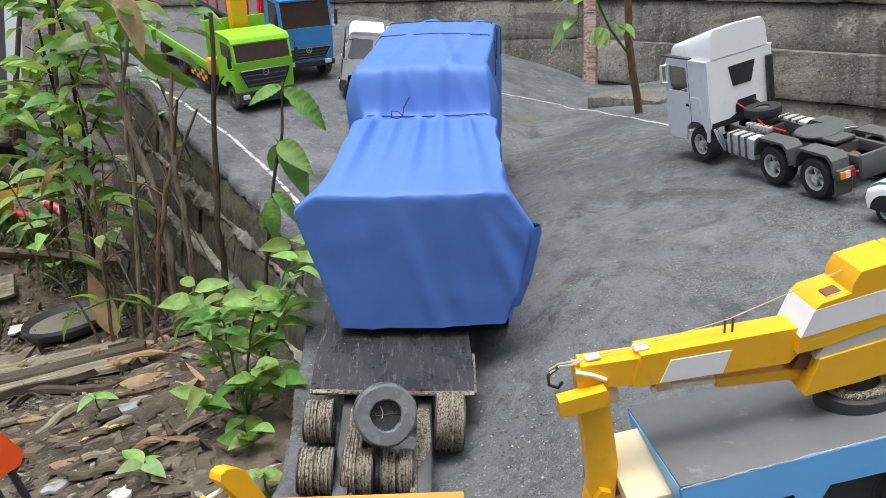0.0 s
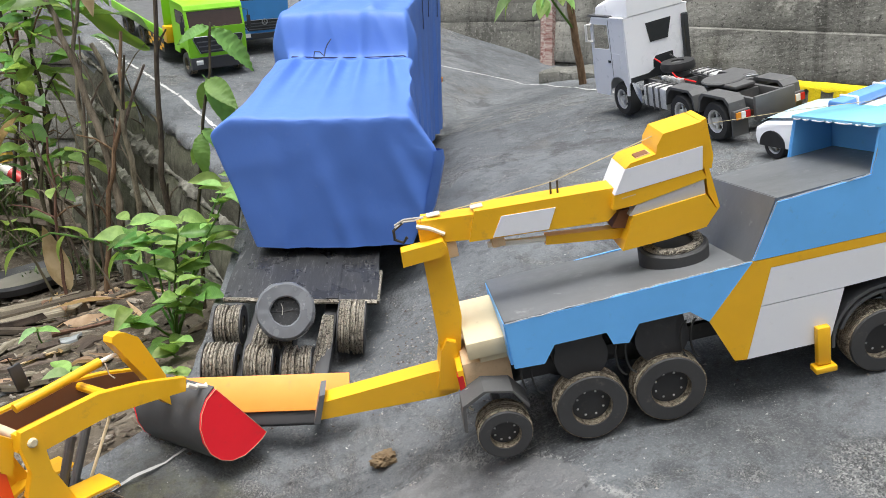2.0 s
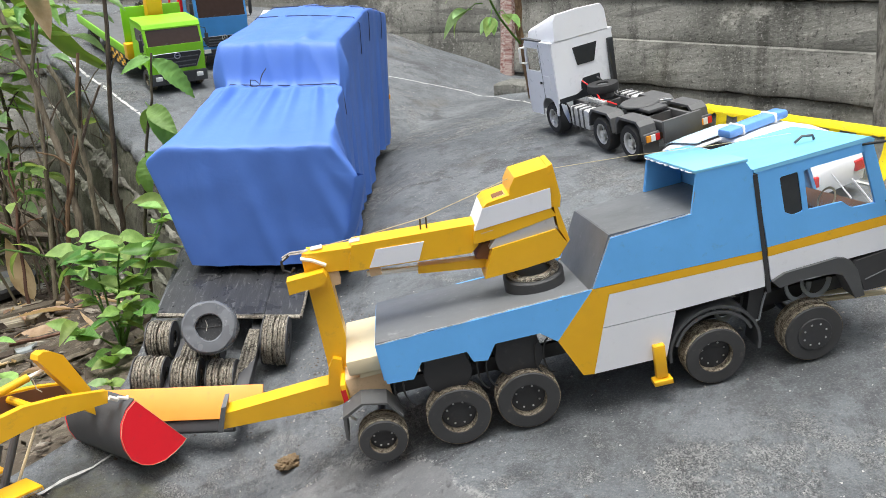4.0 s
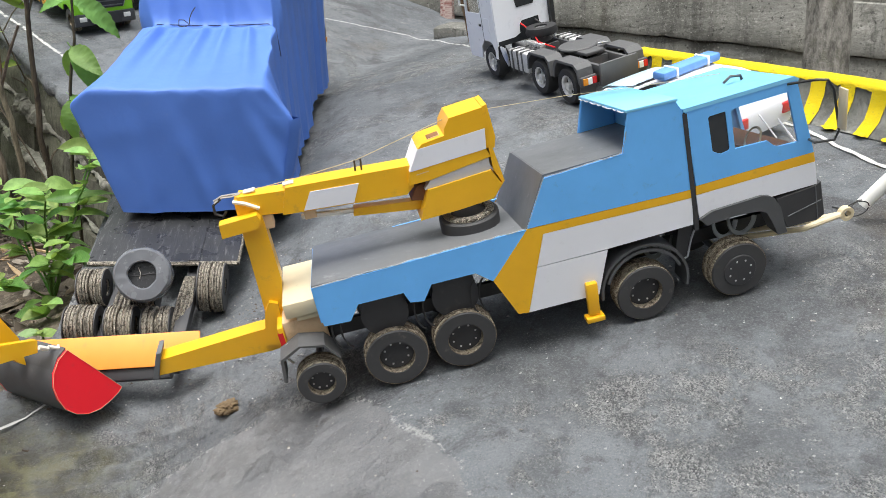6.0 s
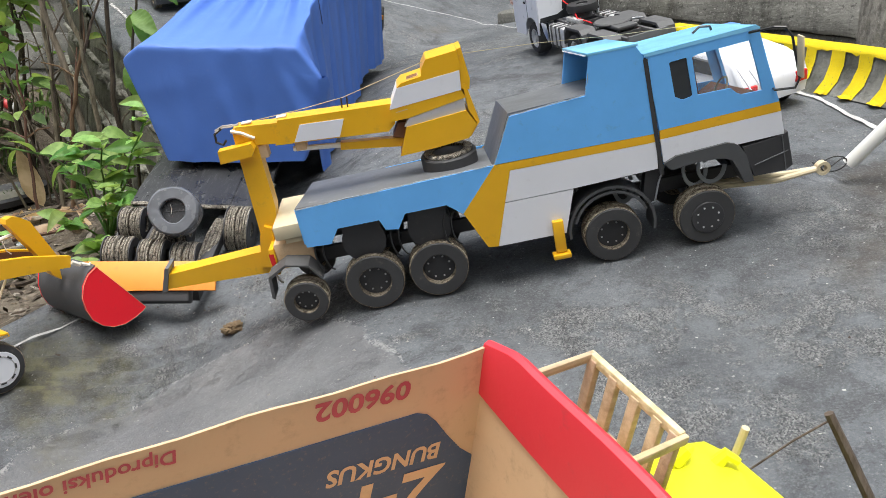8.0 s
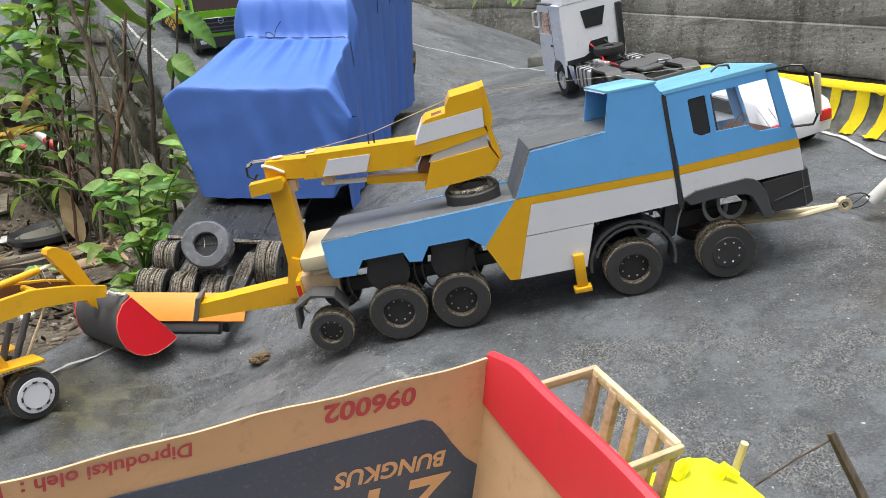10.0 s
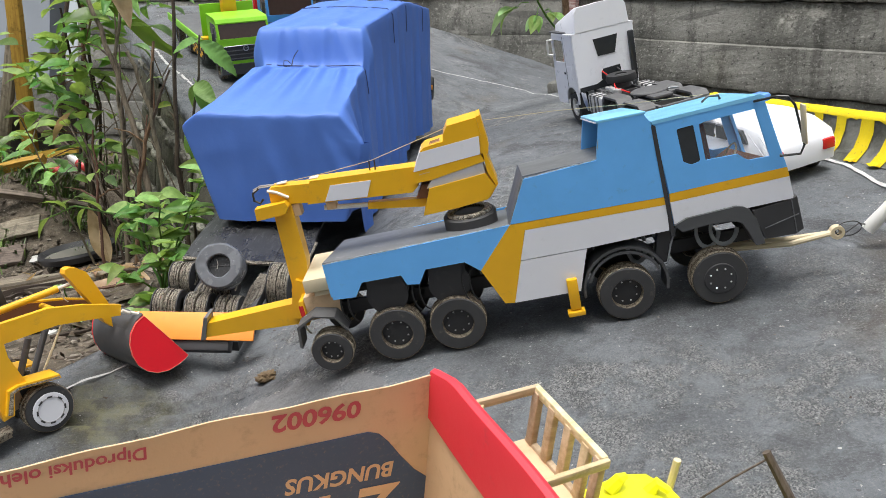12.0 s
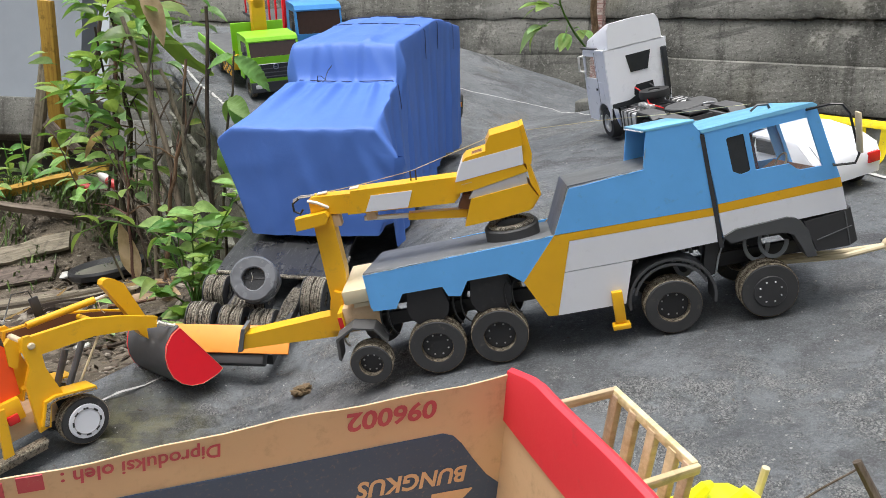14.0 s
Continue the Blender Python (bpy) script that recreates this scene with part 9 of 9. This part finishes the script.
make_scraps()
make_litter()


def make_pan():
    t = thing("pan_lid", ground_pose(-1.925, 1.895, 20, 0.030, 0, 0) @ Matrix.Scale(1.2, 4), "old black round lid holding murky water", "lid")
    part("rim", lathe(B(), [(0.112, 0.004), (0.128, 0.0), (0.134, 0.02), (0.13, 0.03), (0.122, 0.022), (0.112, 0.012)], (0, 0, 0), 40, 0.01, "z"), M_BLACK, t, "dented black rim")
    part("water", puck(B(), 0.116, 0.005, 0.013, (0, 0, 0), 36, 0.001, "z"), M_WATER, t, "murky rain water")
    for (x, y, turn, sx, sy, mat, label) in ((-1.835, 1.93, 30, 0.15, 0.09, M_WRAP_W, "crumpled white foam scrap on the soil"), (-1.36, 0.98, 10, 0.09, 0.05, M_PLASTIC, "clear plastic scrap on the soil"), (-2.12, 1.95, 15, 0.12, 0.05, M_WRAP_W, "flattened pale carton on the soil"), (-1.32, 0.62, 60, 0.07, 0.035, M_PLASTIC, "clear plastic scrap on the soil"), (-1.16, 0.52, 130, 0.05, 0.03, M_WRAP_W, "crumpled pale scrap on the soil")):
        bm = B()
        rows = [[(sx * (i / 6 - 0.5) + dice.uniform(-0.004, 0.004), sy * (j / 4 - 0.5) + dice.uniform(-0.004, 0.004), 0.008 + dice.uniform(0, 0.008)) for j in range(5)] for i in range(7)]
        grid_sheet(bm, rows)
        got = bmesh.ops.extrude_face_region(bm, geom=list(bm.faces))
        for v in [g for g in got["geom"] if isinstance(g, bmesh.types.BMVert)]:
            v.co.z -= 0.006
        solid("scrap", bm, mat, ground_pose(x, y, turn), label, "litter", "scraps on the soil", angle=50)


def make_bottles():
    for x, y, turn in ((-2.29, 2.46, 12), (-2.26, 2.70, -20)):
        t = thing("plastic_bottle", ground_pose(x, y, turn, 0.024), "discarded plastic bottle with a red label", "bottle", "bottles in the litter")
        bm = B()
        lathe(bm, [(0.001, -0.09), (0.020, -0.09), (0.023, -0.082), (0.022, 0.0), (0.023, 0.05), (0.016, 0.075), (0.009, 0.09), (0.009, 0.105), (0.001, 0.105)], (0, 0, 0), 20, 0.02)
        part("bottle", bm, M_WRAP_W, t, "dirty pale plastic", Matrix.Rotation(radians(90), 4, "Z"))
        bm = B()
        lathe(bm, [(0.0225, -0.055), (0.0242, -0.055), (0.0242, 0.015), (0.0225, 0.015)], (0, 0, 0), 20, 0.02)
        part("label", bm, M_WRAP_R, t, "", Matrix.Rotation(radians(90), 4, "Z"))


def make_stone():
    bm = B()
    bmesh.ops.create_icosphere(bm, subdivisions=4, radius=0.015)
    for v in bm.verts:
        n = noise.noise(v.co * 110) * 0.35 + noise.noise(v.co * 330) * 0.35 + noise.noise(v.co * 800) * 0.15
        v.co = v.co * (1 + n)
        v.co.z *= 0.55
        v.co.x *= 1.25
    solid("clod", bm, M_CLOD, ROAD @ pose(-0.483, 0.124, road_z(-0.483, 0.124) + 0.008, 0, 0, 20), "dry crumbly brown clod on the road", "clod")


M_CLOD = plain("dry_clod", (0.16, 0.11, 0.06), 0.95, 0, 150, 0.5, 1.0)
make_pan()
make_bottles()
make_stone()


# ---- timber posts by the house ----
def make_posts():
    for pts, r, mat, label in (([(-2.72, 3.0, soil_z(-2.72, 3.0) - 0.01), (-2.44, 3.0, 0.92)], 0.036, M_TIMBER_Y, "leaning yellow painted timber post"), ([(-2.99, 3.1, soil_z(-2.99, 3.1) - 0.01), (-2.55, 3.1, 0.76)], 0.03, M_PLANK, "leaning brown timber prop"), ([(-2.45, 2.98, soil_z(-2.45, 2.98) - 0.01), (-2.66, 2.96, 0.32)], 0.026, M_PLANK, "short brown brace against the yellow post")):
        a, b = rd(*pts[0]), rd(*pts[1])
        x = (b - a).normalized()
        y = Vector((0, 1, 0)).cross(x).normalized()
        m = axes_pose(a, x, y, x.cross(y))
        bm = B()
        block(bm, (0, -r, -r * 0.6), ((b - a).length, r, r * 0.6), bevel=0.003)
        solid("timber_post", bm, mat, m, label, "post", "timber posts by the house")


make_posts()
